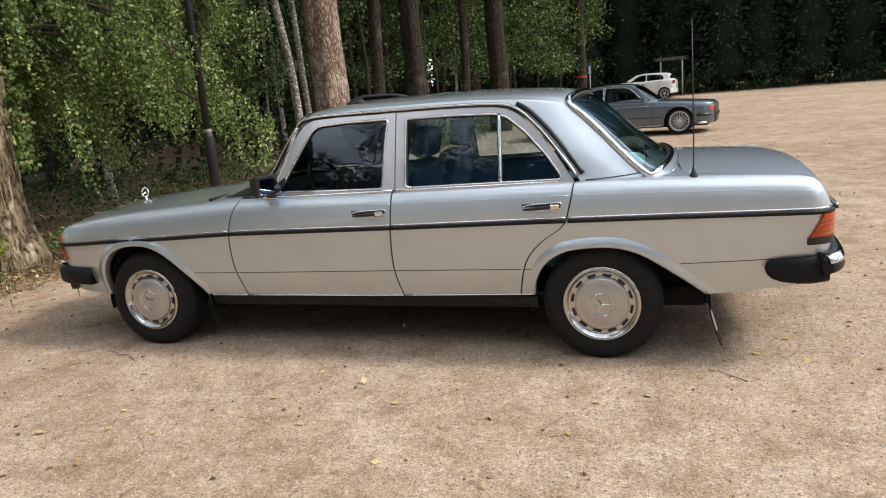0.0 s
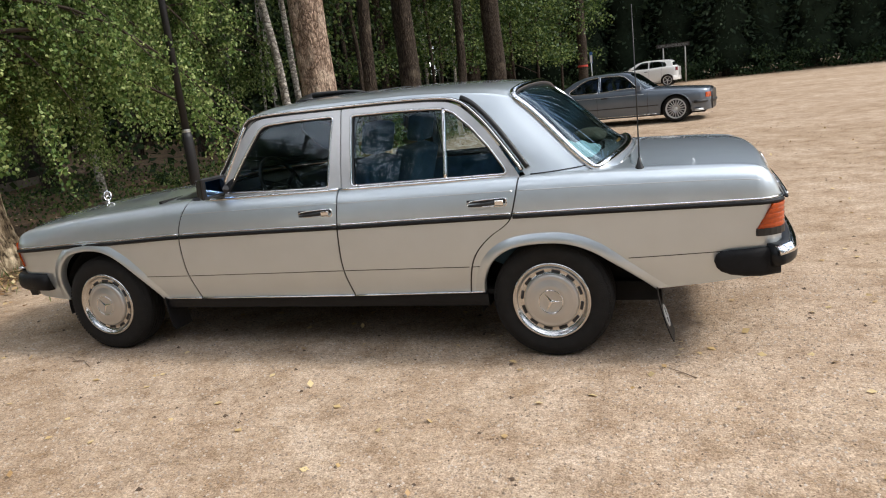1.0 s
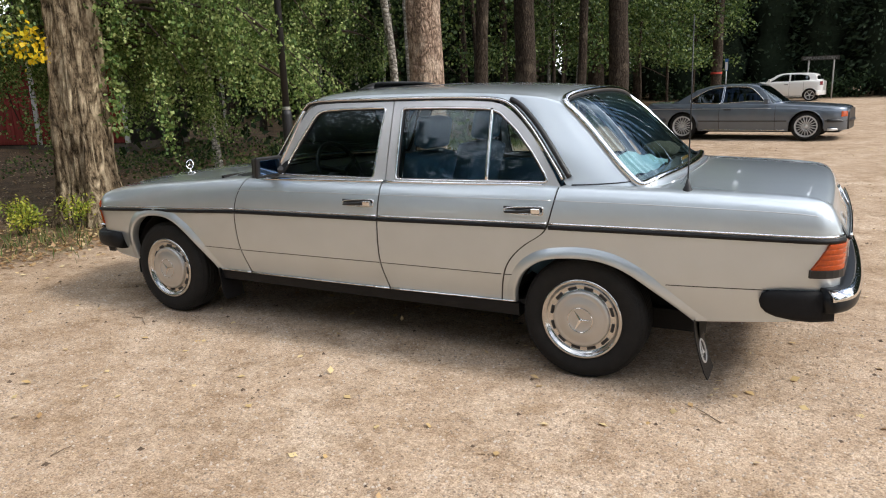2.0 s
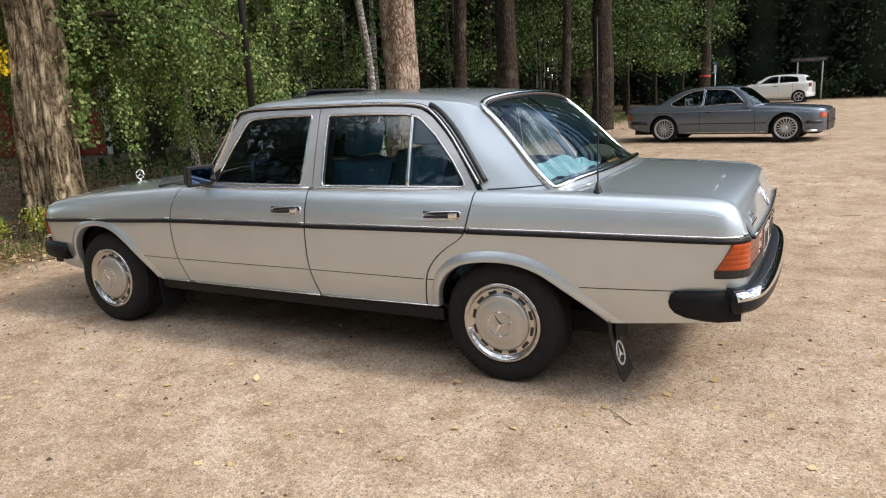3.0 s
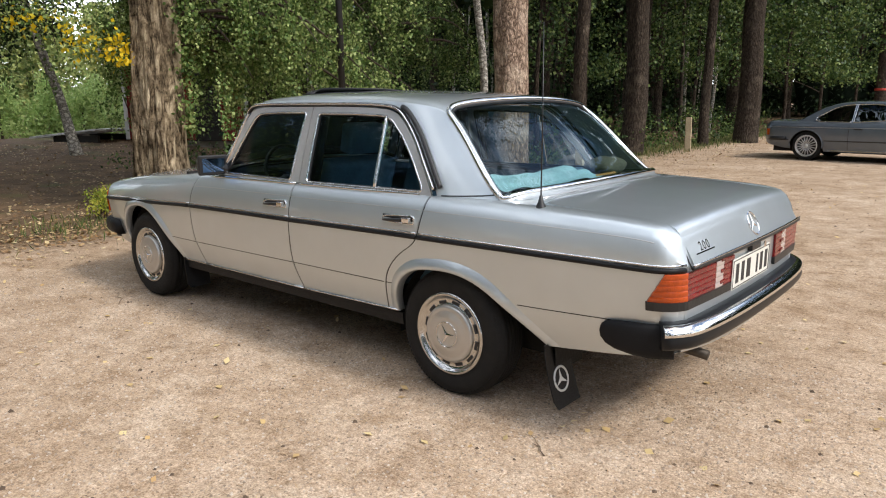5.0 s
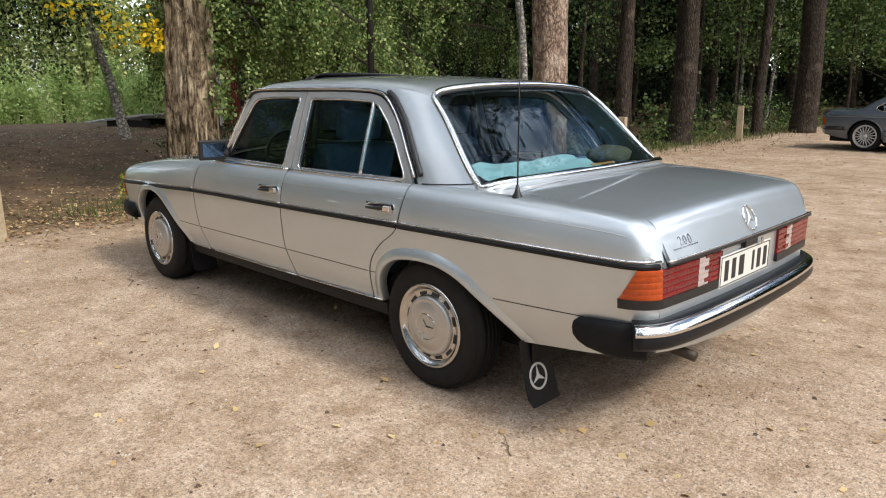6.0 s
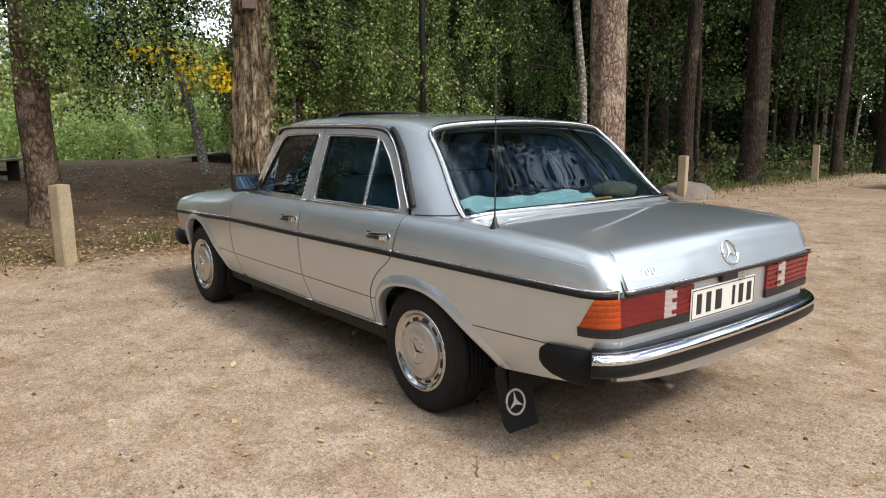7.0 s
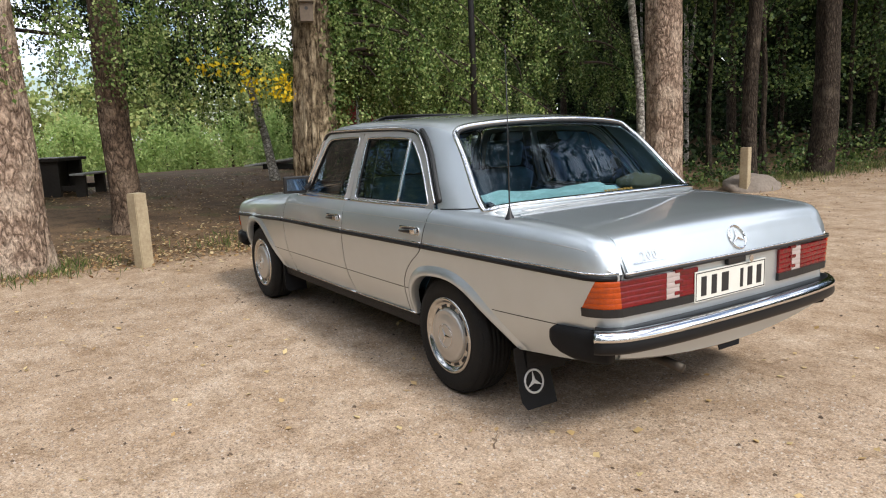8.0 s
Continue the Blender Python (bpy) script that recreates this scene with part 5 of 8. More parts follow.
    wood = mix(ramp(tex(0.9, 5, 0.6), (0.56, (0, 0, 0)), (0.70, (0.8, 0.8, 0.8))), litter, grass)
    pos = n.new("ShaderNodeSeparateXYZ")
    l.new(tc.outputs["Object"], pos.inputs[0])
    wob = math_node("MULTIPLY", math_node("SUBTRACT", tex(1.3, 6, 0.65), 0.5), 1.7)
    line = math_node("ADD", pos.outputs["X"], wob)
    edge = n.new("ShaderNodeMapRange")
    edge.inputs["From Min"].default_value, edge.inputs["From Max"].default_value = -2.95, -2.25
    l.new(line, edge.inputs["Value"])
    edge_y = n.new("ShaderNodeMapRange")
    edge_y.inputs["From Min"].default_value, edge_y.inputs["From Max"].default_value = 38.5, 36.5
    l.new(math_node("ADD", pos.outputs["Y"], wob), edge_y.inputs["Value"])
    both_f = math_node("MULTIPLY", edge.outputs["Result"], edge_y.outputs["Result"])
    gravel = mix(1.0, gravel, (1.03, 0.988, 0.925), "MULTIPLY")
    colour = mix(both_f, wood, gravel)
    l.new(colour, b.inputs["Base Color"])
    h = math_node("ADD", math_node("MULTIPLY", tex(150.0, 3, 0.6), 0.5), math_node("MULTIPLY", stones.outputs["Distance"], -0.5))
    h = math_node("ADD", h, math_node("MULTIPLY", tex(12.0, 5), 1.6))
    bp = n.new("ShaderNodeBump")
    bp.inputs["Strength"].default_value, bp.inputs["Distance"].default_value = 0.7, 0.009
    l.new(h, bp.inputs["Height"])
    l.new(bp.outputs["Normal"], b.inputs["Normal"])
    return m


def bark_material(name, ridge, furrow, patch, stretch=0.28, scale=16.0, patch_at=0.62, warp_by=0.12):
    """Plates of bark with dark furrows between and lighter patches."""
    m = bpy.data.materials.new(name)
    m.use_nodes = True
    n, l = m.node_tree.nodes, m.node_tree.links
    b = n["Principled BSDF"]
    b.inputs["Roughness"].default_value = 0.93
    b.inputs["Specular IOR Level"].default_value = 0.2
    tc, mp = n.new("ShaderNodeTexCoord"), n.new("ShaderNodeMapping")
    mp.inputs["Scale"].default_value = (1, 1, stretch)
    l.new(tc.outputs["Object"], mp.inputs["Vector"])
    warp = n.new("ShaderNodeTexNoise")
    warp.inputs["Scale"].default_value, warp.inputs["Detail"].default_value, warp.inputs["Roughness"].default_value = 8.0, 5, 0.6
    l.new(mp.outputs["Vector"], warp.inputs["Vector"])
    wm = n.new("ShaderNodeMix")
    wm.data_type = "VECTOR"
    wm.inputs[0].default_value = warp_by
    l.new(mp.outputs["Vector"], wm.inputs[4])
    l.new(warp.outputs["Color"], wm.inputs[5])
    v = n.new("ShaderNodeTexVoronoi")
    v.feature = "DISTANCE_TO_EDGE"
    v.inputs["Scale"].default_value = scale
    l.new(wm.outputs[1], v.inputs["Vector"])
    fine, big = n.new("ShaderNodeTexNoise"), n.new("ShaderNodeTexNoise")
    fine.inputs["Scale"].default_value, fine.inputs["Detail"].default_value = 55.0, 6
    big.inputs["Scale"].default_value, big.inputs["Detail"].default_value = 3.2, 5
    l.new(wm.outputs[1], fine.inputs["Vector"])
    l.new(tc.outputs["Object"], big.inputs["Vector"])
    r1 = n.new("ShaderNodeValToRGB")
    r1.color_ramp.elements[0].position, r1.color_ramp.elements[0].color = 0.0, (*furrow, 1)
    r1.color_ramp.elements[1].position, r1.color_ramp.elements[1].color = 0.34, (*(1.12 * q for q in ridge), 1)
    e = r1.color_ramp.elements.new(0.10)
    e.color = (*(0.5 * p + 0.5 * q for p, q in zip(furrow, ridge)), 1)
    l.new(v.outputs["Distance"], r1.inputs["Fac"])
    r2 = n.new("ShaderNodeValToRGB")
    r2.color_ramp.elements[0].position, r2.color_ramp.elements[1].position = patch_at - 0.08, patch_at + 0.1
    l.new(big.outputs["Fac"], r2.inputs["Fac"])
    m1, m2 = n.new("ShaderNodeMix"), n.new("ShaderNodeMix")
    m1.data_type = m2.data_type = "RGBA"
    l.new(r2.outputs["Color"], m1.inputs[0])
    l.new(r1.outputs["Color"], m1.inputs[6])
    m1.inputs[7].default_value = (*patch, 1)
    m2.blend_type = "MULTIPLY"
    m2.inputs[0].default_value = 0.9
    r3 = n.new("ShaderNodeValToRGB")
    r3.color_ramp.elements[0].position, r3.color_ramp.elements[0].color = 0.30, (0.25, 0.24, 0.23, 1)
    r3.color_ramp.elements[1].position, r3.color_ramp.elements[1].color = 0.62, (1.1, 1.08, 1.05, 1)
    l.new(fine.outputs["Fac"], r3.inputs["Fac"])
    l.new(m1.outputs[2], m2.inputs[6])
    l.new(r3.outputs["Color"], m2.inputs[7])
    l.new(m2.outputs[2], b.inputs["Base Color"])
    hs = n.new("ShaderNodeMath")
    hs.operation = "MULTIPLY_ADD"
    hs.inputs[1].default_value = 2.2
    l.new(v.outputs["Distance"], hs.inputs[0])
    l.new(fine.outputs["Fac"], hs.inputs[2])
    bp = n.new("ShaderNodeBump")
    bp.inputs["Strength"].default_value, bp.inputs["Distance"].default_value = 0.9, 0.03
    l.new(hs.outputs[0], bp.inputs["Height"])
    l.new(bp.outputs["Normal"], b.inputs["Normal"])
    return m


def leaf_material(name, a, b_, c, through_=0.35, shine=0.35):
    """Leaves that differ one by one and let some light through."""
    m = bpy.data.materials.new(name)
    m.use_nodes = True
    n, l = m.node_tree.nodes, m.node_tree.links
    n.clear()
    out, mx, df, tl = n.new("ShaderNodeOutputMaterial"), n.new("ShaderNodeMixShader"), n.new("ShaderNodeBsdfPrincipled"), n.new("ShaderNodeBsdfTranslucent")
    geo, r = n.new("ShaderNodeNewGeometry"), n.new("ShaderNodeValToRGB")
    r.color_ramp.elements.new(0.5)
    for e, (p, col) in zip(r.color_ramp.elements, ((0.0, a), (0.55, b_), (1.0, c))):
        e.position, e.color = p, (*col, 1)
    l.new(geo.outputs["Random Per Island"], r.inputs["Fac"])
    df.inputs["Roughness"].default_value = 0.55
    df.inputs["Specular IOR Level"].default_value = shine
    l.new(r.outputs["Color"], df.inputs["Base Color"])
    l.new(r.outputs["Color"], tl.inputs["Color"])
    mx.inputs[0].default_value = through_
    l.new(df.outputs[0], mx.inputs[1])
    l.new(tl.outputs[0], mx.inputs[2])
    l.new(mx.outputs[0], out.inputs["Surface"])
    return m


def craggy_bark_material(name, dark, mid_, light):
    """Old bark broken into rough vertical ridges, with lichen; furrow shade and lit ridge faces are put into the
    colour.
    """
    m = bpy.data.materials.new(name)
    m.use_nodes = True
    n, l = m.node_tree.nodes, m.node_tree.links
    b = n["Principled BSDF"]
    b.inputs["Roughness"].default_value, b.inputs["Specular IOR Level"].default_value = 0.95, 0.15
    tc = n.new("ShaderNodeTexCoord")

    def tex(scale, zs_, detail, rough, distort=0.0):
        mp, t = n.new("ShaderNodeMapping"), n.new("ShaderNodeTexNoise")
        mp.inputs["Scale"].default_value = (1, 1, zs_)
        t.inputs["Scale"].default_value, t.inputs["Detail"].default_value, t.inputs["Roughness"].default_value = scale, detail, rough
        t.inputs["Distortion"].default_value = distort
        l.new(tc.outputs["Object"], mp.inputs["Vector"])
        l.new(mp.outputs["Vector"], t.inputs["Vector"])
        return t.outputs["Fac"]

    def calc(op, a, c):
        x = n.new("ShaderNodeMath")
        x.operation = op
        for sock, v in zip(x.inputs, (a, c)):
            if isinstance(v, (int, float)):
                sock.default_value = v
            else:
                l.new(v, sock)
        return x.outputs[0]
    furrow = calc("ABSOLUTE", calc("SUBTRACT", tex(8.0, 0.28, 4, 0.58, 0.7), 0.5), 0.0)
    plates = tex(15.0, 0.6, 8, 0.78, 0.3)
    h = calc("ADD", calc("MULTIPLY", furrow, 2.0), calc("MULTIPLY", plates, 0.9))
    ramp = n.new("ShaderNodeValToRGB")
    ramp.color_ramp.elements.new(0.5)
    ramp.color_ramp.elements.new(0.7)
    # colour contrast deepened for relief that the soft light leaves weak
    for e, (p, c) in zip(ramp.color_ramp.elements, ((0.40, dark), (0.56, mid_), (0.78, light), (0.86, tuple(v * 1.3 for v in light)))):
        e.position, e.color = p, (*c, 1)
    l.new(h, ramp.inputs["Fac"])
    big = n.new("ShaderNodeMix")
    big.data_type, big.blend_type = "RGBA", "MULTIPLY"
    big.inputs[0].default_value = 1.0
    tone = n.new("ShaderNodeValToRGB")
    tone.color_ramp.elements[0].position, tone.color_ramp.elements[0].color = 0.36, (0.62, 0.58, 0.54, 1)
    tone.color_ramp.elements[1].position, tone.color_ramp.elements[1].color = 0.62, (1.15, 1.12, 1.06, 1)
    l.new(tex(2.4, 0.6, 4, 0.6), tone.inputs["Fac"])
    l.new(ramp.outputs["Color"], big.inputs[6])
    l.new(tone.outputs["Color"], big.inputs[7])
    l.new(big.outputs[2], b.inputs["Base Color"])
    bp = n.new("ShaderNodeBump")
    bp.inputs["Strength"].default_value, bp.inputs["Distance"].default_value = 1.0, 0.06
    l.new(h, bp.inputs["Height"])
    l.new(bp.outputs["Normal"], b.inputs["Normal"])
    return m


GROUND = ground_material()
BIRCH_OLD = craggy_bark_material("old_birch_bark", (0.036, 0.027, 0.017), (0.27, 0.21, 0.14), (0.60, 0.51, 0.37))
PINE_BARK = bark_material("pine_bark", (0.215, 0.150, 0.108), (0.062, 0.043, 0.031), (0.29, 0.215, 0.16), 0.50, 15.0, 0.56)
# lit copy of the pine bark, the open sky's light put into its colour
LIT_PINE = bark_material("lit_pine_bark", (0.50, 0.375, 0.290), (0.17, 0.115, 0.083), (0.60, 0.48, 0.38), 0.50, 15.0, 0.56)
DARK_BARK = bark_material("dark_bark", (0.088, 0.068, 0.051), (0.028, 0.021, 0.016), (0.135, 0.110, 0.085), 0.26, 28.0, 0.62)
BIRCH_WHITE = bark_material("birch_bark", (0.78, 0.75, 0.69), (0.26, 0.235, 0.21), (0.12, 0.10, 0.085), 1.6, 9.0, 0.66)
TWIG = material("twig", (0.055, 0.038, 0.026), 0.9, vary=0.3)
# pale end stands for sunlit sprays; the shady copy carries shade in its colour
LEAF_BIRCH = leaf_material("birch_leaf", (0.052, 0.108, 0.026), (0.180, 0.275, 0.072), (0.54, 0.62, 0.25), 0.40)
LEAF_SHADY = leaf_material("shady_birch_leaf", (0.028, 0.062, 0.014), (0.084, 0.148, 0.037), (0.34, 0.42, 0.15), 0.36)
LEAF_MID = leaf_material("maple_leaf", (0.020, 0.046, 0.012), (0.056, 0.104, 0.025), (0.20, 0.26, 0.075), 0.32)
# near-black leaf: the shade within the foliage is put into its colour
LEAF_DEEP_SHADE = leaf_material("deep_shade_leaf", (0.013, 0.025, 0.011), (0.023, 0.042, 0.016), (0.050, 0.076, 0.028), 0.18, 0.12)
LEAF_YELLOW = leaf_material("yellow_leaf", (0.84, 0.58, 0.02), (0.88, 0.66, 0.03), (0.74, 0.66, 0.07), 0.45)
# sunlight and haze over the hollow are put into these two pale colours
LEAF_VALLEY = leaf_material("sunlit_willow_leaf", (0.24, 0.36, 0.11), (0.36, 0.48, 0.16), (0.49, 0.57, 0.22), 0.40)
LEAF_FAR = leaf_material("sunlit_far_leaf", (0.20, 0.26, 0.085), (0.30, 0.36, 0.12), (0.46, 0.46, 0.17), 0.35)
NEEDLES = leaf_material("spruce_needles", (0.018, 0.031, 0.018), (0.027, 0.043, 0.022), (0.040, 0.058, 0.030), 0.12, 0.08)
# needle colour with the shade inside the crowns painted in
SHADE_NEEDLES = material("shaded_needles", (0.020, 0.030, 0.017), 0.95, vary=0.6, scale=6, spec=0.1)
NEEDLES_PINE = leaf_material("pine_needles", (0.025, 0.045, 0.018), (0.042, 0.066, 0.025), (0.065, 0.09, 0.035), 0.2)
LITTER_LEAF = leaf_material("fallen_leaf", (0.24, 0.135, 0.06), (0.36, 0.22, 0.10), (0.62, 0.50, 0.28), 0.1)
GRASS = leaf_material("grass_blade", (0.05, 0.085, 0.02), (0.11, 0.15, 0.04), (0.30, 0.27, 0.11), 0.3)
STRAW = leaf_material("straw", (0.34, 0.20, 0.10), (0.55, 0.40, 0.23), (0.22, 0.13, 0.07), 0.1)
PEBBLE = leaf_material("pebble", (0.19, 0.140, 0.10), (0.36, 0.28, 0.21), (0.54, 0.46, 0.38), 0.0)
CRUMB = leaf_material("bark_crumb", (0.07, 0.045, 0.03), (0.15, 0.10, 0.065), (0.26, 0.17, 0.11), 0.0)
STICK = material("dry_stick", (0.24, 0.17, 0.115), 0.9, vary=0.4, scale=40)
CONE = material("pine_cone", (0.12, 0.078, 0.050), 0.9, vary=0.5, scale=80, bump=0.4)
WOOD_POST = material("weathered_post", (0.46, 0.38, 0.25), 0.85, second=(0.33, 0.26, 0.165), scale=30, bump=0.3, bump_scale=50)
WOOD_DARK = material("tarred_wood", (0.030, 0.024, 0.019), 0.8, vary=0.4, scale=20, bump=0.3)
RED_BOARD = material("red_boards", (0.30, 0.040, 0.030), 0.85, second=(0.22, 0.030, 0.024), scale=20, bump=0.2)
WHITE_BOARD = material("white_boards", (0.66, 0.65, 0.62), 0.7, vary=0.12, scale=20)
ROOF_FELT = material("roof_sheet", (0.20, 0.20, 0.20), 0.6, vary=0.2, scale=10)
GREY_BOARD = material("grey_planks", (0.36, 0.35, 0.33), 0.8, vary=0.25, scale=20, bump=0.2)
POLE = material("black_pole_paint", (0.018, 0.018, 0.019), 0.5, 0.2, vary=0.3, scale=20, bump=0.1)
STONE = material("granite", (0.27, 0.225, 0.185), 0.9, vary=0.35, scale=18, bump=0.6, bump_scale=30)
RED_BAND = material("red_band", (0.45, 0.05, 0.03), 0.7, vary=0.2)
SIGN_BLUE = material("sign_blue", (0.04, 0.12, 0.34), 0.5, vary=0.1)

# ---- ground ----
def ground_z(x, y):
    x, y = np.asarray(x, float), np.asarray(y, float)
    z = 0.005 * np.clip(y - 2.0, 0, 12) + 0.0117 * np.clip(y - 14.0, 0, 48)
    near = np.clip(1 - (y - 10) / 10, 0, 1)
    z = z + 0.045 * np.clip(-6.5 - x, 0, 8.0) * near
    return z - 0.0075 * np.clip(-17.0 - x, 0, 34) ** 1.9 * near


xs = np.concatenate([[-600, -200, -100, -70], np.arange(-52, -4, 0.8), np.arange(-4, 9, 0.4), np.arange(9, 42, 1.0), [60, 100, 200, 600]])
ys = np.concatenate([[-600, -200, -100, -60], np.arange(-40, -6, 1.2), np.arange(-6, 10, 0.4), np.arange(10, 62, 1.0), [80, 120, 250, 600]])
gx, gy = np.meshgrid(xs, ys, indexing="ij")
gz = ground_z(gx, gy)
gn = np.array([noise.noise(Vector((x * 0.35, y * 0.35, 4.0))) for x, y in zip(gx.ravel(), gy.ravel())]).reshape(gx.shape)
gz = gz + np.where(np.hypot(gx - 2, gy + 1) > 7, 0.05, 0.0) * gn * np.clip((-2.2 - gx) / 2, 0, 1)
bm = bmesh.new()
gv = [[bm.verts.new((gx[i, j], gy[i, j], gz[i, j])) for j in range(len(ys))] for i in range(len(xs))]
for i in range(len(xs) - 1):
    for j in range(len(ys) - 1):
        bm.faces.new((gv[i][j], gv[i + 1][j], gv[i + 1][j + 1], gv[i][j + 1]))
tagged(part("ground", bm, GROUND, smooth=True), "beige gravel car park turning into brown leaf litter under trees", "ground", kind="structure")

R = np.random.default_rng(11)


def quads(name, P, size, mat, parent=None, down=0.0, aspect=0.75, flat=0.0, along_dir=None):
    """One mesh of separate leaf blades at the points P."""
    P = np.asarray(P, float)
    N = len(P)
    d = R.normal(size=(N, 3))
    d[:, 2] -= down
    if along_dir is not None:
        d = d * 0.35 + along_dir
    if flat:
        d[:, 2] *= 1 - flat
    d /= np.linalg.norm(d, axis=1, keepdims=True)
    r = R.normal(size=(N, 3))
    if flat:
        r = np.stack([-d[:, 1], d[:, 0], 0 * d[:, 0]], 1) + r * (1 - flat) * 0.8
    b = r - (r * d).sum(1, keepdims=True) * d
    b /= np.maximum(np.linalg.norm(b, axis=1, keepdims=True), 1e-6)
    s = np.broadcast_to(np.asarray(size, float), (N,))[:, None] * R.uniform(0.7, 1.25, size=(N, 1))
    nrm = np.cross(d, b)
    V = np.stack([P, P + d * s * 0.45 + b * s * aspect * 0.5 + nrm * s * 0.06, P + d * s, P + d * s * 0.45 - b * s * aspect * 0.5 + nrm * s * 0.06], 1).reshape(-1, 3)
    me = bpy.data.meshes.new(name)
    me.vertices.add(4 * N)
    me.vertices.foreach_set("co", V.astype(np.float32).ravel())
    me.loops.add(4 * N)
    me.loops.foreach_set("vertex_index", np.arange(4 * N, dtype=np.int32))
    me.polygons.add(N)
    me.polygons.foreach_set("loop_start", np.arange(0, 4 * N, 4, dtype=np.int32))
    me.materials.append(mat)
    me.update(calc_edges=True)
    ob = new(name, me)
    if parent:
        ob.parent = parent
    return ob


def clusters(centres, n, spread, squash=0.7):
    """n points round each centre."""
    c = np.repeat(np.asarray(centres, float), n, 0)
    q = R.normal(size=c.shape) * spread
    q[:, 2] *= squash
    return c + q


def trunk_mesh(h, r, lean=(0, 0), top=0.35, sides=20, fine=False, flare=0.35, wander=0.06, seed=0, rough=0.05):
    """A tapered, slightly crooked stem with swelling roots; its foot is at the origin, a little below the soil."""
    zs = list(np.arange(-0.15, min(h, 4.6), 0.055 if fine else 0.28)) + list(np.linspace(4.6, h, 8))[1:] if h > 4.6 else list(np.linspace(-0.15, h, 14))
    bm = bmesh.new()
    rings = []
    for z in zs:
        f = max(z, 0) / h
        cx = lean[0] * max(z, 0) + wander * noise.noise(Vector((z * 0.45, seed, 0.3))) * min(1, max(z, 0))
        cy = lean[1] * max(z, 0) + wander * noise.noise(Vector((z * 0.45, seed, 7.3))) * min(1, max(z, 0))
        rr = r * (1 - (1 - top) * f) * (1 + flare * math.exp(-max(z, 0) / (0.9 * r + 0.12)))
        ring = []
        for k in range(sides):
            a = 2 * math.pi * k / sides
            c, s = math.cos(a), math.sin(a)
            lump = noise.noise(Vector((c * 1.6, s * 1.6, z * 0.5 + seed * 3.1))) * rough * 2.4
            if fine:
                ff = noise.noise(Vector((c * 7, s * 7, z * 1.5 + seed)))
                lump += rough * (1.1 * abs(ff) + 0.5 * noise.noise(Vector((c * 17, s * 17, z * 4.5 + seed))))
            lump += 0.10 * flare * math.exp(-max(z, 0) / 0.35) * math.cos(a * 5 + seed)
            q = rr * (1 + lump)
            ring.append(bm.verts.new((cx + q * c, cy + q * s, z)))
        rings.append(ring)
    for q, w in zip(rings, rings[1:]):
        for k in range(sides):
            bm.faces.new((q[k], q[(k + 1) % sides], w[(k + 1) % sides], w[k]))
    bm.faces.new(rings[-1])
    return bm


def limb_points(p0, p1, sag=0.0, n=8, seed=0):
    a, b = Vector(p0), Vector(p1)
    return [a.lerp(b, i / n) + Vector((0.10 * noise.noise(Vector((i * 0.6, seed, 1))), 0.10 * noise.noise(Vector((i * 0.6, seed, 5))), sag * math.sin(math.pi * i / n))) for i in range(n + 1)]


def tree(name, x, y, r, h, bark, label, lean=(0, 0), fine=False, sides=20, flare=0.35, top=0.4, seed=0, rough=0.05, group=""):
    z = float(ground_z(x, y))
    t = thing(name, x, y, z, label, "tree", group)
    part("trunk", trunk_mesh(h, r, lean, top, sides, fine, flare, 0.08, seed, rough), bark, t, smooth=True)
    return t


def high_crown(t, h, lean, mat, n_clusters, spread, per, size, bottom, width, seed=0, limbs=6):
    """Limbs and clumps of leaves in the upper part of a tree, local to its foot."""
    rs = np.random.default_rng(seed)
    u = rs.uniform(0, 1, n_clusters)
    a = rs.uniform(0, 2 * math.pi, n_clusters)
    z = bottom + (h - bottom) * u
    rad = width * np.sqrt(rs.uniform(0.05, 1, n_clusters)) * np.sin(np.pi * (0.15 + 0.8 * u)) ** 0.7
    c = np.stack([lean[0] * z + rad * np.cos(a), lean[1] * z + rad * np.sin(a), z], 1)
    bm = bmesh.new()
    for i in range(min(limbs, n_clusters)):
        zz = max(bottom * 0.8, c[i, 2] - 0.8)
        tube(bm, limb_points((lean[0] * zz, lean[1] * zz, zz), tuple(c[i]), 0.2, 6, i + seed), [0.06 - 0.007 * k for k in range(7)], 5)
    tagged(part("branchwork", bm, TWIG, t), kind="stuff")
    quads("crown", clusters(c, per, spread), size, mat, t)
    return c


def hanging(tops, lengths, step, jitter, sway=0.12):
    """Leaf points down drooping twigs, and the twigs' own chains."""
    pts, chains = [], []
    for (x, y, z), L in zip(tops, lengths):
        n = max(4, int(L / step))
        ax, ay = R.normal(0, sway, 2)
        s = np.linspace(0, 1, n)
        q = np.stack([x + ax * s ** 1.5 + 0.04 * np.sin(s * 5 + x * 9), y + ay * s ** 1.5 + 0.04 * np.cos(s * 4 + y * 7), z - L * s], 1)
        chains.append(q)
        pts.append(q + R.normal(0, jitter, q.shape))
    return np.concatenate(pts), chains


def twig_part(t, chains, every, r=0.003):
    bm = bmesh.new()
    for q in chains[::every]:
        tube(bm, [tuple(p) for p in q[:: max(1, len(q) // 6)]], r, 3, cap=False)
    tagged(part("twigwork", bm, TWIG, t), kind="stuff")


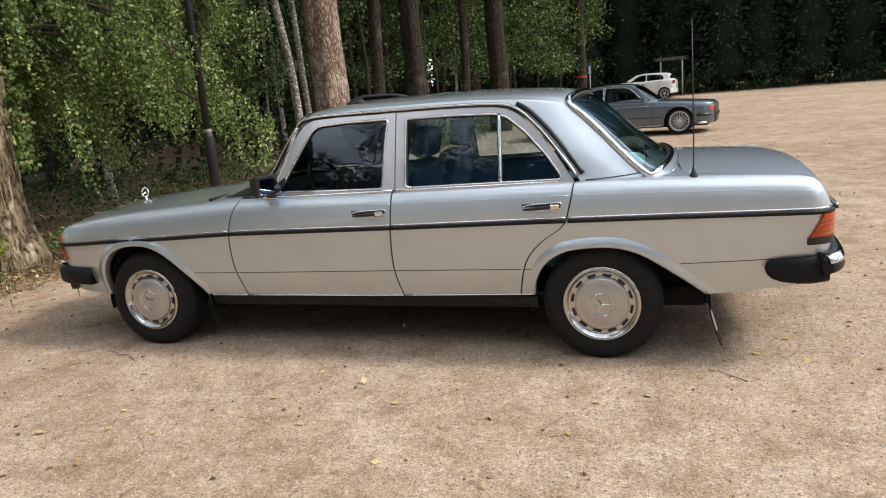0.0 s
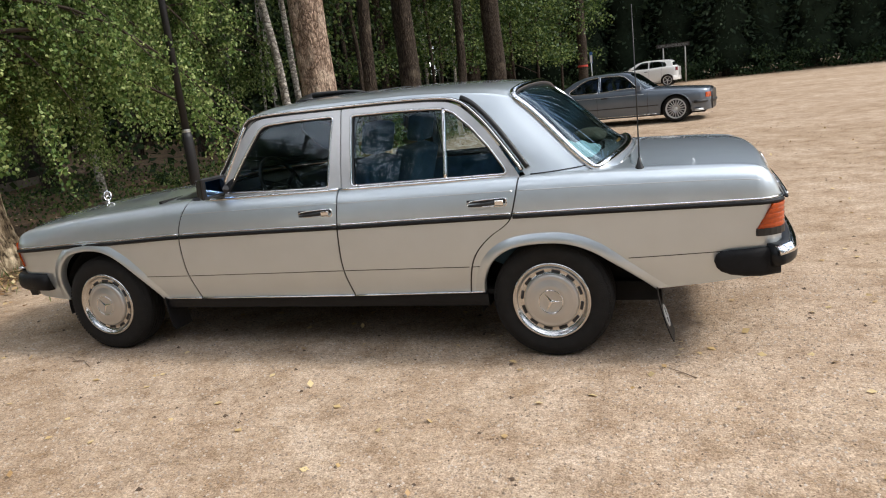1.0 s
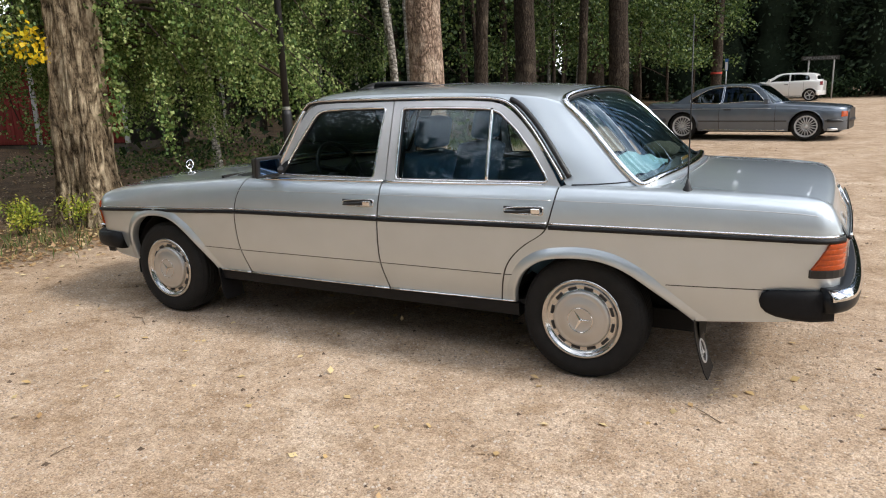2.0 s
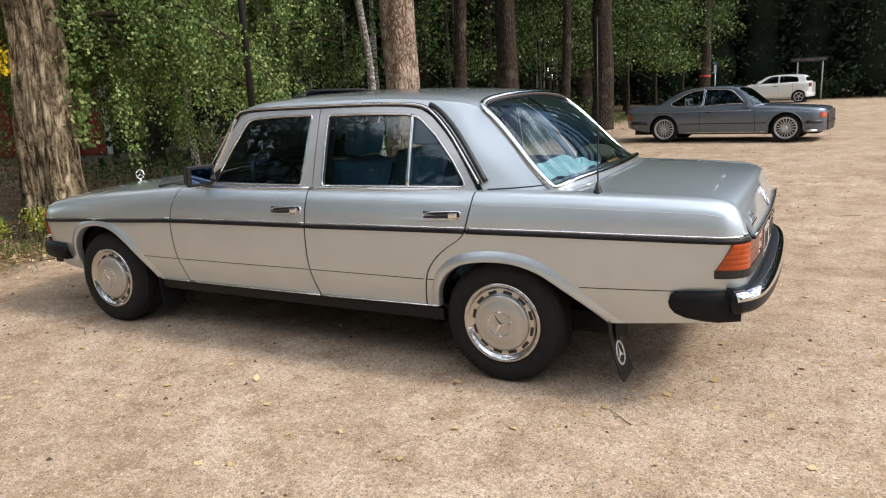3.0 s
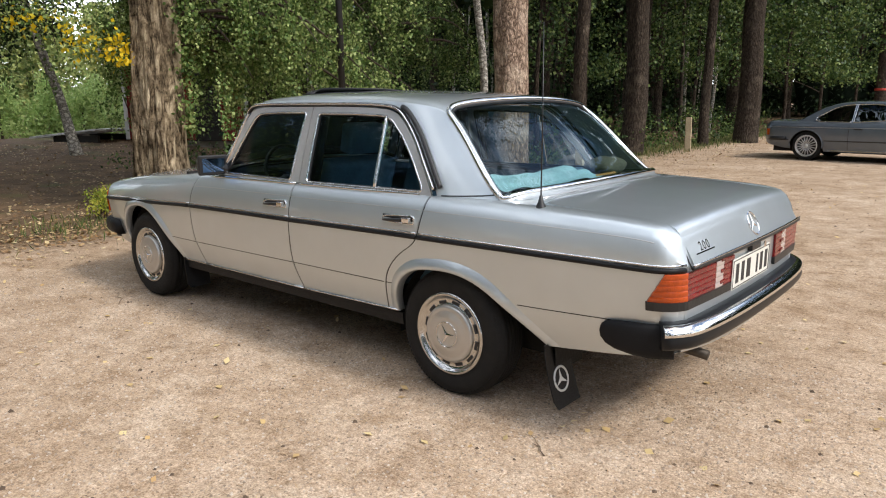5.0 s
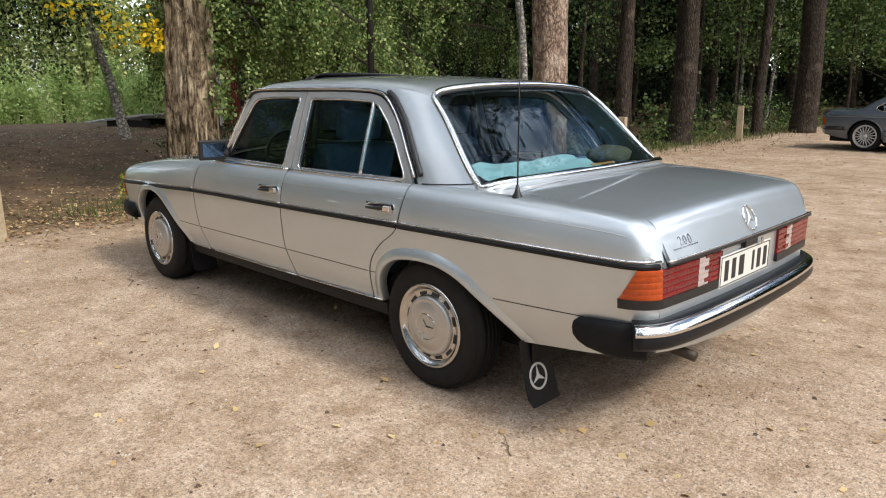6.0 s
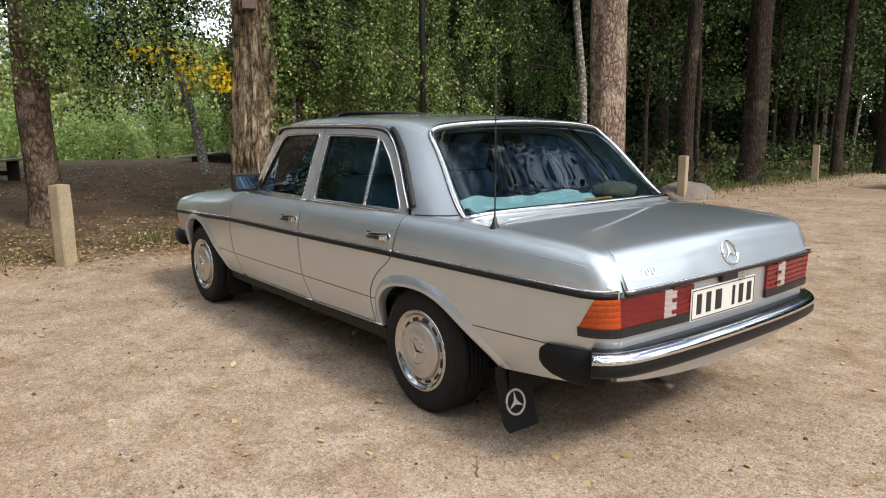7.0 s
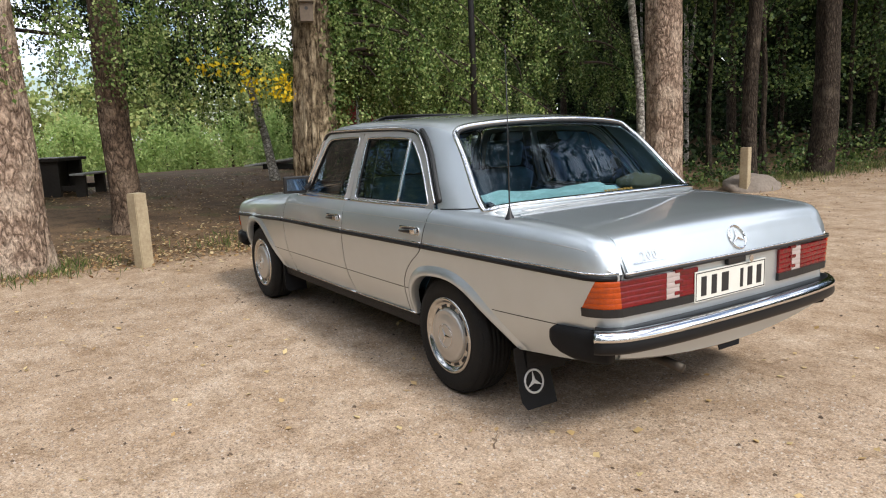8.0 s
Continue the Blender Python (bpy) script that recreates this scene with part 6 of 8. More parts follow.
def boughs(t, hubs, count, span, heights, reach, leaf, mat, seed, origin, low=0.7, spacing=0.17):
    """Arching boughs from one or more stems, with leafy twigs that hang from their outer parts."""
    rs_ = np.random.default_rng(seed)
    bm_, leaves_, stems_ = bmesh.new(), [], []
    for i in range(count):
        hx, hy = hubs[i % len(hubs)]
        a = radians(rs_.uniform(*span))
        L, z0 = rs_.uniform(*reach), rs_.uniform(*heights)
        rise, fall = rs_.uniform(0.1, 0.6), rs_.uniform(0.5, 1.5) * (0.5 + 0.3 * L)
        side_ = np.array([-math.sin(a), math.cos(a)])

        def at(q):
            bend = 0.25 * L * math.sin(q * 2.2 + i) * q
            return (hx + L * q * math.cos(a) + side_[0] * bend, hy + L * q * math.sin(a) + side_[1] * bend, max(z0 + rise * q - fall * q ** 2.2, low + 0.05))
        chain = [at(q) for q in np.linspace(0.06, 1, 10)]
        tube(bm_, [tuple(np.array(p) - np.array(origin)) for p in chain], [0.030 - 0.0026 * k for k in range(10)], 5)
        n = int(L * 0.75 / spacing)
        for q in np.linspace(0.28, 1.0, max(n, 4)):
            x, y, z = at(q)
            gx_, gy_ = rs_.normal(0, 0.16, 2)
            g_h = rs_.uniform(0.15, 0.95)
            for _ in range(7):
                h = min(g_h * rs_.uniform(0.6, 1.15), z - low + 0.05)
                if h < 0.1:
                    continue
                ox, oy = rs_.normal(0, 0.055, 2)
                stems_.append((x + gx_ + ox - origin[0], y + gy_ + oy - origin[1], z - origin[2] + rs_.uniform(-0.06, 0.10), h))
    st = np.array(stems_)
    pts_, chains_ = hanging(st[:, :3], st[:, 3], 0.0215, 0.030, 0.06)
    quads("crown", pts_, leaf, mat, t, down=0.7, aspect=0.80)
    for q in chains_[::4]:
        tube(bm_, [tuple(p) for p in q[:: max(1, len(q) // 4)]], 0.0026, 3, cap=False)
    tagged(part("branchwork", bm_, TWIG, t), kind="stuff")


# ---- the old birch before the car, with its curtain of hanging twigs ----
bx, by = -3.74, 1.36
birch = tree("old_birch_tree", bx, by, 0.250, 9.0, BIRCH_OLD, "old birch with furrowed bark, hanging green twigs and some yellow leaves", (0.012, -0.006), True, 112, 0.62, 0.72, 3, 0.20)
boughs(birch, [(bx, by)], 70, (36, 165), (2.0, 4.8), (1.0, 3.9), 0.046, LEAF_BIRCH, 21, (bx, by, 0.0), low=0.75)
# twigs beside the trunk, on the side away from the pole
side = np.array([(R.uniform(-4.9, -3.5), R.uniform(-0.6, 1.15)) for _ in range(70)])
low2 = np.maximum(2.05 + 0.6 * np.array([noise.noise(Vector((x * 1.1, y * 1.1, 5.0))) for x, y in side]) + 0.6 * np.clip(0.4 - side[:, 1], 0, 2), 1.85)
tops2 = np.stack([side[:, 0], side[:, 1], low2 + R.uniform(0.6, 1.8, len(side))], 1) - np.array([bx, by, 0])
pts2, chains2 = hanging(tops2, tops2[:, 2] - low2, 0.032, 0.045)
quads("crown", pts2, 0.045, LEAF_BIRCH, birch, down=0.8, aspect=0.78)
twig_part(birch, chains2, 3)
yc = clusters(np.array([(-3.78, 0.98, 1.92), (-3.80, 0.96, 2.02), (-3.86, 0.93, 2.12), (-4.1, 0.75, 2.14), (-4.25, 0.55, 2.25), (-4.4, 0.30, 2.35), (-4.6, 0.10, 2.30), (-4.3, 0.65, 2.05), (-3.95, 0.85, 1.98)]) - np.array([bx, by, 0]), 34, 0.075, 1.2)
quads("yellow_leaves", yc, 0.062, LEAF_YELLOW, birch, down=0.6, aspect=0.8)["label"] = "bright yellow autumn leaves"
# ivy-like shoots up the lit side of the stem
shoot = np.array([(bx + 0.42 * math.cos(a), by + 0.42 * math.sin(a), z) for a, z in zip(R.uniform(0.15, 1.5, 150), R.uniform(1.0, 3.3, 150))]) - np.array([bx, by, 0])
tagged(quads("shoot_leaves", clusters(shoot, 6, 0.06), 0.055, LEAF_BIRCH, birch, down=0.8), kind="stuff")
bm = bmesh.new()
for i, (tx, ty, tz, z0) in enumerate(((-2.6, 2.6, 4.2, 3.4), (-4.6, 3.6, 4.4, 3.6), (-3.0, 4.6, 4.8, 4.2), (-4.6, 0.2, 3.6, 3.1), (-2.3, 1.9, 4.4, 3.9), (-5.4, 2.4, 4.6, 4.0))):
    tube(bm, limb_points((0, 0, z0), (tx - bx, ty - by, tz), 0.35, 8, i), [0.07 - 0.007 * k for k in range(9)], 6)
tagged(part("branchwork", bm, TWIG, birch), kind="stuff")
c = np.stack([R.uniform(-2.6, 2.0, 80), R.uniform(-2.0, 3.4, 80), R.uniform(4.4, 9.5, 80)], 1)
quads("crown", clusters(c, 110, 0.42), 0.085, LEAF_BIRCH, birch, down=0.5)

# ---- single trees that can be told apart ----
pine = tree("pine_tree", -2.45, 7.14, 0.32, 15, LIT_PINE, "tall pine with reddish plated bark beside the gravel", (-0.012, 0.0), True, 80, 0.12, 0.55, 8, 0.05)
# crown out of view, leant over the gravel to darken the rear window's reflection
high_crown(pine, 21, (0.10, 0.02), NEEDLES_PINE, 215, 0.75, 66, 0.28, 7.0, 6.4, 4, 14)
t2 = tree("pine_tree", -5.70, -0.90, 0.220, 13, PINE_BARK, "brown-barked pine in brown leaf litter", (-0.022, 0.0), True, 64, 0.22, 0.55, 5, 0.06)
high_crown(t2, 13, (-0.022, 0), NEEDLES_PINE, 50, 0.5, 45, 0.22, 5.5, 3.0, 14)
t3 = tree("pine_tree", -2.98, -2.46, 0.285, 14, LIT_PINE, "stout pine with plated bark in dry grass beside a post", (-0.035, -0.01), True, 72, 0.30, 0.55, 17, 0.055)
high_crown(t3, 14, (-0.035, 0), NEEDLES_PINE, 50, 0.5, 45, 0.22, 6.5, 3.0, 24)
t4 = tree("forest_tree", -2.63, 9.87, 0.150, 12, DARK_BARK, "slim dark tree behind a wooden post", (0.006, 0.0), False, 20, 0.2, 0.5, 31)
t5 = tree("forest_tree", -3.00, 13.03, 0.265, 14, DARK_BARK, "dark pine trunk in green weeds by the gravel", (0.022, 0.01), True, 48, 0.2, 0.55, 35, 0.05)
t6 = tree("forest_tree", -2.67, 16.9, 0.14, 12, DARK_BARK, "slim trunk at the edge of the gravel", (0.01, 0), False, 16, 0.2, 0.5, 36)
t7 = tree("forest_tree", -2.05, 18.6, 0.31, 15, DARK_BARK, "thick trunk behind the grey coupe", (0.012, 0), False, 28, 0.15, 0.6, 37, 0.05)
t9 = tree("forest_tree", -4.55, 25.0, 0.33, 15, DARK_BARK, "thick trunk among leafy maples", (0, 0), False, 20, 0.15, 0.6, 38)
tr = tree("forest_tree", -0.80, 31.5, 0.24, 14, DARK_BARK, "trunk with a red painted band", (0, 0), False, 20, 0.15, 0.6, 39)
bm = bmesh.new()
lathe(bm, [(0.245, 1.42), (0.252, 1.43), (0.250, 1.50), (0.243, 1.51)], 20, "z")
part("painted_band", bm, RED_BAND, tr, "red painted band")
wb = tree("birch_tree", -3.24, 7.64, 0.085, 9, BIRCH_WHITE, "slim leaning white birch", (-0.115, 0.02), False, 16, 0.2, 0.4, 41)
# unseen crowns, the nearer ones widened over the gravel to darken reflections
for t, h, b0, sd, m_, n_, w_ in ((t4, 18, 5.2, 1, LEAF_MID, 90, 4.6), (t5, 21, 6.5, 2, NEEDLES_PINE, 110, 5.2), (t6, 17, 5.0, 3, LEAF_MID, 70, 4.2), (t7, 20, 6.5, 4, NEEDLES_PINE, 80, 4.8), (t9, 17, 5.5, 5, LEAF_MID, 50, 3.0), (tr, 16, 5.5, 6, LEAF_MID, 50, 3.0)):
    high_crown(t, h, (0, 0), m_, n_, 0.62, 66, 0.20 if m_ is LEAF_MID else 0.28, b0, w_, sd)
# hanging birch twigs beyond the pole, shaded by their darker leaf colour
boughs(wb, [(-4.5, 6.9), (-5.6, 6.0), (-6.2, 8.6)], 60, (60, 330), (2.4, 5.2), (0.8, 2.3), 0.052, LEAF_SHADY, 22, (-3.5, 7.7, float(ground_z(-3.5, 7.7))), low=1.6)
c = np.stack([R.uniform(-3.5, 1.5, 70), R.uniform(-2.5, 2.5, 70), R.uniform(4.0, 8.5, 70)], 1)
quads("crown", clusters(c, 90, 0.45), 0.10, LEAF_BIRCH, wb, down=0.5)

lb = tree("birch_tree", -11.75, 3.6, 0.115, 6.0, BIRCH_WHITE, "leaning birch with hanging yellow-green twigs", (-0.33, -0.10), False, 18, 0.35, 0.5, 43)
tops = np.stack([R.uniform(-2.6, 0.6, 60), R.uniform(-2.6, 0.15, 60), R.uniform(2.2, 4.2, 60)], 1)
lens = np.clip(tops[:, 2] - np.maximum(1.35, 1.5 + 0.9 * np.array([noise.noise(Vector((x, y, 3.3))) for x, y, z in tops])), 0.4, 3)
pts, chains = hanging(tops, lens, 0.06, 0.07)
quads("crown", pts, 0.085, LEAF_BIRCH, lb, down=0.8, aspect=0.8)
twig_part(lb, chains, 2, 0.004)

# foliage hanging into view over the litter, from the dark pines' neighbours
ov = tree("leafy_tree", -9.6, -4.2, 0.22, 11, DARK_BARK, "broad-leaved tree with low dark boughs", (0.03, 0.05), False, 20, 0.3, 0.5, 47)
hub = np.column_stack([R.uniform(-1.5, 6.4, 46), R.uniform(-1.5, 8.0, 46), R.uniform(3.2, 6.0, 46)])
hub[:, 2] = np.where((hub[:, 0] < 4.2) & (hub[:, 1] < 5.2), hub[:, 2] - 0.6, hub[:, 2])
c = clusters(hub, 7, 0.42, 0.8)
c[:, 2] = np.maximum(c[:, 2], np.where((c[:, 0] < 4.2) & (c[:, 1] < 5.2), 2.35, 3.0) + 0.5 * np.array([noise.noise(Vector((x * 0.6, y * 0.6, 1.0))) for x, y, z in c]))
# the shade-toned birch leaf goes on these boughs
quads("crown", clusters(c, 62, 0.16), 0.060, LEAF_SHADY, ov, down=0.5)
# a mass of leaves on the boughs over the crest, their shade put into the dark colour
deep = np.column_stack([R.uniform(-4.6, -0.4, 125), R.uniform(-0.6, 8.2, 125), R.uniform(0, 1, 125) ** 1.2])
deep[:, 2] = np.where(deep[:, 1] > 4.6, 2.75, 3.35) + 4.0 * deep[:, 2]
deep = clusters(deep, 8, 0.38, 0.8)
quads("crown", clusters(deep, 52, 0.17), 0.085, LEAF_DEEP_SHADE, ov, down=0.4)
edge_t = np.column_stack([np.concatenate([R.uniform(5.9, 7.6, 46), R.uniform(3.0, 4.6, 34)]), np.concatenate([R.uniform(0.3, 2.5, 46), R.uniform(2.4, 4.4, 34)]), R.uniform(2.3, 3.1, 80)])
edge_l = np.clip(edge_t[:, 2] - (1.75 + 0.55 * np.array([noise.noise(Vector((x * 1.7, y * 1.7, 8.0))) for x, y, z in edge_t])), 0.2, 1.3)
pts, chains = hanging(edge_t, edge_l, 0.03, 0.05)
quads("crown", pts, 0.052, LEAF_BIRCH, ov, down=0.7, aspect=0.8)
twig_part(ov, chains, 3)
# a bunch of hanging twigs before the brown pine, sunlit by the lighter leaf colour
tuft = np.column_stack([R.uniform(4.1, 5.1, 85), R.uniform(2.5, 3.9, 85), R.uniform(2.5, 4.4, 85)])
tuft_low = 1.95 + 0.6 * np.array([noise.noise(Vector((x * 1.9, y * 1.9, 4.0))) for x, y, z in tuft])
pts, chains = hanging(tuft, np.clip(tuft[:, 2] - tuft_low, 0.2, 1.5), 0.03, 0.045)
quads("crown", pts, 0.050, LEAF_BIRCH, ov, down=0.7, aspect=0.8)
twig_part(ov, chains, 4)
bm = bmesh.new()
for i in range(14):
    tube(bm, limb_points((0.1, 0.2, 3.2 + 0.2 * i), tuple(c[i * 9] if i % 2 else deep[i * 60]), 0.3, 8, 60 + i), [0.06 - 0.006 * k for k in range(9)], 5)
tagged(part("branchwork", bm, TWIG, ov), kind="stuff")

# leafy maples along the edge of the gravel
for i, (x, y, hh, w, nn) in enumerate(((-4.6, 11.3, 5.0, 1.2, 16), (-5.2, 14.2, 6.5, 1.7, 32), (-4.9, 17.8, 7.0, 1.9, 48), (-4.9, 21.8, 7.5, 2.2, 90), (-3.0, 25.8, 7.5, 2.3, 90), (-2.6, 29.5, 7.5, 2.2, 80), (-2.2, 34.0, 8.0, 2.4, 80), (-6.5, 27.0, 8.0, 2.4, 70))):
    t = tree("maple_tree", x, y, 0.07, hh, DARK_BARK, "young maple with many green leaves at the wood's edge", (0.01, 0), False, 10, 0.2, 0.4, 70 + i, group="young maples")
    rs = np.random.default_rng(100 + i)
    a, q = rs.uniform(0, 2 * math.pi, nn), rs.uniform(0, 1, nn)
    rad = w * np.sqrt(rs.uniform(0.1, 1, nn))
    zc = 1.9 + (hh - 1.9) * q
    c = np.stack([rad * np.cos(a), rad * np.sin(a), zc], 1)
    bm = bmesh.new()
    for k in range(0, nn, 4):
        tube(bm, limb_points((0, 0, max(0.4, zc[k] - 0.7)), tuple(c[k]), 0.1, 5, k), [0.018 - 0.003 * j for j in range(6)], 4)
    tagged(part("branchwork", bm, TWIG, t), kind="stuff")
    quads("crown", clusters(c, 105, 0.30), 0.066 + 0.0018 * y, LEAF_MID, t, down=0.5, aspect=0.85)

# ---- the wood behind: stems and a canopy ----
rs = np.random.default_rng(77)
taken = [(-3.8, 1.4), (-2.45, 7.1), (-3.24, 7.64), (-11.7, 3.6)]
stems = []
while len(stems) < 120:
    x, y = rs.uniform(-34, -3.9), rs.uniform(5.5, 60)
    if x < -9 and y < 12 - 0.3 * (x + 9):
        continue
    if any(math.hypot(x - a, y - b) < 1.5 for a, b in taken):
        continue
    taken.append((x, y))
    stems.append((x, y))
for i, (x, y) in enumerate(stems):
    slim = rs.uniform() < 0.45
    t = tree("birch_tree" if slim and i % 3 else "forest_tree", x, y, rs.uniform(0.045, 0.08) if slim else rs.uniform(0.11, 0.22), rs.uniform(15, 21), BIRCH_WHITE if slim and i % 3 else DARK_BARK,
             "slim pale stem in the dark wood" if slim and i % 3 else "dark stem standing in the shady wood", (rs.normal(0, 0.035), rs.normal(0, 0.03)), False, 9, 0.2, 0.5, 200 + i, group="trees of the wood")
# canopy and low growth take the near-black leaf, so the wood looks shaded
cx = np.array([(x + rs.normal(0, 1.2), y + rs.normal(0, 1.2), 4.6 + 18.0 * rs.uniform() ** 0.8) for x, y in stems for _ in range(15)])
canopy = quads("wood_canopy", clusters(cx, 40, 0.95, 0.6), 0.56, LEAF_DEEP_SHADE, None, down=0.3)
tagged(canopy, "dense green canopy of the wood, darkened in colour for shade", "foliage", kind="stuff")
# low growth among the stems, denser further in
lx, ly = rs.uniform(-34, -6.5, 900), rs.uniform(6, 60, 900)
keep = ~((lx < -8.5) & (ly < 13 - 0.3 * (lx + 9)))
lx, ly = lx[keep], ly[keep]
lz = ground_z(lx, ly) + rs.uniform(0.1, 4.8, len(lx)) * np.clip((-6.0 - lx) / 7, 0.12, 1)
under = quads("undergrowth", clusters(np.stack([lx, ly, lz], 1), 45, 0.55, 0.6), 0.18, LEAF_DEEP_SHADE, None, down=0.3)
tagged(under, "shady undergrowth of shrubs between the stems", "undergrowth", kind="stuff")

# spruces that close the far side of the car park, and trees all round the place
def spruce_points(x, y, h, w, n, rs_):
    u = rs_.uniform(0, 1, n) ** 0.8
    a = rs_.uniform(0, 2 * math.pi, n)
    rad = w * (1 - u) * rs_.uniform(0.25, 1.0, n) + 0.1
    z = 0.5 + (h - 0.5) * u - 0.25 * rad
    P = np.stack([x + rad * np.cos(a), y + rad * np.sin(a), z + float(ground_z(x, y))], 1)
    D = np.stack([np.cos(a), np.sin(a), -0.45 + 0 * a], 1)
    return P, D


def spruce(x, y, h, w, n, seed, label="dark spruce at the far edge of the gravel"):
    rs_ = np.random.default_rng(seed)
    t = thing("spruce_tree", 0, 0, 0, label, "tree", "far spruces")
    bm = trunk_mesh(h, 0.16 + 0.01 * h, (0, 0), 0.1, 8, False, 0.2, 0.05, seed)
    bmesh.ops.transform(bm, matrix=pose(x, y, float(ground_z(x, y))), verts=bm.verts[:])
    part("trunk", bm, DARK_BARK, t, smooth=True)
    # a solid dark core stands for the shade deep in the crown
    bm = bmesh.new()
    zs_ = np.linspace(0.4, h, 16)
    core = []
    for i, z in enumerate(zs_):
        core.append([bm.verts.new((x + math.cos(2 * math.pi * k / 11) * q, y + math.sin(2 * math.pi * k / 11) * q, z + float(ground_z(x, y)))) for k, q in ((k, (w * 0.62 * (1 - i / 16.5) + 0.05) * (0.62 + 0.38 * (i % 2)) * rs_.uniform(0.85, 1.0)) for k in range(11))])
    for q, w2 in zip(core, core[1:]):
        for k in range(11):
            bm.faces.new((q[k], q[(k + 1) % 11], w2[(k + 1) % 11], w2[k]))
    tagged(part("shade_core", bm, SHADE_NEEDLES, t, smooth=True), kind="stuff")
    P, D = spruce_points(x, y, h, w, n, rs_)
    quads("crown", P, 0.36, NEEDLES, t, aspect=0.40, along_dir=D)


k = 0
for row, (y0, n_, h0) in enumerate(((41.2, 22, 15), (45, 24, 18), (50, 24, 21))):
    for i in range(n_):
        x = -6 + (52 / n_) * i + rs.normal(0, 0.5)
        spruce(x, y0 + rs.normal(0, 0.7) + 0.02 * (x - 10) - (0.16 * max(0, x - 14) if row == 0 else 0), h0 + rs.normal(0, 1.2) + 7 * float(np.clip((5 - x) / 4, 0, 1)), 2.5 + rs.normal(0, 0.2), 3200 if row == 0 else 550, 300 + k)
        k += 1
for i in range(11, 52):
    q = i / 51
    spruce(-40 + 33 * q + rs.normal(0, 0.8), 10 + 50 * q + rs.normal(0, 1.2), 13 + rs.normal(0, 1.5), 2.9, 1100, 600 + i, "dark spruce deep in the wood")
for i in range(26):
    a = radians(-100 + i * 7.4)
    d = 33 + rs.normal(0, 3)
    x, y = 6 + d * math.cos(a), -1 + d * math.sin(a)
    if y > 13:
        continue
    h = rs.uniform(8, 13)
    t = tree("forest_tree", x, y, 0.2, h, DARK_BARK, "tall tree standing round the car park", (0, 0), False, 8, 0.2, 0.4, 400 + i, group="trees round the car park")
    high_crown(t, h, (0, 0), LEAF_DEEP_SHADE if i % 3 else LEAF_MID, 46, 0.8, 60, 0.36, 1.0 if i % 2 else 3.0, 2.9, 400 + i, 5)
for i in range(18):
    x, y = -24 + i * 2.9 + rs.normal(0, 0.7), -21 - abs(i - 8) * 0.25 + rs.normal(0, 2.2)
    h = rs.uniform(13, 20)
    t = tree("forest_tree", x, y, 0.18, h, DARK_BARK, "tall tree standing round the car park", (0, 0), False, 8, 0.2, 0.4, 450 + i, group="trees round the car park")
    high_crown(t, h, (0, 0), LEAF_DEEP_SHADE if i % 3 else LEAF_MID, 58, 0.66, 72, 0.27, 1.0 if i % 2 else 3.0, 3.1, 450 + i, 5)

for i in range(16):
    x, y = -26 + 1.15 * i + rs.normal(0, 0.8), -12.5 - 0.28 * i + rs.normal(0, 1.6)
    h = rs.uniform(10, 16)
    t = tree("forest_tree", x, y, 0.16, h, DARK_BARK, "leafy tree beside the car park", (0, 0), False, 8, 0.2, 0.4, 470 + i, group="trees round the car park")
    high_crown(t, h, (0, 0), LEAF_DEEP_SHADE if i % 2 else LEAF_MID, 40, 0.52, 80, 0.22, 1.2, 2.4, 470 + i, 5)

# willows in the hollow beyond the crest, sunlit by their leaf colour, their tops a little above the eye
for i in range(74):
    x, y = (rs.uniform(-60, -29), rs.uniform(-24, 22)) if i < 44 else (rs.uniform(-33, -28.5), -13 + 0.95 * (i - 44) + rs.normal(0, 0.4))
    zb = float(ground_z(x, y))
    h = max(2.2, rs.uniform(0.9, 2.6) + 0.035 * (-29 - x) - zb)
    t = thing("willow_bush", x, y, zb, "sunlit light green willow in the hollow", "bush", "willows in the hollow")
    part("stem", trunk_mesh(h * 0.8, 0.07, (0.02, 0.01), 0.3, 6, False, 0.2, 0.05, i), DARK_BARK, t)
    n_ = 46
    u, a = rs.uniform(0, 1, n_) ** 0.8, rs.uniform(0, 2 * math.pi, n_)
    rad = rs.uniform(1.1, 1.8) * np.sqrt(rs.uniform(0, 1, n_)) * (1 - 0.85 * u)
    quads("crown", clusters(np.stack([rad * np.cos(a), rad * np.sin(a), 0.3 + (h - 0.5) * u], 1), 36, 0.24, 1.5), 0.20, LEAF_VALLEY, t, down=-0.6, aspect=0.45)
for i in range(44):
    x, y = -92 - 7 * (i % 3) + rs.normal(0, 2.0), -62 + i * 2.9 + rs.normal(0, 1.0)
    h = 14.0 + rs.normal(0, 1.8)
    t = tree("forest_tree", x, y, 0.2, h, DARK_BARK, "tall green tree beyond the hollow, sunlight put into its pale colour", (0, 0), False, 6, 0.2, 0.4, 500 + i, group="trees beyond the hollow")
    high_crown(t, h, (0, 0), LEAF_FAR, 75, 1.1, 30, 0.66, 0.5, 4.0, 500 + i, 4)


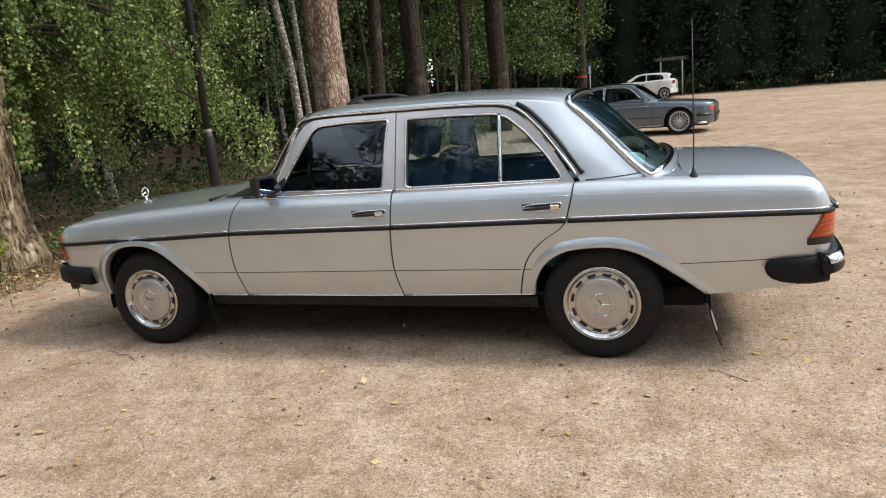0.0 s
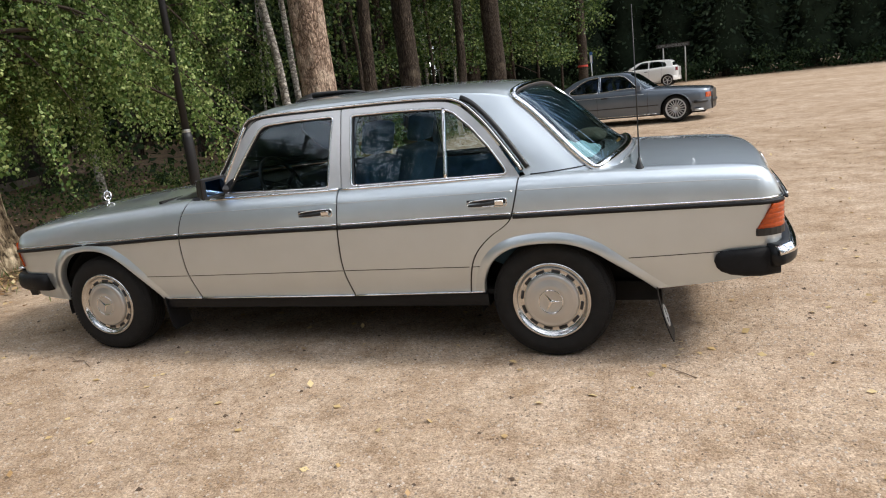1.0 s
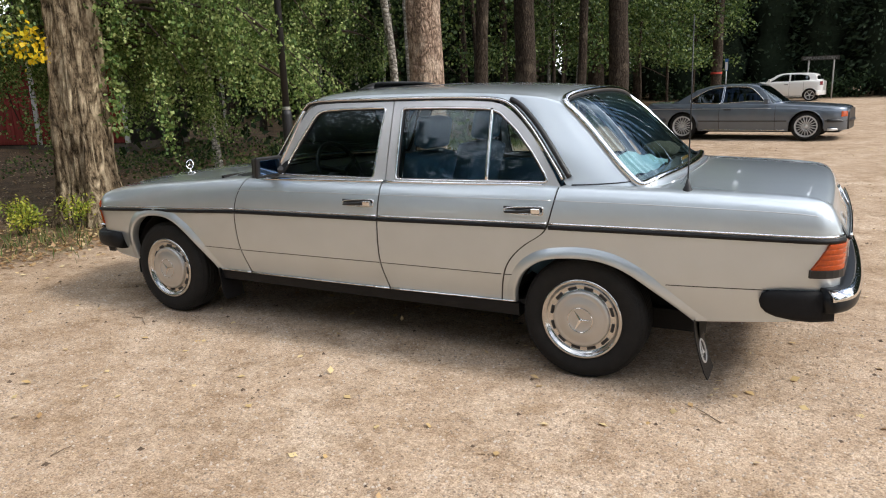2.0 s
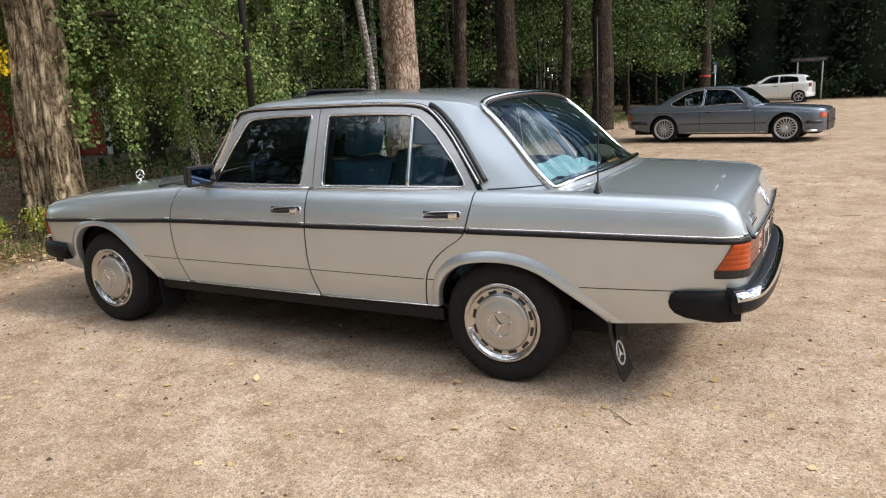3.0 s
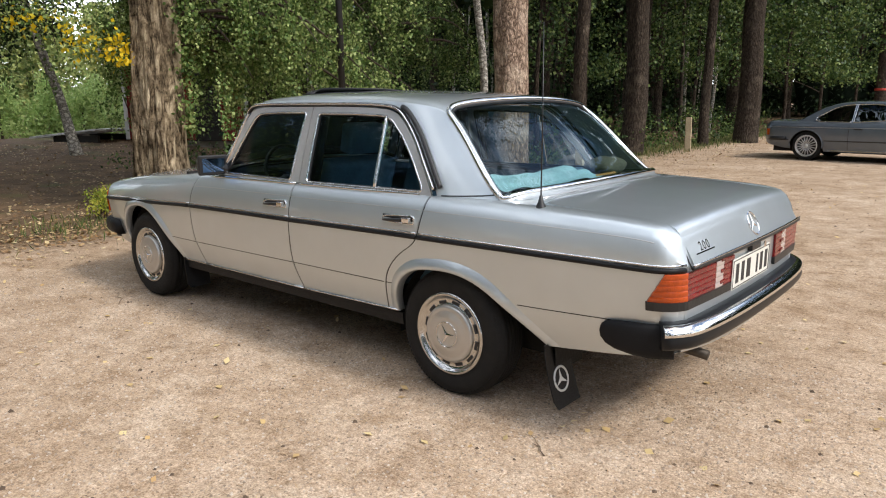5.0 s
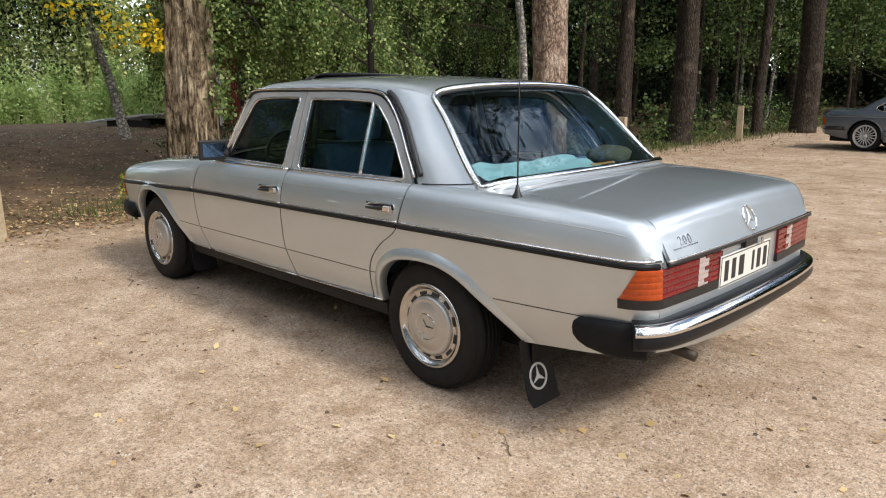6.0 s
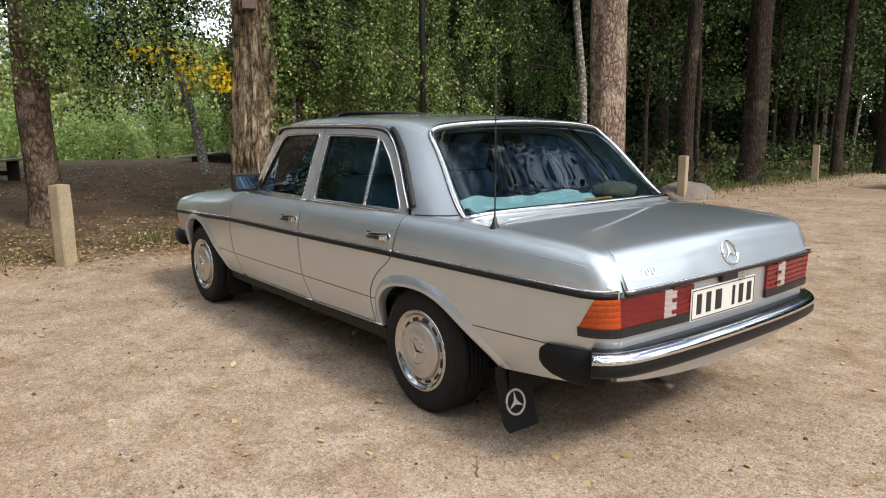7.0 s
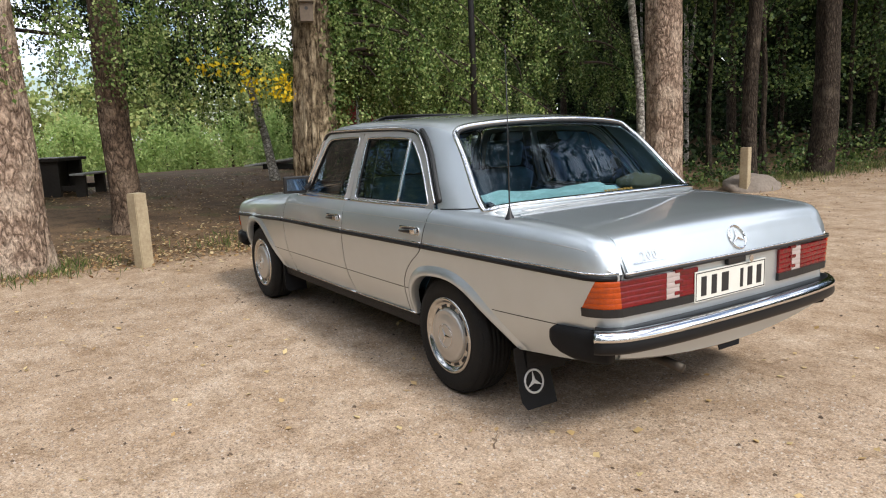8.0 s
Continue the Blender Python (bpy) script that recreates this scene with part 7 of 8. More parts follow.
# ---- cars further off ----
def other_car(name, label, m, paint, spec, rim_mat, spokes, group=""):
    """A smaller car from a few curves: front axle at the origin, nose towards -x."""
    car = new(name)
    car.matrix_world = m
    tagged(car, label, "car", group)
    nose, tail, base = spec["nose"], spec["tail"], spec["base"]
    hw, bz, sh, ce = (smooth_curve(spec[k]) for k in ("half", "bottom", "shoulder", "centre"))
    tz = smooth_curve(spec["top"])
    y_belt, y_roof, belt, roof_edge = spec["y_belt"], spec["y_roof"], spec["belt"], spec["roof_edge"]

    def width(x):
        w = hw(x)
        for r, e, sg in ((0.22, tail, 1), (spec.get("nose_r", 0.25), nose, -1)):
            d = np.clip((np.asarray(x) - e) * sg + r, 0, r * 0.99)
            w = w - (r - np.sqrt(r * r - d * d)) * 0.8
        return w

    def body(x, s):
        x, s = np.broadcast_arrays(np.asarray(x, float), np.asarray(s, float))
        x, s = x.ravel(), s.ravel()
        w, b, t, c = width(x), bz(x), sh(x), ce(x)
        ys_ = [w - 0.07, w - 0.015, w, w - 0.012, w - 0.055, w - 0.14, w * 0.5, 0 * w]
        zs_ = [b, b + 0.3 * (t - b), b + 0.6 * (t - b), b + 0.86 * (t - b), t, t + 0.35 * (c - t), t + 0.8 * (c - t), c]
        return np.stack([x, catmull(np.array([-q for q in ys_] + ys_[-2::-1]), s), catmull(np.array(zs_ + zs_[-2::-1]), s)], 1)

    def bs(x, z):
        lo, hi = 0.0, 4.1
        for _ in range(30):
            mid = (lo + hi) / 2
            if body(np.array([x]), np.array([mid]))[0, 2] < z:
                lo = mid
            else:
                hi = mid
        return lo

    def roof(x, s):
        x, s = np.broadcast_arrays(np.asarray(x, float), np.asarray(s, float))
        x, s = x.ravel(), s.ravel()
        t = tz(x)
        drop = np.minimum(0.07, np.maximum(t - belt + 0.01, 0))
        e = t - drop

        def side_(z):
            return y_belt + (y_roof - y_belt) * (z - belt) / (roof_edge - belt)
        zm = belt - 0.02 + (e - belt + 0.02) * 0.5
        kk = drop / 0.07
        ys_ = [side_(belt - 0.02 + 0 * x), side_(zm), side_(e), side_(e) - 0.03, side_(e) - 0.12, side_(e) * 0.5, 0 * x]
        zs_ = [belt - 0.02 + 0 * x, zm, e, e + 0.034 * kk, e + 0.052 * kk, e + 0.064 * kk, t]
        y = catmull(np.array([-q for q in ys_] + ys_[-2::-1]), s)
        return np.stack([x + spec["bow"] * np.interp(x, spec["bow_x"], [1, 0, 0, -0.6]) * (y / 0.6) ** 2, y, catmull(np.array(zs_ + zs_[-2::-1]), s)], 1)

    def roof_uv(X, Z):
        u, s = X, 1.0
        for _ in range(25):
            p = roof(np.array([u, u + 1e-4, u]), np.array([s, s, s + 1e-4]))
            j = np.array([[p[1, 0] - p[0, 0], p[2, 0] - p[0, 0]], [p[1, 2] - p[0, 2], p[2, 2] - p[0, 2]]]) / 1e-4
            d = np.linalg.solve(j + 1e-9 * np.eye(2), np.array([X - p[0, 0], Z - p[0, 2]]))
            u, s = u + float(np.clip(d[0], -0.1, 0.1)), float(np.clip(s + np.clip(d[1], -0.4, 0.4), 0.0, 3.2))
        return (u, s)

    ra = spec["arch"]
    rz_ = spec["wheel_r"]

    def arch(cx):
        return [(cx + ra * math.cos(a), rz_ + ra * math.sin(a)) for a in np.linspace(math.pi + 0.12, -0.12, 22)]
    low = []
    xs_ = nose + 0.004
    for cx in (0.0, base):
        pts_ = [(x, z) for x, z in arch(cx) if z > float(bz(x)) + 0.01]
        low += run(xs_, pts_[0][0] - 0.01, 0.0, 6) + [(x, bs(x, z)) for x, z in pts_]
        xs_ = pts_[-1][0] + 0.01
    low += run(xs_, tail - 0.004, 0.0, 6)
    panel("body_side", body, low + run(tail - 0.004, nose + 0.004, 5.0, 40), paint, car, 0.13, step=0.07, mirror=True, inside=(0, 0, 0.5))
    panel("bonnet", body, run(nose + 0.004, spec["cowl"], 5.02, 12) + run(spec["cowl"], nose + 0.004, 8.98, 12), paint, car, 0.13, step=0.09, inside=(0, 0, 0.3))
    panel("boot_lid", body, run(spec["deck"], tail - 0.004, 5.02, 8) + run(tail - 0.004, spec["deck"], 8.98, 8), paint, car, 0.13, step=0.09, inside=(0, 0, 0.3))
    x0, x1 = spec["top"][0][0] + 0.01, spec["top"][-1][0] - 0.01
    windows = [[roof_uv(x, z) for x, z in w] for w in spec["windows"]]
    holes = []
    for w in windows:
        holes += [w, [(u, 12 - s) for u, s in w][::-1]]
    ws = [(x, s) for x, s in spec["screen"]]
    ws = ws + [(u, 12 - s) for u, s in ws[::-1]]
    rw_ = [(x, s) for x, s in spec["rear"]]
    rw_ = rw_ + [(u, 12 - s) for u, s in rw_[::-1]]
    panel("roof", roof, run(x0, x1, 0.03, 30) + run(x1, x0, 11.97, 30), paint, car, 0.15, step=0.07, holes=(*holes, ws, rw_), inside=(0, 0, 0.5))
    for w in windows:
        panel("window", roof, w, DARK_GLASS, car, 0.15, step=0.1, offset=-0.006, rim=0, mirror=True, inside=(0, 0, 0.5))
        for sg in (1, -1):
            uv_ = np.array(polyline(w + w[:1], 0.05))
            p_, n_ = surface_normal(roof, uv_[:, 0], uv_[:, 1], (0, 0, 0.5))
            rod("window_trim", [(q[0], q[1] * sg, q[2]) for q in p_ + n_ * 0.004], 0.011, spec["trim"], car, "", 5)
    panel("windscreen", roof, ws, DARK_GLASS, car, 0.15, step=0.12, offset=-0.006, rim=0, inside=(0, 0, 0.5))
    panel("rear_window", roof, rw_, DARK_GLASS, car, 0.15, step=0.12, offset=-0.006, rim=0, inside=(0, 0, 0.5))
    # ends
    for e, sg in ((nose + 0.004, -1), (tail - 0.004, 1)):
        ring = body(np.full(33, e), np.linspace(0, 14, 33))
        bm_ = bmesh.new()
        f_ = [bm_.verts.new(tuple(q)) for q in ring]
        g_ = [bm_.verts.new((q[0] + sg * 0.03, q[1] * 0.96, q[2])) for q in ring]
        for i in range(32):
            bm_.faces.new((f_[i], f_[i + 1], g_[i + 1], g_[i]))
        bm_.faces.new(g_)
        bmesh.ops.recalc_face_normals(bm_, faces=bm_.faces[:])
        part("end_panel", bm_, BLACK if sg < 0 and spec["nose"] < -0.7 else paint, car)
    part("underbody", box(bmesh.new(), nose + 0.15, tail - 0.15, -0.60, 0.60, 0.17, 0.40), DARK, car)
    part("cabin_floor", box(bmesh.new(), spec["cowl"] + 0.1, spec["deck"] - 0.1, -0.66, 0.66, 0.40, 0.43), DARK, car)
    for yy in (-0.36, 0.36):
        part("seat", box(bmesh.new(), 1.15, 1.30, yy - 0.22, yy + 0.22, 0.43, 1.02, 0.05), BLACK, car)
    part("rear_seat", box(bmesh.new(), spec["rear_seat"], spec["rear_seat"] + 0.15, -0.58, 0.58, 0.43, 0.86, 0.05), BLACK, car)
    for cx in (0.0, base):
        for sg in (1, -1):
            bm_ = bmesh.new()
            lathe(bm_, [(0.05, 0.45), (ra + 0.02, 0.45), (ra + 0.02, 0.70)], 20, "y", radians(-10), radians(190))
            bmesh.ops.transform(bm_, matrix=pose(cx, 0, rz_) @ Matrix.Diagonal((1, sg, 1, 1)), verts=bm_.verts[:])
            part("wheel_well", bm_, DARK, car)
            w = new("wheel")
            w.parent = car
            yo = float(width(cx)) - 0.045
            w.matrix_local = pose(cx, -sg * yo, rz_, 0, 17 * sg, 0 if sg > 0 else 180)
            bm_ = bmesh.new()
            k_ = rz_ / 0.305
            lathe(bm_, [(0.222 * k_, 0.02), (0.230 * k_, 0.0), (0.255 * k_, -0.006), (0.285 * k_, 0.0), (0.302 * k_, 0.02), (0.305 * k_, 0.04), (0.305 * k_, 0.16), (0.27 * k_, 0.19)], 40)
            part("tyre", bm_, TYRE, w, smooth=True)
            bm_ = bmesh.new()
            lathe(bm_, [(0.230 * k_, 0.012), (0.230 * k_, -0.004), (0.216 * k_, -0.006), (0.200 * k_, 0.012), (0.195 * k_, 0.05), (0.02, 0.06)], 40)
            rim_ = part("rim", bm_, rim_mat, w, smooth=True)
            part("dark_dish", lathe(bmesh.new(), [(0.0, 0.045), (0.197 * k_, 0.045)], 32), INK, rim_)
            for i in range(spokes):
                a = 2 * math.pi * i / spokes
                for tw in ((-0.16, 0.16) if spokes > 8 else (0.0,)):
                    rod("spoke", [(0.045 * math.cos(a), 0.004, 0.045 * math.sin(a)), (0.207 * k_ * math.cos(a + tw), 0.010, 0.207 * k_ * math.sin(a + tw))], 0.006 if spokes > 8 else 0.016, rim_mat, rim_, "", 4)
            part("hub_cap", lathe(bmesh.new(), [(0.0, -0.004), (0.045, 0.0), (0.05, 0.012)], 20), rim_mat, rim_, smooth=True)
            # lip round the arch
            pts_ = [(x, -sg * (float(width(x)) + 0.004), z) for x, z in arch(cx) if z > float(bz(x)) + 0.01]
            rod("arch_lip", pts_, 0.012, paint, car, "", 5)
    for x_, z0_, z1_ in spec["seams"]:
        for sg in (1, -1):
            p_ = [body(np.array([x_]), np.array([bs(x_, z)]))[0] for z in np.linspace(z0_, z1_, 8)]
            rod("door_seam", [(q[0], q[1] * sg - sg * 0.0, q[2]) for q in p_], 0.005, INK, car, "", 4)
    for z_, r_, mt, a_, b_ in spec["lines"]:
        for sg in (1, -1):
            p_ = [body(np.array([x]), np.array([bs(x, z_)]))[0] for x in np.linspace(a_, b_, 24)]
            rod("side_strip", [(q[0], q[1] * sg, q[2]) for q in p_], r_, mt, car, "", 5)
    for sg in (1, -1):
        mx_, mz_ = spec["mirror"]
        part("door_mirror", box(bmesh.new(), mx_ - 0.05, mx_ + 0.05, sg * (y_belt + 0.03), sg * (y_belt + 0.19), mz_ - 0.055, mz_ + 0.055, 0.02), spec["mirror_mat"], car)
        part("door_handle", box(bmesh.new(), spec["handle"] - 0.08, spec["handle"] + 0.08, sg * (float(width(spec["handle"])) - 0.004), sg * (float(width(spec["handle"])) + 0.012), spec["belt"] - 0.13, spec["belt"] - 0.10, 0.005), INK, car)
        for nm, mt, ax, bx_, z0_, z1_ in spec["lamps"]:
            bm_ = bmesh.new()
            rows_ = []
            for k_ in range(5):
                z = z0_ + (z1_ - z0_) * k_ / 4
                row_ = []
                for q_ in np.linspace(ax, bx_, 6):
                    p_, n_ = surface_normal(body, np.array([q_]), np.array([bs(q_, z)]), (0, 0, 0.5))
                    v_ = p_[0] + n_[0] * 0.008
                    row_.append(bm_.verts.new((v_[0], v_[1] * sg, v_[2])))
                rows_.append(row_)
            for q_, w_ in zip(rows_, rows_[1:]):
                for k_ in range(5):
                    bm_.faces.new((q_[k_], q_[k_ + 1], w_[k_ + 1], w_[k_]))
            bmesh.ops.recalc_face_normals(bm_, faces=bm_.faces[:])
            bmesh.ops.solidify(bm_, geom=bm_.faces[:], thickness=0.01)
            part(nm, bm_, mt, car)
    for nm, mt, e, sg, z0_, z1_, o_, back in spec["bumpers"]:
        path_ = [(e - sg * back, -(float(width(e - sg * back)) + 0.015)), (e - sg * 0.20, -(float(width(e - sg * 0.20)) + 0.02)), (e - sg * 0.05, -0.60), (e + sg * 0.035, -0.40), (e + sg * 0.05, 0.0)]
        path_ = path_ + [(x, -y) for x, y in path_[-2::-1]]
        path_ = [(x, y, 0) for x, y in (tuple(q) for q in rounded(path_, 2))]
        if sg < 0:
            path_ = path_[::-1]
        part(nm, sweep(bmesh.new(), path_, [(-0.05, z0_), (o_ * 0.8, z0_ + 0.005), (o_, z0_ + 0.02), (o_, z1_ - 0.02), (o_ * 0.8, z1_ - 0.005), (-0.05, z1_)]), mt, car, smooth=True)
    return car


COUPE_SPEC = dict(
    nose=-0.76, nose_r=0.30, tail=3.55, base=2.626, arch=0.345, wheel_r=0.307,
    half=[(-1.0, 0.72), (-0.3, 0.825), (1.0, 0.862), (2.6, 0.855), (3.65, 0.80)],
    bottom=[(-1.0, 0.26), (-0.4, 0.21), (0.5, 0.20), (2.2, 0.20), (3.0, 0.24), (3.65, 0.36)],
    shoulder=[(-0.76, 0.635), (-0.74, 0.680), (-0.4, 0.715), (0.3, 0.76), (1.0, 0.785), (2.2, 0.795), (2.9, 0.812), (3.35, 0.812), (3.51, 0.80), (3.55, 0.75)],
    centre=[(-0.76, 0.66), (-0.74, 0.715), (-0.4, 0.76), (0.4, 0.82), (1.0, 0.84), (2.6, 0.85), (3.0, 0.858), (3.45, 0.862), (3.53, 0.845), (3.55, 0.78)],
    top=[(0.40, 0.79), (0.46, 0.825), (0.95, 1.165), (1.05, 1.212), (1.25, 1.250), (1.6, 1.258), (2.02, 1.238), (2.30, 1.172), (2.96, 0.872), (3.05, 0.822)],
    y_belt=0.775, y_roof=0.62, belt=0.795, roof_edge=1.18, bow=0.14, bow_x=[0.4, 1.0, 2.2, 3.0], cowl=0.50, deck=2.92,
    windows=[[(0.80, 0.815), (1.02, 1.02), (1.14, 1.125), (1.28, 1.172), (1.73, 1.182), (1.75, 0.815)], [(1.785, 0.818), (1.765, 1.180), (1.98, 1.158), (2.20, 1.080), (2.48, 0.905), (2.49, 0.85), (2.38, 0.818)]],
    screen=[(0.47, 2.6), (0.90, 2.6), (1.02, 3.2), (1.05, 6.0)], rear=[(2.40, 6.0), (2.41, 3.4), (2.50, 2.7), (2.88, 2.6), (2.92, 6.0)], rear_seat=1.95, trim=CHROME,
    seams=[(0.62, 0.23, 0.80), (1.80, 0.23, 0.82)], lines=[(0.425, 0.012, INK, -0.70, -0.36), (0.425, 0.012, INK, 0.38, 2.26), (0.425, 0.012, INK, 3.0, 3.50), (0.225, 0.012, CHROME, 0.42, 2.2), (0.70, 0.005, ALU, 0.7, 3.5)],
    mirror=(0.80, 0.86), mirror_mat=PAINT_B, handle=1.62,
    lamps=[("indicator", AMBER, -0.65, -0.748, 0.51, 0.62), ("tail_lamp", AMBER, 3.44, 3.54, 0.52, 0.66)],
    bumpers=[("front_bumper", BLACK, -0.76, -1, 0.39, 0.46, 0.03, 0.36), ("front_spoiler", RIM_SILVER, -0.72, -1, 0.215, 0.27, 0.0, 0.30), ("rear_bumper", BLACK, 3.55, 1, 0.415, 0.495, 0.04, 0.50)])
heading = -7.0
coupe = other_car("coupe_car", "blue-grey sporty coupe with meshed alloy wheels, parked at the wood's edge", pose(3.50, 14.12, float(ground_z(3.5, 14.1)), 0, 0, 180 + heading), PAINT_B, COUPE_SPEC, RIM_SILVER, 18)
HATCH_SPEC = dict(
    nose=-0.68, tail=2.92, base=2.40, arch=0.33, wheel_r=0.29,
    half=[(-0.7, 0.72), (0.0, 0.80), (1.2, 0.815), (2.4, 0.805), (2.95, 0.74)],
    bottom=[(-0.7, 0.24), (0.0, 0.20), (2.4, 0.20), (2.95, 0.30)],
    shoulder=[(-0.68, 0.62), (-0.6, 0.70), (-0.2, 0.80), (0.4, 0.89), (1.2, 0.93), (2.2, 0.97), (2.8, 0.98), (2.92, 0.92)],
    centre=[(-0.68, 0.64), (-0.6, 0.76), (-0.2, 0.88), (0.3, 0.97), (1.2, 0.99), (2.8, 1.0), (2.92, 0.93)],
    top=[(0.05, 0.90), (0.10, 0.93), (0.85, 1.26), (1.0, 1.31), (1.3, 1.35), (1.8, 1.36), (2.3, 1.34), (2.58, 1.30), (2.68, 1.24), (2.89, 0.96), (2.915, 0.93)],
    y_belt=0.745, y_roof=0.575, belt=0.92, roof_edge=1.29, bow=0.18, bow_x=[0.1, 0.95, 2.4, 2.9], cowl=0.16, deck=2.86,
    windows=[[(0.66, 0.945), (0.98, 1.16), (1.16, 1.24), (1.46, 1.26), (1.46, 0.945)], [(1.54, 0.948), (1.54, 1.26), (1.95, 1.25), (2.28, 1.19), (2.36, 1.07), (2.34, 1.0), (2.25, 0.955)]],
    screen=[(0.16, 2.6), (0.75, 2.6), (0.86, 3.2), (0.88, 6.0)], rear=[(2.72, 6.0), (2.722, 3.4), (2.75, 2.7), (2.84, 2.6), (2.85, 6.0)], rear_seat=2.0, trim=INK,
    seams=[(0.50, 0.24, 0.88), (1.50, 0.24, 0.92), (2.12, 0.40, 0.94)], lines=[(0.25, 0.015, INK, 0.36, 2.04)],
    mirror=(0.62, 1.02), mirror_mat=PAINT_W, handle=1.36,
    lamps=[("headlamp", CLEAR, -0.36, -0.665, 0.58, 0.70), ("tail_lamp", RED, 2.80, 2.91, 0.74, 0.92)],
    bumpers=[("front_bumper", PAINT_W, -0.68, -1, 0.22, 0.46, 0.03, 0.30), ("rear_bumper", PAINT_W, 2.92, 1, 0.28, 0.50, 0.04, 0.25)])
hatch = other_car("hatchback_car", "small white hatchback parked below a wooden sign", pose(0.72, 35.7, float(ground_z(2, 34)), 0, 0, -6.0), PAINT_W, HATCH_SPEC, RIM_SILVER, 5)

# ---- posts, pole, signs, boulder ----
lamp_post = thing("lamp_post", -2.03, 2.88, 0.0, "slender black lamp post at the edge of the gravel", "lamp post")
bm = bmesh.new()
tube(bm, [(0, 0, -0.2), (0, 0, 1.15), (0, 0, 1.22)], [0.062, 0.062, 0.05], 16)
part("base_sleeve", bm, POLE, lamp_post, "thicker black sleeve", smooth=True)
rod("pole", [(0, 0, 1.2), (-0.01, 0, 3.0), (-0.02, 0, 6.2)], [0.043, 0.040, 0.034], POLE, lamp_post, "", 14)
bm = bmesh.new()
lathe(bm, [(0.044, 1.205), (0.052, 1.215), (0.052, 1.24), (0.043, 1.25)], 16, "z")
part("collar", bm, ALU, lamp_post, "bright metal collar")
bm = bmesh.new()
lathe(bm, [(0.03, 6.15), (0.16, 6.22), (0.20, 6.30), (0.10, 6.42), (0.0, 6.44)], 18, "z")
part("lantern", bm, POLE, lamp_post, smooth=True)


def wooden_post(x, y, h, w, rz, tilt=0.0):
    z = float(ground_z(x, y))
    p = new("wooden_post")
    p.matrix_world = pose(x, y, z, tilt, tilt * 0.6, rz)
    tagged(p, "pale square wooden post at the edge of the gravel", "post", "posts along the gravel")
    bm = bmesh.new()
    box(bm, -w / 2, w / 2, -w / 2, w / 2, -0.15, h)
    bmesh.ops.bevel(bm, geom=bm.edges[:], offset=0.008, segments=2, affect="EDGES")
    bmesh.ops.subdivide_edges(bm, edges=[e for e in bm.edges if abs(e.verts[0].co.z - e.verts[1].co.z) > 0.3], cuts=10)
    for v in bm.verts:
        v.co.x += 0.006 * noise.noise(v.co * 6 + Vector((x, y, 0)))
        v.co.y += 0.006 * noise.noise(v.co * 6 + Vector((y, x, 3)))
    part("shaft", bm, WOOD_POST, p)
    return p


for x, y, h, w, rz, tl in ((-2.36, -1.33, 0.80, 0.145, 24, 1.5), (-1.98, 8.79, 0.80, 0.145, 10, 0.5), (-2.22, 14.7, 0.86, 0.14, 15, -2.5), (-1.98, 19.2, 0.85, 0.14, 5, 1.0)):
    wooden_post(x, y, h, w, rz, tl)
bm = bmesh.new()
bmesh.ops.create_icosphere(bm, subdivisions=4, radius=1.0)
for v in bm.verts:
    n_ = noise.noise(v.co * 1.3) * 0.22 + noise.noise(v.co * 4.0) * 0.07
    v.co = Vector((v.co.x * 0.50, v.co.y * 0.80, v.co.z * (0.27 - 0.08 * v.co.y))) * (1 + n_)
boulder = part("boulder", bm, STONE, None, smooth=True)
boulder.matrix_world = pose(-2.20, 9.40, 0.05, 0, 0, 20)
tagged(boulder, "low dusty grey-brown boulder beside a wooden post", "boulder")

sign = thing("sign_board", 3.40, 37.0, float(ground_z(3.3, 37)), "weathered wooden sign board on two poles", "sign")
for x in (-0.56, 0.56):
    rod("pole", [(x, 0, -0.1), (x, 0, 2.08)], 0.036, GREY_BOARD, sign, "", 8)
part("board", box(bmesh.new(), -0.90, 0.78, -0.06, -0.02, 1.90, 2.10, 0.01), WOOD_DARK, sign, "dark board")
words = bpy.data.curves.new("lettering", "FONT")
words.body, words.size, words.extrude, words.align_x = "UPPLANDSLEDEN", 0.19, 0.004, "CENTER"
words.materials.append(material("faded_lettering", (0.22, 0.22, 0.21), 0.8, vary=0.3, scale=30))
letters = new("lettering", words)
letters.parent = sign
letters["label"] = "faded pale capital letters"
letters.matrix_local = pose(-0.06, -0.066, 1.935, 90, 0, 0)
sign2 = thing("small_sign", -0.55, 33.0, float(ground_z(0, 33)), "small blue and white sign on a thin post", "sign")
rod("pole", [(0, 0, -0.1), (0, 0, 2.1)], 0.03, ALU, sign2, "", 8)
part("plate", box(bmesh.new(), -0.07, 0.07, -0.05, -0.03, 1.55, 2.10, 0.01), SIGN_BLUE, sign2)
part("white_field", box(bmesh.new(), -0.055, 0.055, -0.056, -0.05, 1.58, 1.95), WHITE_BOARD, sign2)
bird_box = thing("bird_box", -3.46, 1.20, 2.82, "small weathered wooden bird box fixed to the birch", "bird box", rz=-22)
BOX_WOOD = material("box_wood", (0.15, 0.115, 0.085), 0.9, vary=0.3, scale=30, bump=0.3)
part("case", box(bmesh.new(), -0.02, 0.14, -0.085, 0.085, 0, 0.24, 0.004), BOX_WOOD, bird_box)
part("lid", box(bmesh.new(), -0.03, 0.18, -0.10, 0.10, 0.242, 0.262, 0.004), BOX_WOOD, bird_box)
part("entrance", lathe(bmesh.new(), [(0.0, -0.002), (0.022, -0.002), (0.022, 0.004)], 16), INK, bird_box).matrix_local = pose(0.143, 0, 0.165, 0, 0, 90)

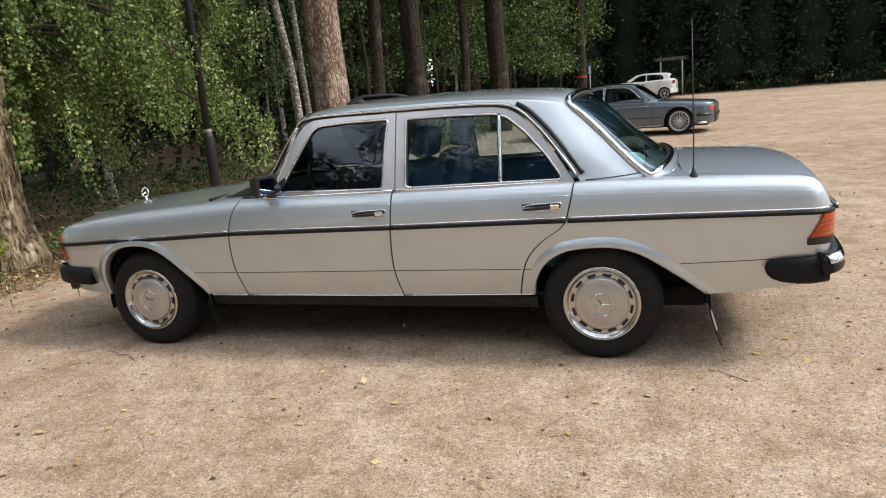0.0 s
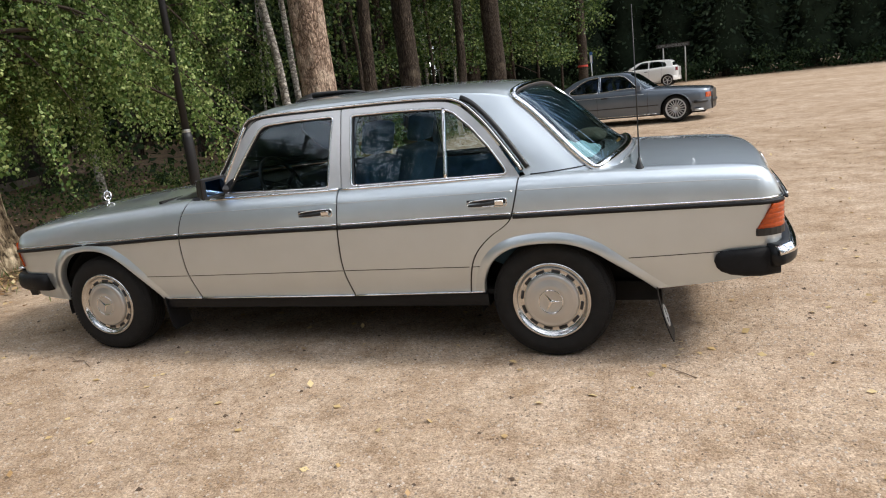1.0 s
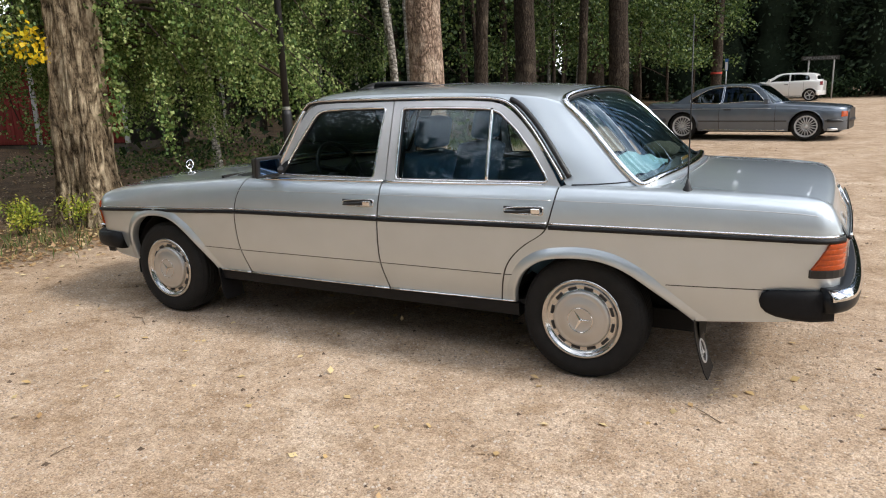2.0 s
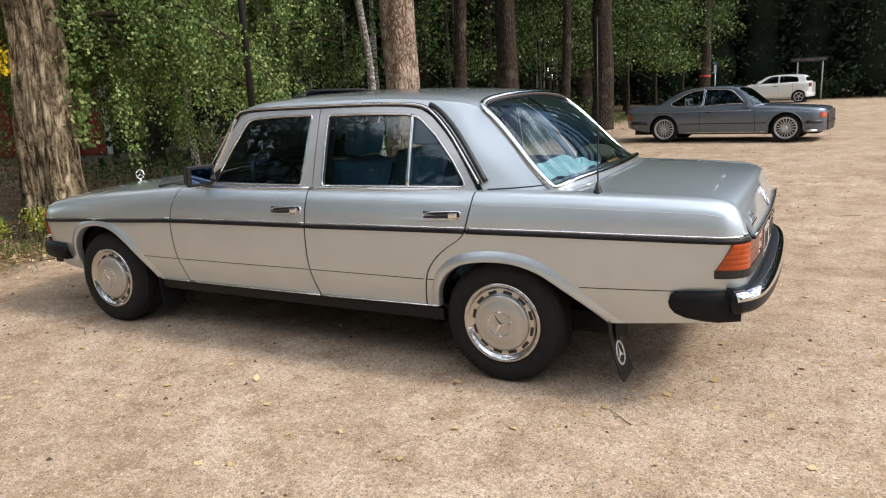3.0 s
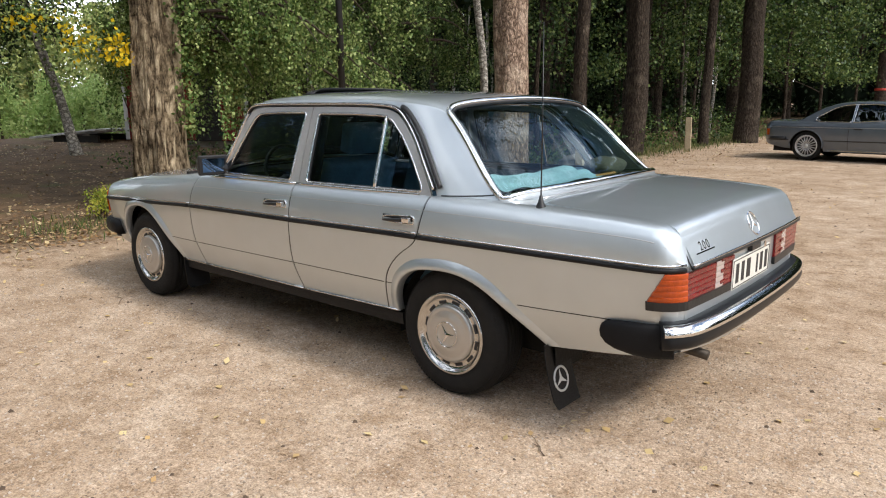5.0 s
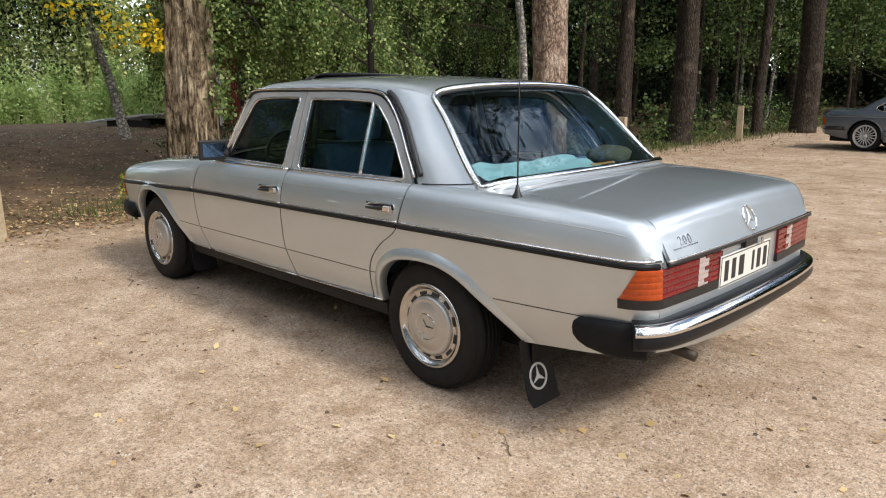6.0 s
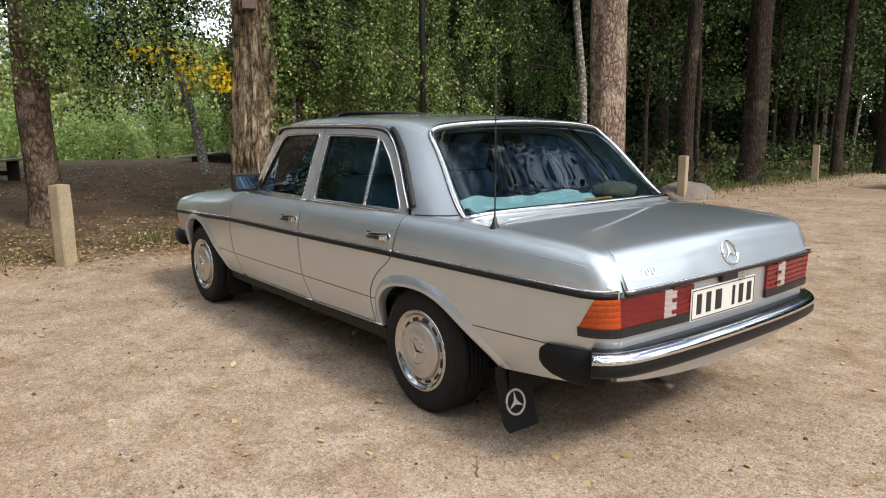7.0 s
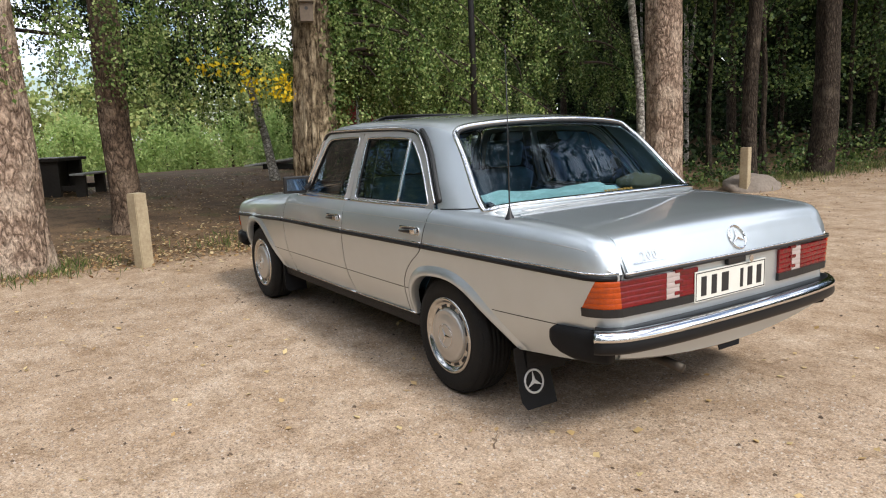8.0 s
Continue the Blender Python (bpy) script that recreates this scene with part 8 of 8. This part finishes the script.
# ---- red shed with its ramp ----
wall_a, wall_b = Vector((-14.1, 5.95)), Vector((-10.4, 7.18))
wall_dir = (wall_b - wall_a).normalized()
wall_len = (wall_b - wall_a).length
shed = thing("red_shed", wall_a.x, wall_a.y, float(ground_z(-12, 6.5)) + 0.02, "red-boarded shed with white corner boards and a flat roof", "shed", rz=math.degrees(math.atan2(wall_dir.y, wall_dir.x)))
SH = 2.42
part("core", box(bmesh.new(), 0.03, wall_len - 0.03, 0.03, 2.8, 0.12, SH), WOOD_DARK, shed)
part("footing", box(bmesh.new(), 0.05, wall_len - 0.05, 0.05, 2.75, -0.2, 0.12), STONE, shed)
n_b = 36
board_data = None
for k in range(n_b):
    w_ = wall_len / n_b
    if board_data is None:
        o = part("board", box(bmesh.new(), 0.004, w_ - 0.008, -0.006, 0.028, 0.14, SH, 0.004), RED_BOARD, shed)
        board_data = o.data
    else:
        o = new("board", board_data)
        o.parent = shed
        o.location = (w_ * k, 0.006 * (k % 2), 0)
for k in range(26):
    o = new("board", board_data)
    o.parent = shed
    o.matrix_local = pose(0.0, 0.05 + 0.105 * k + 0.1, 0, 0, 0, -90)
for x in (0.0, 1.62, wall_len):
    part("corner_board", box(bmesh.new(), x - 0.06, x + 0.06, -0.04, -0.008, 0.13, SH, 0.003), WHITE_BOARD, shed, "white corner board")
part("corner_board", box(bmesh.new(), -0.045, -0.012, -0.03, 0.10, 0.13, SH, 0.003), WHITE_BOARD, shed, "white corner board")
part("roof_sheet", box(bmesh.new(), -0.35, wall_len + 0.35, -0.40, 3.1, SH + 0.01, SH + 0.09, 0.005), ROOF_FELT, shed, "grey roof")
part("fascia", box(bmesh.new(), -0.36, wall_len + 0.36, -0.44, -0.41, SH - 0.04, SH + 0.12), WHITE_BOARD, shed, "white fascia board")
part("fascia", box(bmesh.new(), -0.40, -0.365, -0.40, 3.1, SH - 0.04, SH + 0.12), WHITE_BOARD, shed, "white fascia board")
part("door", box(bmesh.new(), 2.3, 3.1, -0.03, -0.012, 0.14, 2.1), WOOD_DARK, shed, "dark plank door")
# grey planks made lighter; the light on the slope is in their colour
RAMP_BOARD = material("lit_planks", (0.62, 0.61, 0.58), 0.8, vary=0.2, scale=20, bump=0.2)
ramp = thing("wooden_ramp", -14.3, 5.75, float(ground_z(-14.3, 5.7)), "pale grey plank ramp before the red shed", "ramp", rz=200)
for k in range(9):
    bm = bmesh.new()
    box(bm, 0.02 + 0.26 * k, 0.27 + 0.26 * k, -0.75, 0.75, 0.30 - 0.026 * k, 0.345 - 0.026 * k)
    part("plank", bm, RAMP_BOARD, ramp)
for y in (-0.6, 0.6):
    part("bearer", box(bmesh.new(), 0.05, 1.6, y - 0.04, y + 0.04, -0.1, 0.18), WOOD_DARK, ramp)

# ---- dark picnic table in the litter ----
table = thing("picnic_table", -12.2, -1.3, float(ground_z(-12.2, -1.3)), "dark tarred wooden picnic table with a bench", "picnic table", rz=58)
part("tabletop", box(bmesh.new(), -0.44, 0.44, -0.62, 0.62, 0.74, 0.80, 0.01), WOOD_DARK, table)
for k in range(4):
    part("plank", box(bmesh.new(), -0.43 + 0.22 * k, -0.43 + 0.22 * k + 0.205, -0.63, 0.63, 0.80, 0.815), GREY_BOARD, table, "weathered top plank")
for y in (-0.5, 0.5):
    part("side_panel", box(bmesh.new(), -0.36, 0.36, y - 0.04, y + 0.04, -0.1, 0.74), WOOD_DARK, table)
part("centre_panel", box(bmesh.new(), -0.06, 0.06, -0.5, 0.5, -0.1, 0.74), WOOD_DARK, table)
part("bench_seat", box(bmesh.new(), 0.62, 0.92, -0.62, 0.62, 0.42, 0.46, 0.008), GREY_BOARD, table)
for y in (-0.45, 0.45):
    part("bench_leg", box(bmesh.new(), 0.66, 0.88, y - 0.04, y + 0.04, -0.1, 0.42), WOOD_DARK, table)
    part("tie_beam", box(bmesh.new(), 0.30, 0.70, y - 0.03, y + 0.03, 0.10, 0.20), WOOD_DARK, table)

LEAF_PALE = leaf_material("pale_fallen_leaf", (0.50, 0.33, 0.14), (0.66, 0.52, 0.27), (0.40, 0.24, 0.10), 0.1)

LEAF_WEED = leaf_material("weed_leaf", (0.16, 0.24, 0.03), (0.34, 0.38, 0.05), (0.55, 0.50, 0.07), 0.35)

# ---- weeds, grass and litter ----
def weed(x, y, h, w, n, mat, label):
    t = thing("weed", x, y, float(ground_z(x, y)), label, "weed", "weeds by the birch")
    rs_ = np.random.default_rng(int(abs(x * 100)))
    bm = bmesh.new()
    tips = []
    for k in range(14):
        a, q = rs_.uniform(0, 6.3), rs_.uniform(0.2, 1)
        tip = (w * q * math.cos(a), w * q * math.sin(a), h * rs_.uniform(0.5, 1))
        tube(bm, [(0.03 * math.cos(a), 0.03 * math.sin(a), -0.02), (tip[0] * 0.5, tip[1] * 0.5, tip[2] * 0.7), tip], 0.004, 4)
        tips += [tip, (tip[0] * 0.6, tip[1] * 0.6, tip[2] * 0.75)]
    part("stalks", bm, TWIG, t)
    quads("leaves", clusters(tips, n // 20, 0.055), 0.042, mat, t, aspect=0.5)


weed(-3.72, 0.52, 0.28, 0.18, 280, LEAF_WEED, "low yellow-green weed at the birch's foot")
weed(-4.25, 0.78, 0.30, 0.18, 260, LEAF_WEED, "low yellow-green weed at the birch's foot")
weed(-3.45, 0.92, 0.36, 0.16, 260, LEAF_WEED, "low yellow-green weed at the birch's foot")
weed(-3.25, 1.75, 0.30, 0.25, 300, LEAF_BIRCH, "green seedling below the birch")


def grass_patch(name, P, h, mat, label, category):
    N = len(P)
    P = np.column_stack([P, ground_z(P[:, 0], P[:, 1]) - 0.01])
    D = np.stack([R.normal(0, 0.35, N), R.normal(0, 0.35, N), np.ones(N)], 1)
    ob = quads(name, P, h, mat, None, aspect=0.10, along_dir=D * 2)
    return tagged(ob, label, category, kind="stuff")


e = np.column_stack([R.normal(-2.85, 0.40, 6500), R.uniform(9.0, 30, 6500)])
grass_patch("verge_grass", e, 0.13, GRASS, "green grass and weeds along the wood's edge", "grass")
e = np.concatenate([R.normal((-2.9, -2.45), (0.35, 0.4), (900, 2)), R.normal((-3.3, 0.3), (0.45, 0.5), (500, 2)), np.column_stack([R.normal(-3.1, 0.4, 260), R.uniform(-6, 3, 260)])])
grass_patch("dry_grass", e, 0.11, GRASS, "thin dry grass at the trees' feet", "grass")
bush = np.column_stack([R.normal(-3.7, 0.5, 90), R.uniform(9.0, 24, 90)])
bush = np.column_stack([bush, ground_z(bush[:, 0], bush[:, 1]) + R.uniform(0.1, 1.0, 90) ** 2 * 0.9])
tagged(quads("edge_shrubs", clusters(bush, 60, 0.20), 0.085, LEAF_MID, None, down=0.2), "low green shrubs at the wood's edge", "shrub", kind="stuff")
# shrub strip added to close bright gaps at the spruces' feet
bush = np.column_stack([R.uniform(-5, 40, 320), R.normal(39.2, 0.7, 320)])
bush = np.column_stack([bush, ground_z(bush[:, 0], bush[:, 1]) + R.uniform(0.0, 1.0, 320) ** 2 * 1.3])
tagged(quads("far_shrubs", clusters(bush, 40, 0.30), 0.17, LEAF_DEEP_SHADE, None, down=0.2), "low filler shrubs at the far edge of the gravel, darkened for shade", "shrub", kind="stuff")
bush = np.column_stack([R.uniform(-9, -3.6, 110), R.uniform(3.2, 9.0, 110)])
bush = np.column_stack([bush, ground_z(bush[:, 0], bush[:, 1]) + R.uniform(0.05, 0.35, 110)])
tagged(quads("low_plants", clusters(bush, 45, 0.18), 0.06, LEAF_MID, None, down=0.2), "low green plants on the wood's floor", "plants", kind="stuff")


def scatter(n, x0, x1, y0, y1):
    return np.column_stack([R.uniform(x0, x1, n), R.uniform(y0, y1, n)])


def lumps(name, P, size, mat, label, category, kind="stuff", squash=0.55):
    """Small irregular octahedra resting on the ground."""
    N = len(P)
    z = ground_z(P[:, 0], P[:, 1])
    s = size * R.uniform(0.5, 1.5, N) ** 1.3
    base = np.array([(1, 0, -0.6), (0, 1, -0.6), (-1, 0, -0.6), (0, -1, -0.6), (0, 0, 1)], float)
    a = R.uniform(0, 6.3, N)
    V = base[None] * R.uniform(0.65, 1.25, (N, 5, 1)) * s[:, None, None]
    c, sn = np.cos(a)[:, None], np.sin(a)[:, None]
    V = np.stack([V[..., 0] * c - V[..., 1] * sn, V[..., 0] * sn + V[..., 1] * c, V[..., 2] * squash], -1)
    V = V + np.column_stack([P, z + s * squash * 0.35])[:, None, :]
    tri = np.array([(0, 1, 4), (1, 2, 4), (2, 3, 4), (3, 0, 4)])
    F = (tri[None] + 5 * np.arange(N)[:, None, None]).reshape(-1, 3)
    me = bpy.data.meshes.new(name)
    me.vertices.add(5 * N)
    me.vertices.foreach_set("co", V.astype(np.float32).ravel())
    me.loops.add(F.size)
    me.loops.foreach_set("vertex_index", F.astype(np.int32).ravel())
    me.polygons.add(len(F))
    me.polygons.foreach_set("loop_start", np.arange(0, F.size, 3, dtype=np.int32))
    me.materials.append(mat)
    me.update(calc_edges=True)
    return tagged(new(name, me), label, category, kind=kind)


near_stones = np.concatenate([scatter(40000, -1.4, 6.2, -3.9, 0.6), scatter(13000, -2.6, 9.0, -4.2, 9.0)])
lumps("gravel_stones", near_stones, 0.0058, PEBBLE, "small loose stones on the gravel", "gravel")
# the extra band by the wood also darkens the gravel in place of tree shade
lumps("pine_cones", np.concatenate([scatter(420, -2.4, 7, -4, 1), scatter(1100, -2.3, 6, 1, 22), np.column_stack([-2.2 + np.abs(R.normal(0, 1.3, 700)), R.uniform(4, 17, 700)])]), 0.0118, CONE, "brown pine cones and dark crumbs on the gravel", "cones", squash=0.5)
lumps("crumbs", np.concatenate([scatter(5200, -1.6, 6.4, -3.9, 0.8), scatter(2600, -2.5, 8, 0.8, 9)]), 0.0042, CRUMB, "dark bits of bark and soil on the gravel", "crumbs", squash=0.5)
P = scatter(17000, -2.6, 7.0, -4.0, 4.0)
tagged(quads("straw_bits", np.column_stack([P, ground_z(P[:, 0], P[:, 1]) + 0.003]), 0.040, STRAW, None, aspect=0.07, flat=0.95), "dry needles and straw on the gravel", "straw", kind="stuff")
P = np.concatenate([scatter(400, -2.4, 7.5, -4, 1.5), scatter(320, -2.4, 6.0, 1.5, 12)])
tagged(quads("fallen_leaves", np.column_stack([P, ground_z(P[:, 0], P[:, 1]) + 0.006]), 0.042, LEAF_PALE, None, aspect=0.75, flat=0.7), "yellow birch leaves lying on the gravel", "leaves", kind="stuff")
# litter strewn past the wood's edge doubles as shade on the gravel
P = np.concatenate([np.column_stack([-2.3 + np.abs(R.normal(0, 0.9, 1100)), R.uniform(4, 20, 1100)]), np.column_stack([-2.4 - np.abs(R.normal(0, 1.6, 4200)), R.uniform(-7, 5, 4200)]), scatter(9000, -15, -2.5, -6, 6), np.column_stack([R.normal(-2.75, 0.35, 2600), R.uniform(-6, 4, 2600)])])
tagged(quads("leaf_litter", np.column_stack([P, ground_z(P[:, 0], P[:, 1]) + 0.010]), 0.050, LITTER_LEAF, None, aspect=0.75, flat=0.72), "brown and yellow leaf litter under the trees", "leaves", kind="stuff")
# dry twigs dropped on the gravel and the litter
for k in range(26):
    x, y = (R.uniform(-2.2, 6.5), R.uniform(-3.9, 6.0)) if k < 12 else (R.uniform(-9, -2.4), R.uniform(-4, 3))
    L, a = R.uniform(0.10, 0.34), R.uniform(0, 6.3)
    chain = [(L * (q - 0.5) * math.cos(a) + 0.02 * L * R.normal(), L * (q - 0.5) * math.sin(a) + 0.06 * L * R.normal(), 0.004 + 0.004 * (j % 2)) for j, q in enumerate(np.linspace(0, 1, 6))]
    stick_ob = thing("dry_twig", x, y, float(ground_z(x, y)), "thin dry brown twig lying on the ground", "twig", "twigs on the ground")
    rod("stick", chain, [0.0032 - 0.0004 * j for j in range(6)], STICK, stick_ob, "", 5)
    rod("side_shoot", [chain[2], tuple(np.array(chain[2]) + np.array((0.22 * L * math.cos(a + 0.7), 0.22 * L * math.sin(a + 0.7), 0.003)))], 0.0022, STICK, stick_ob, "", 4)
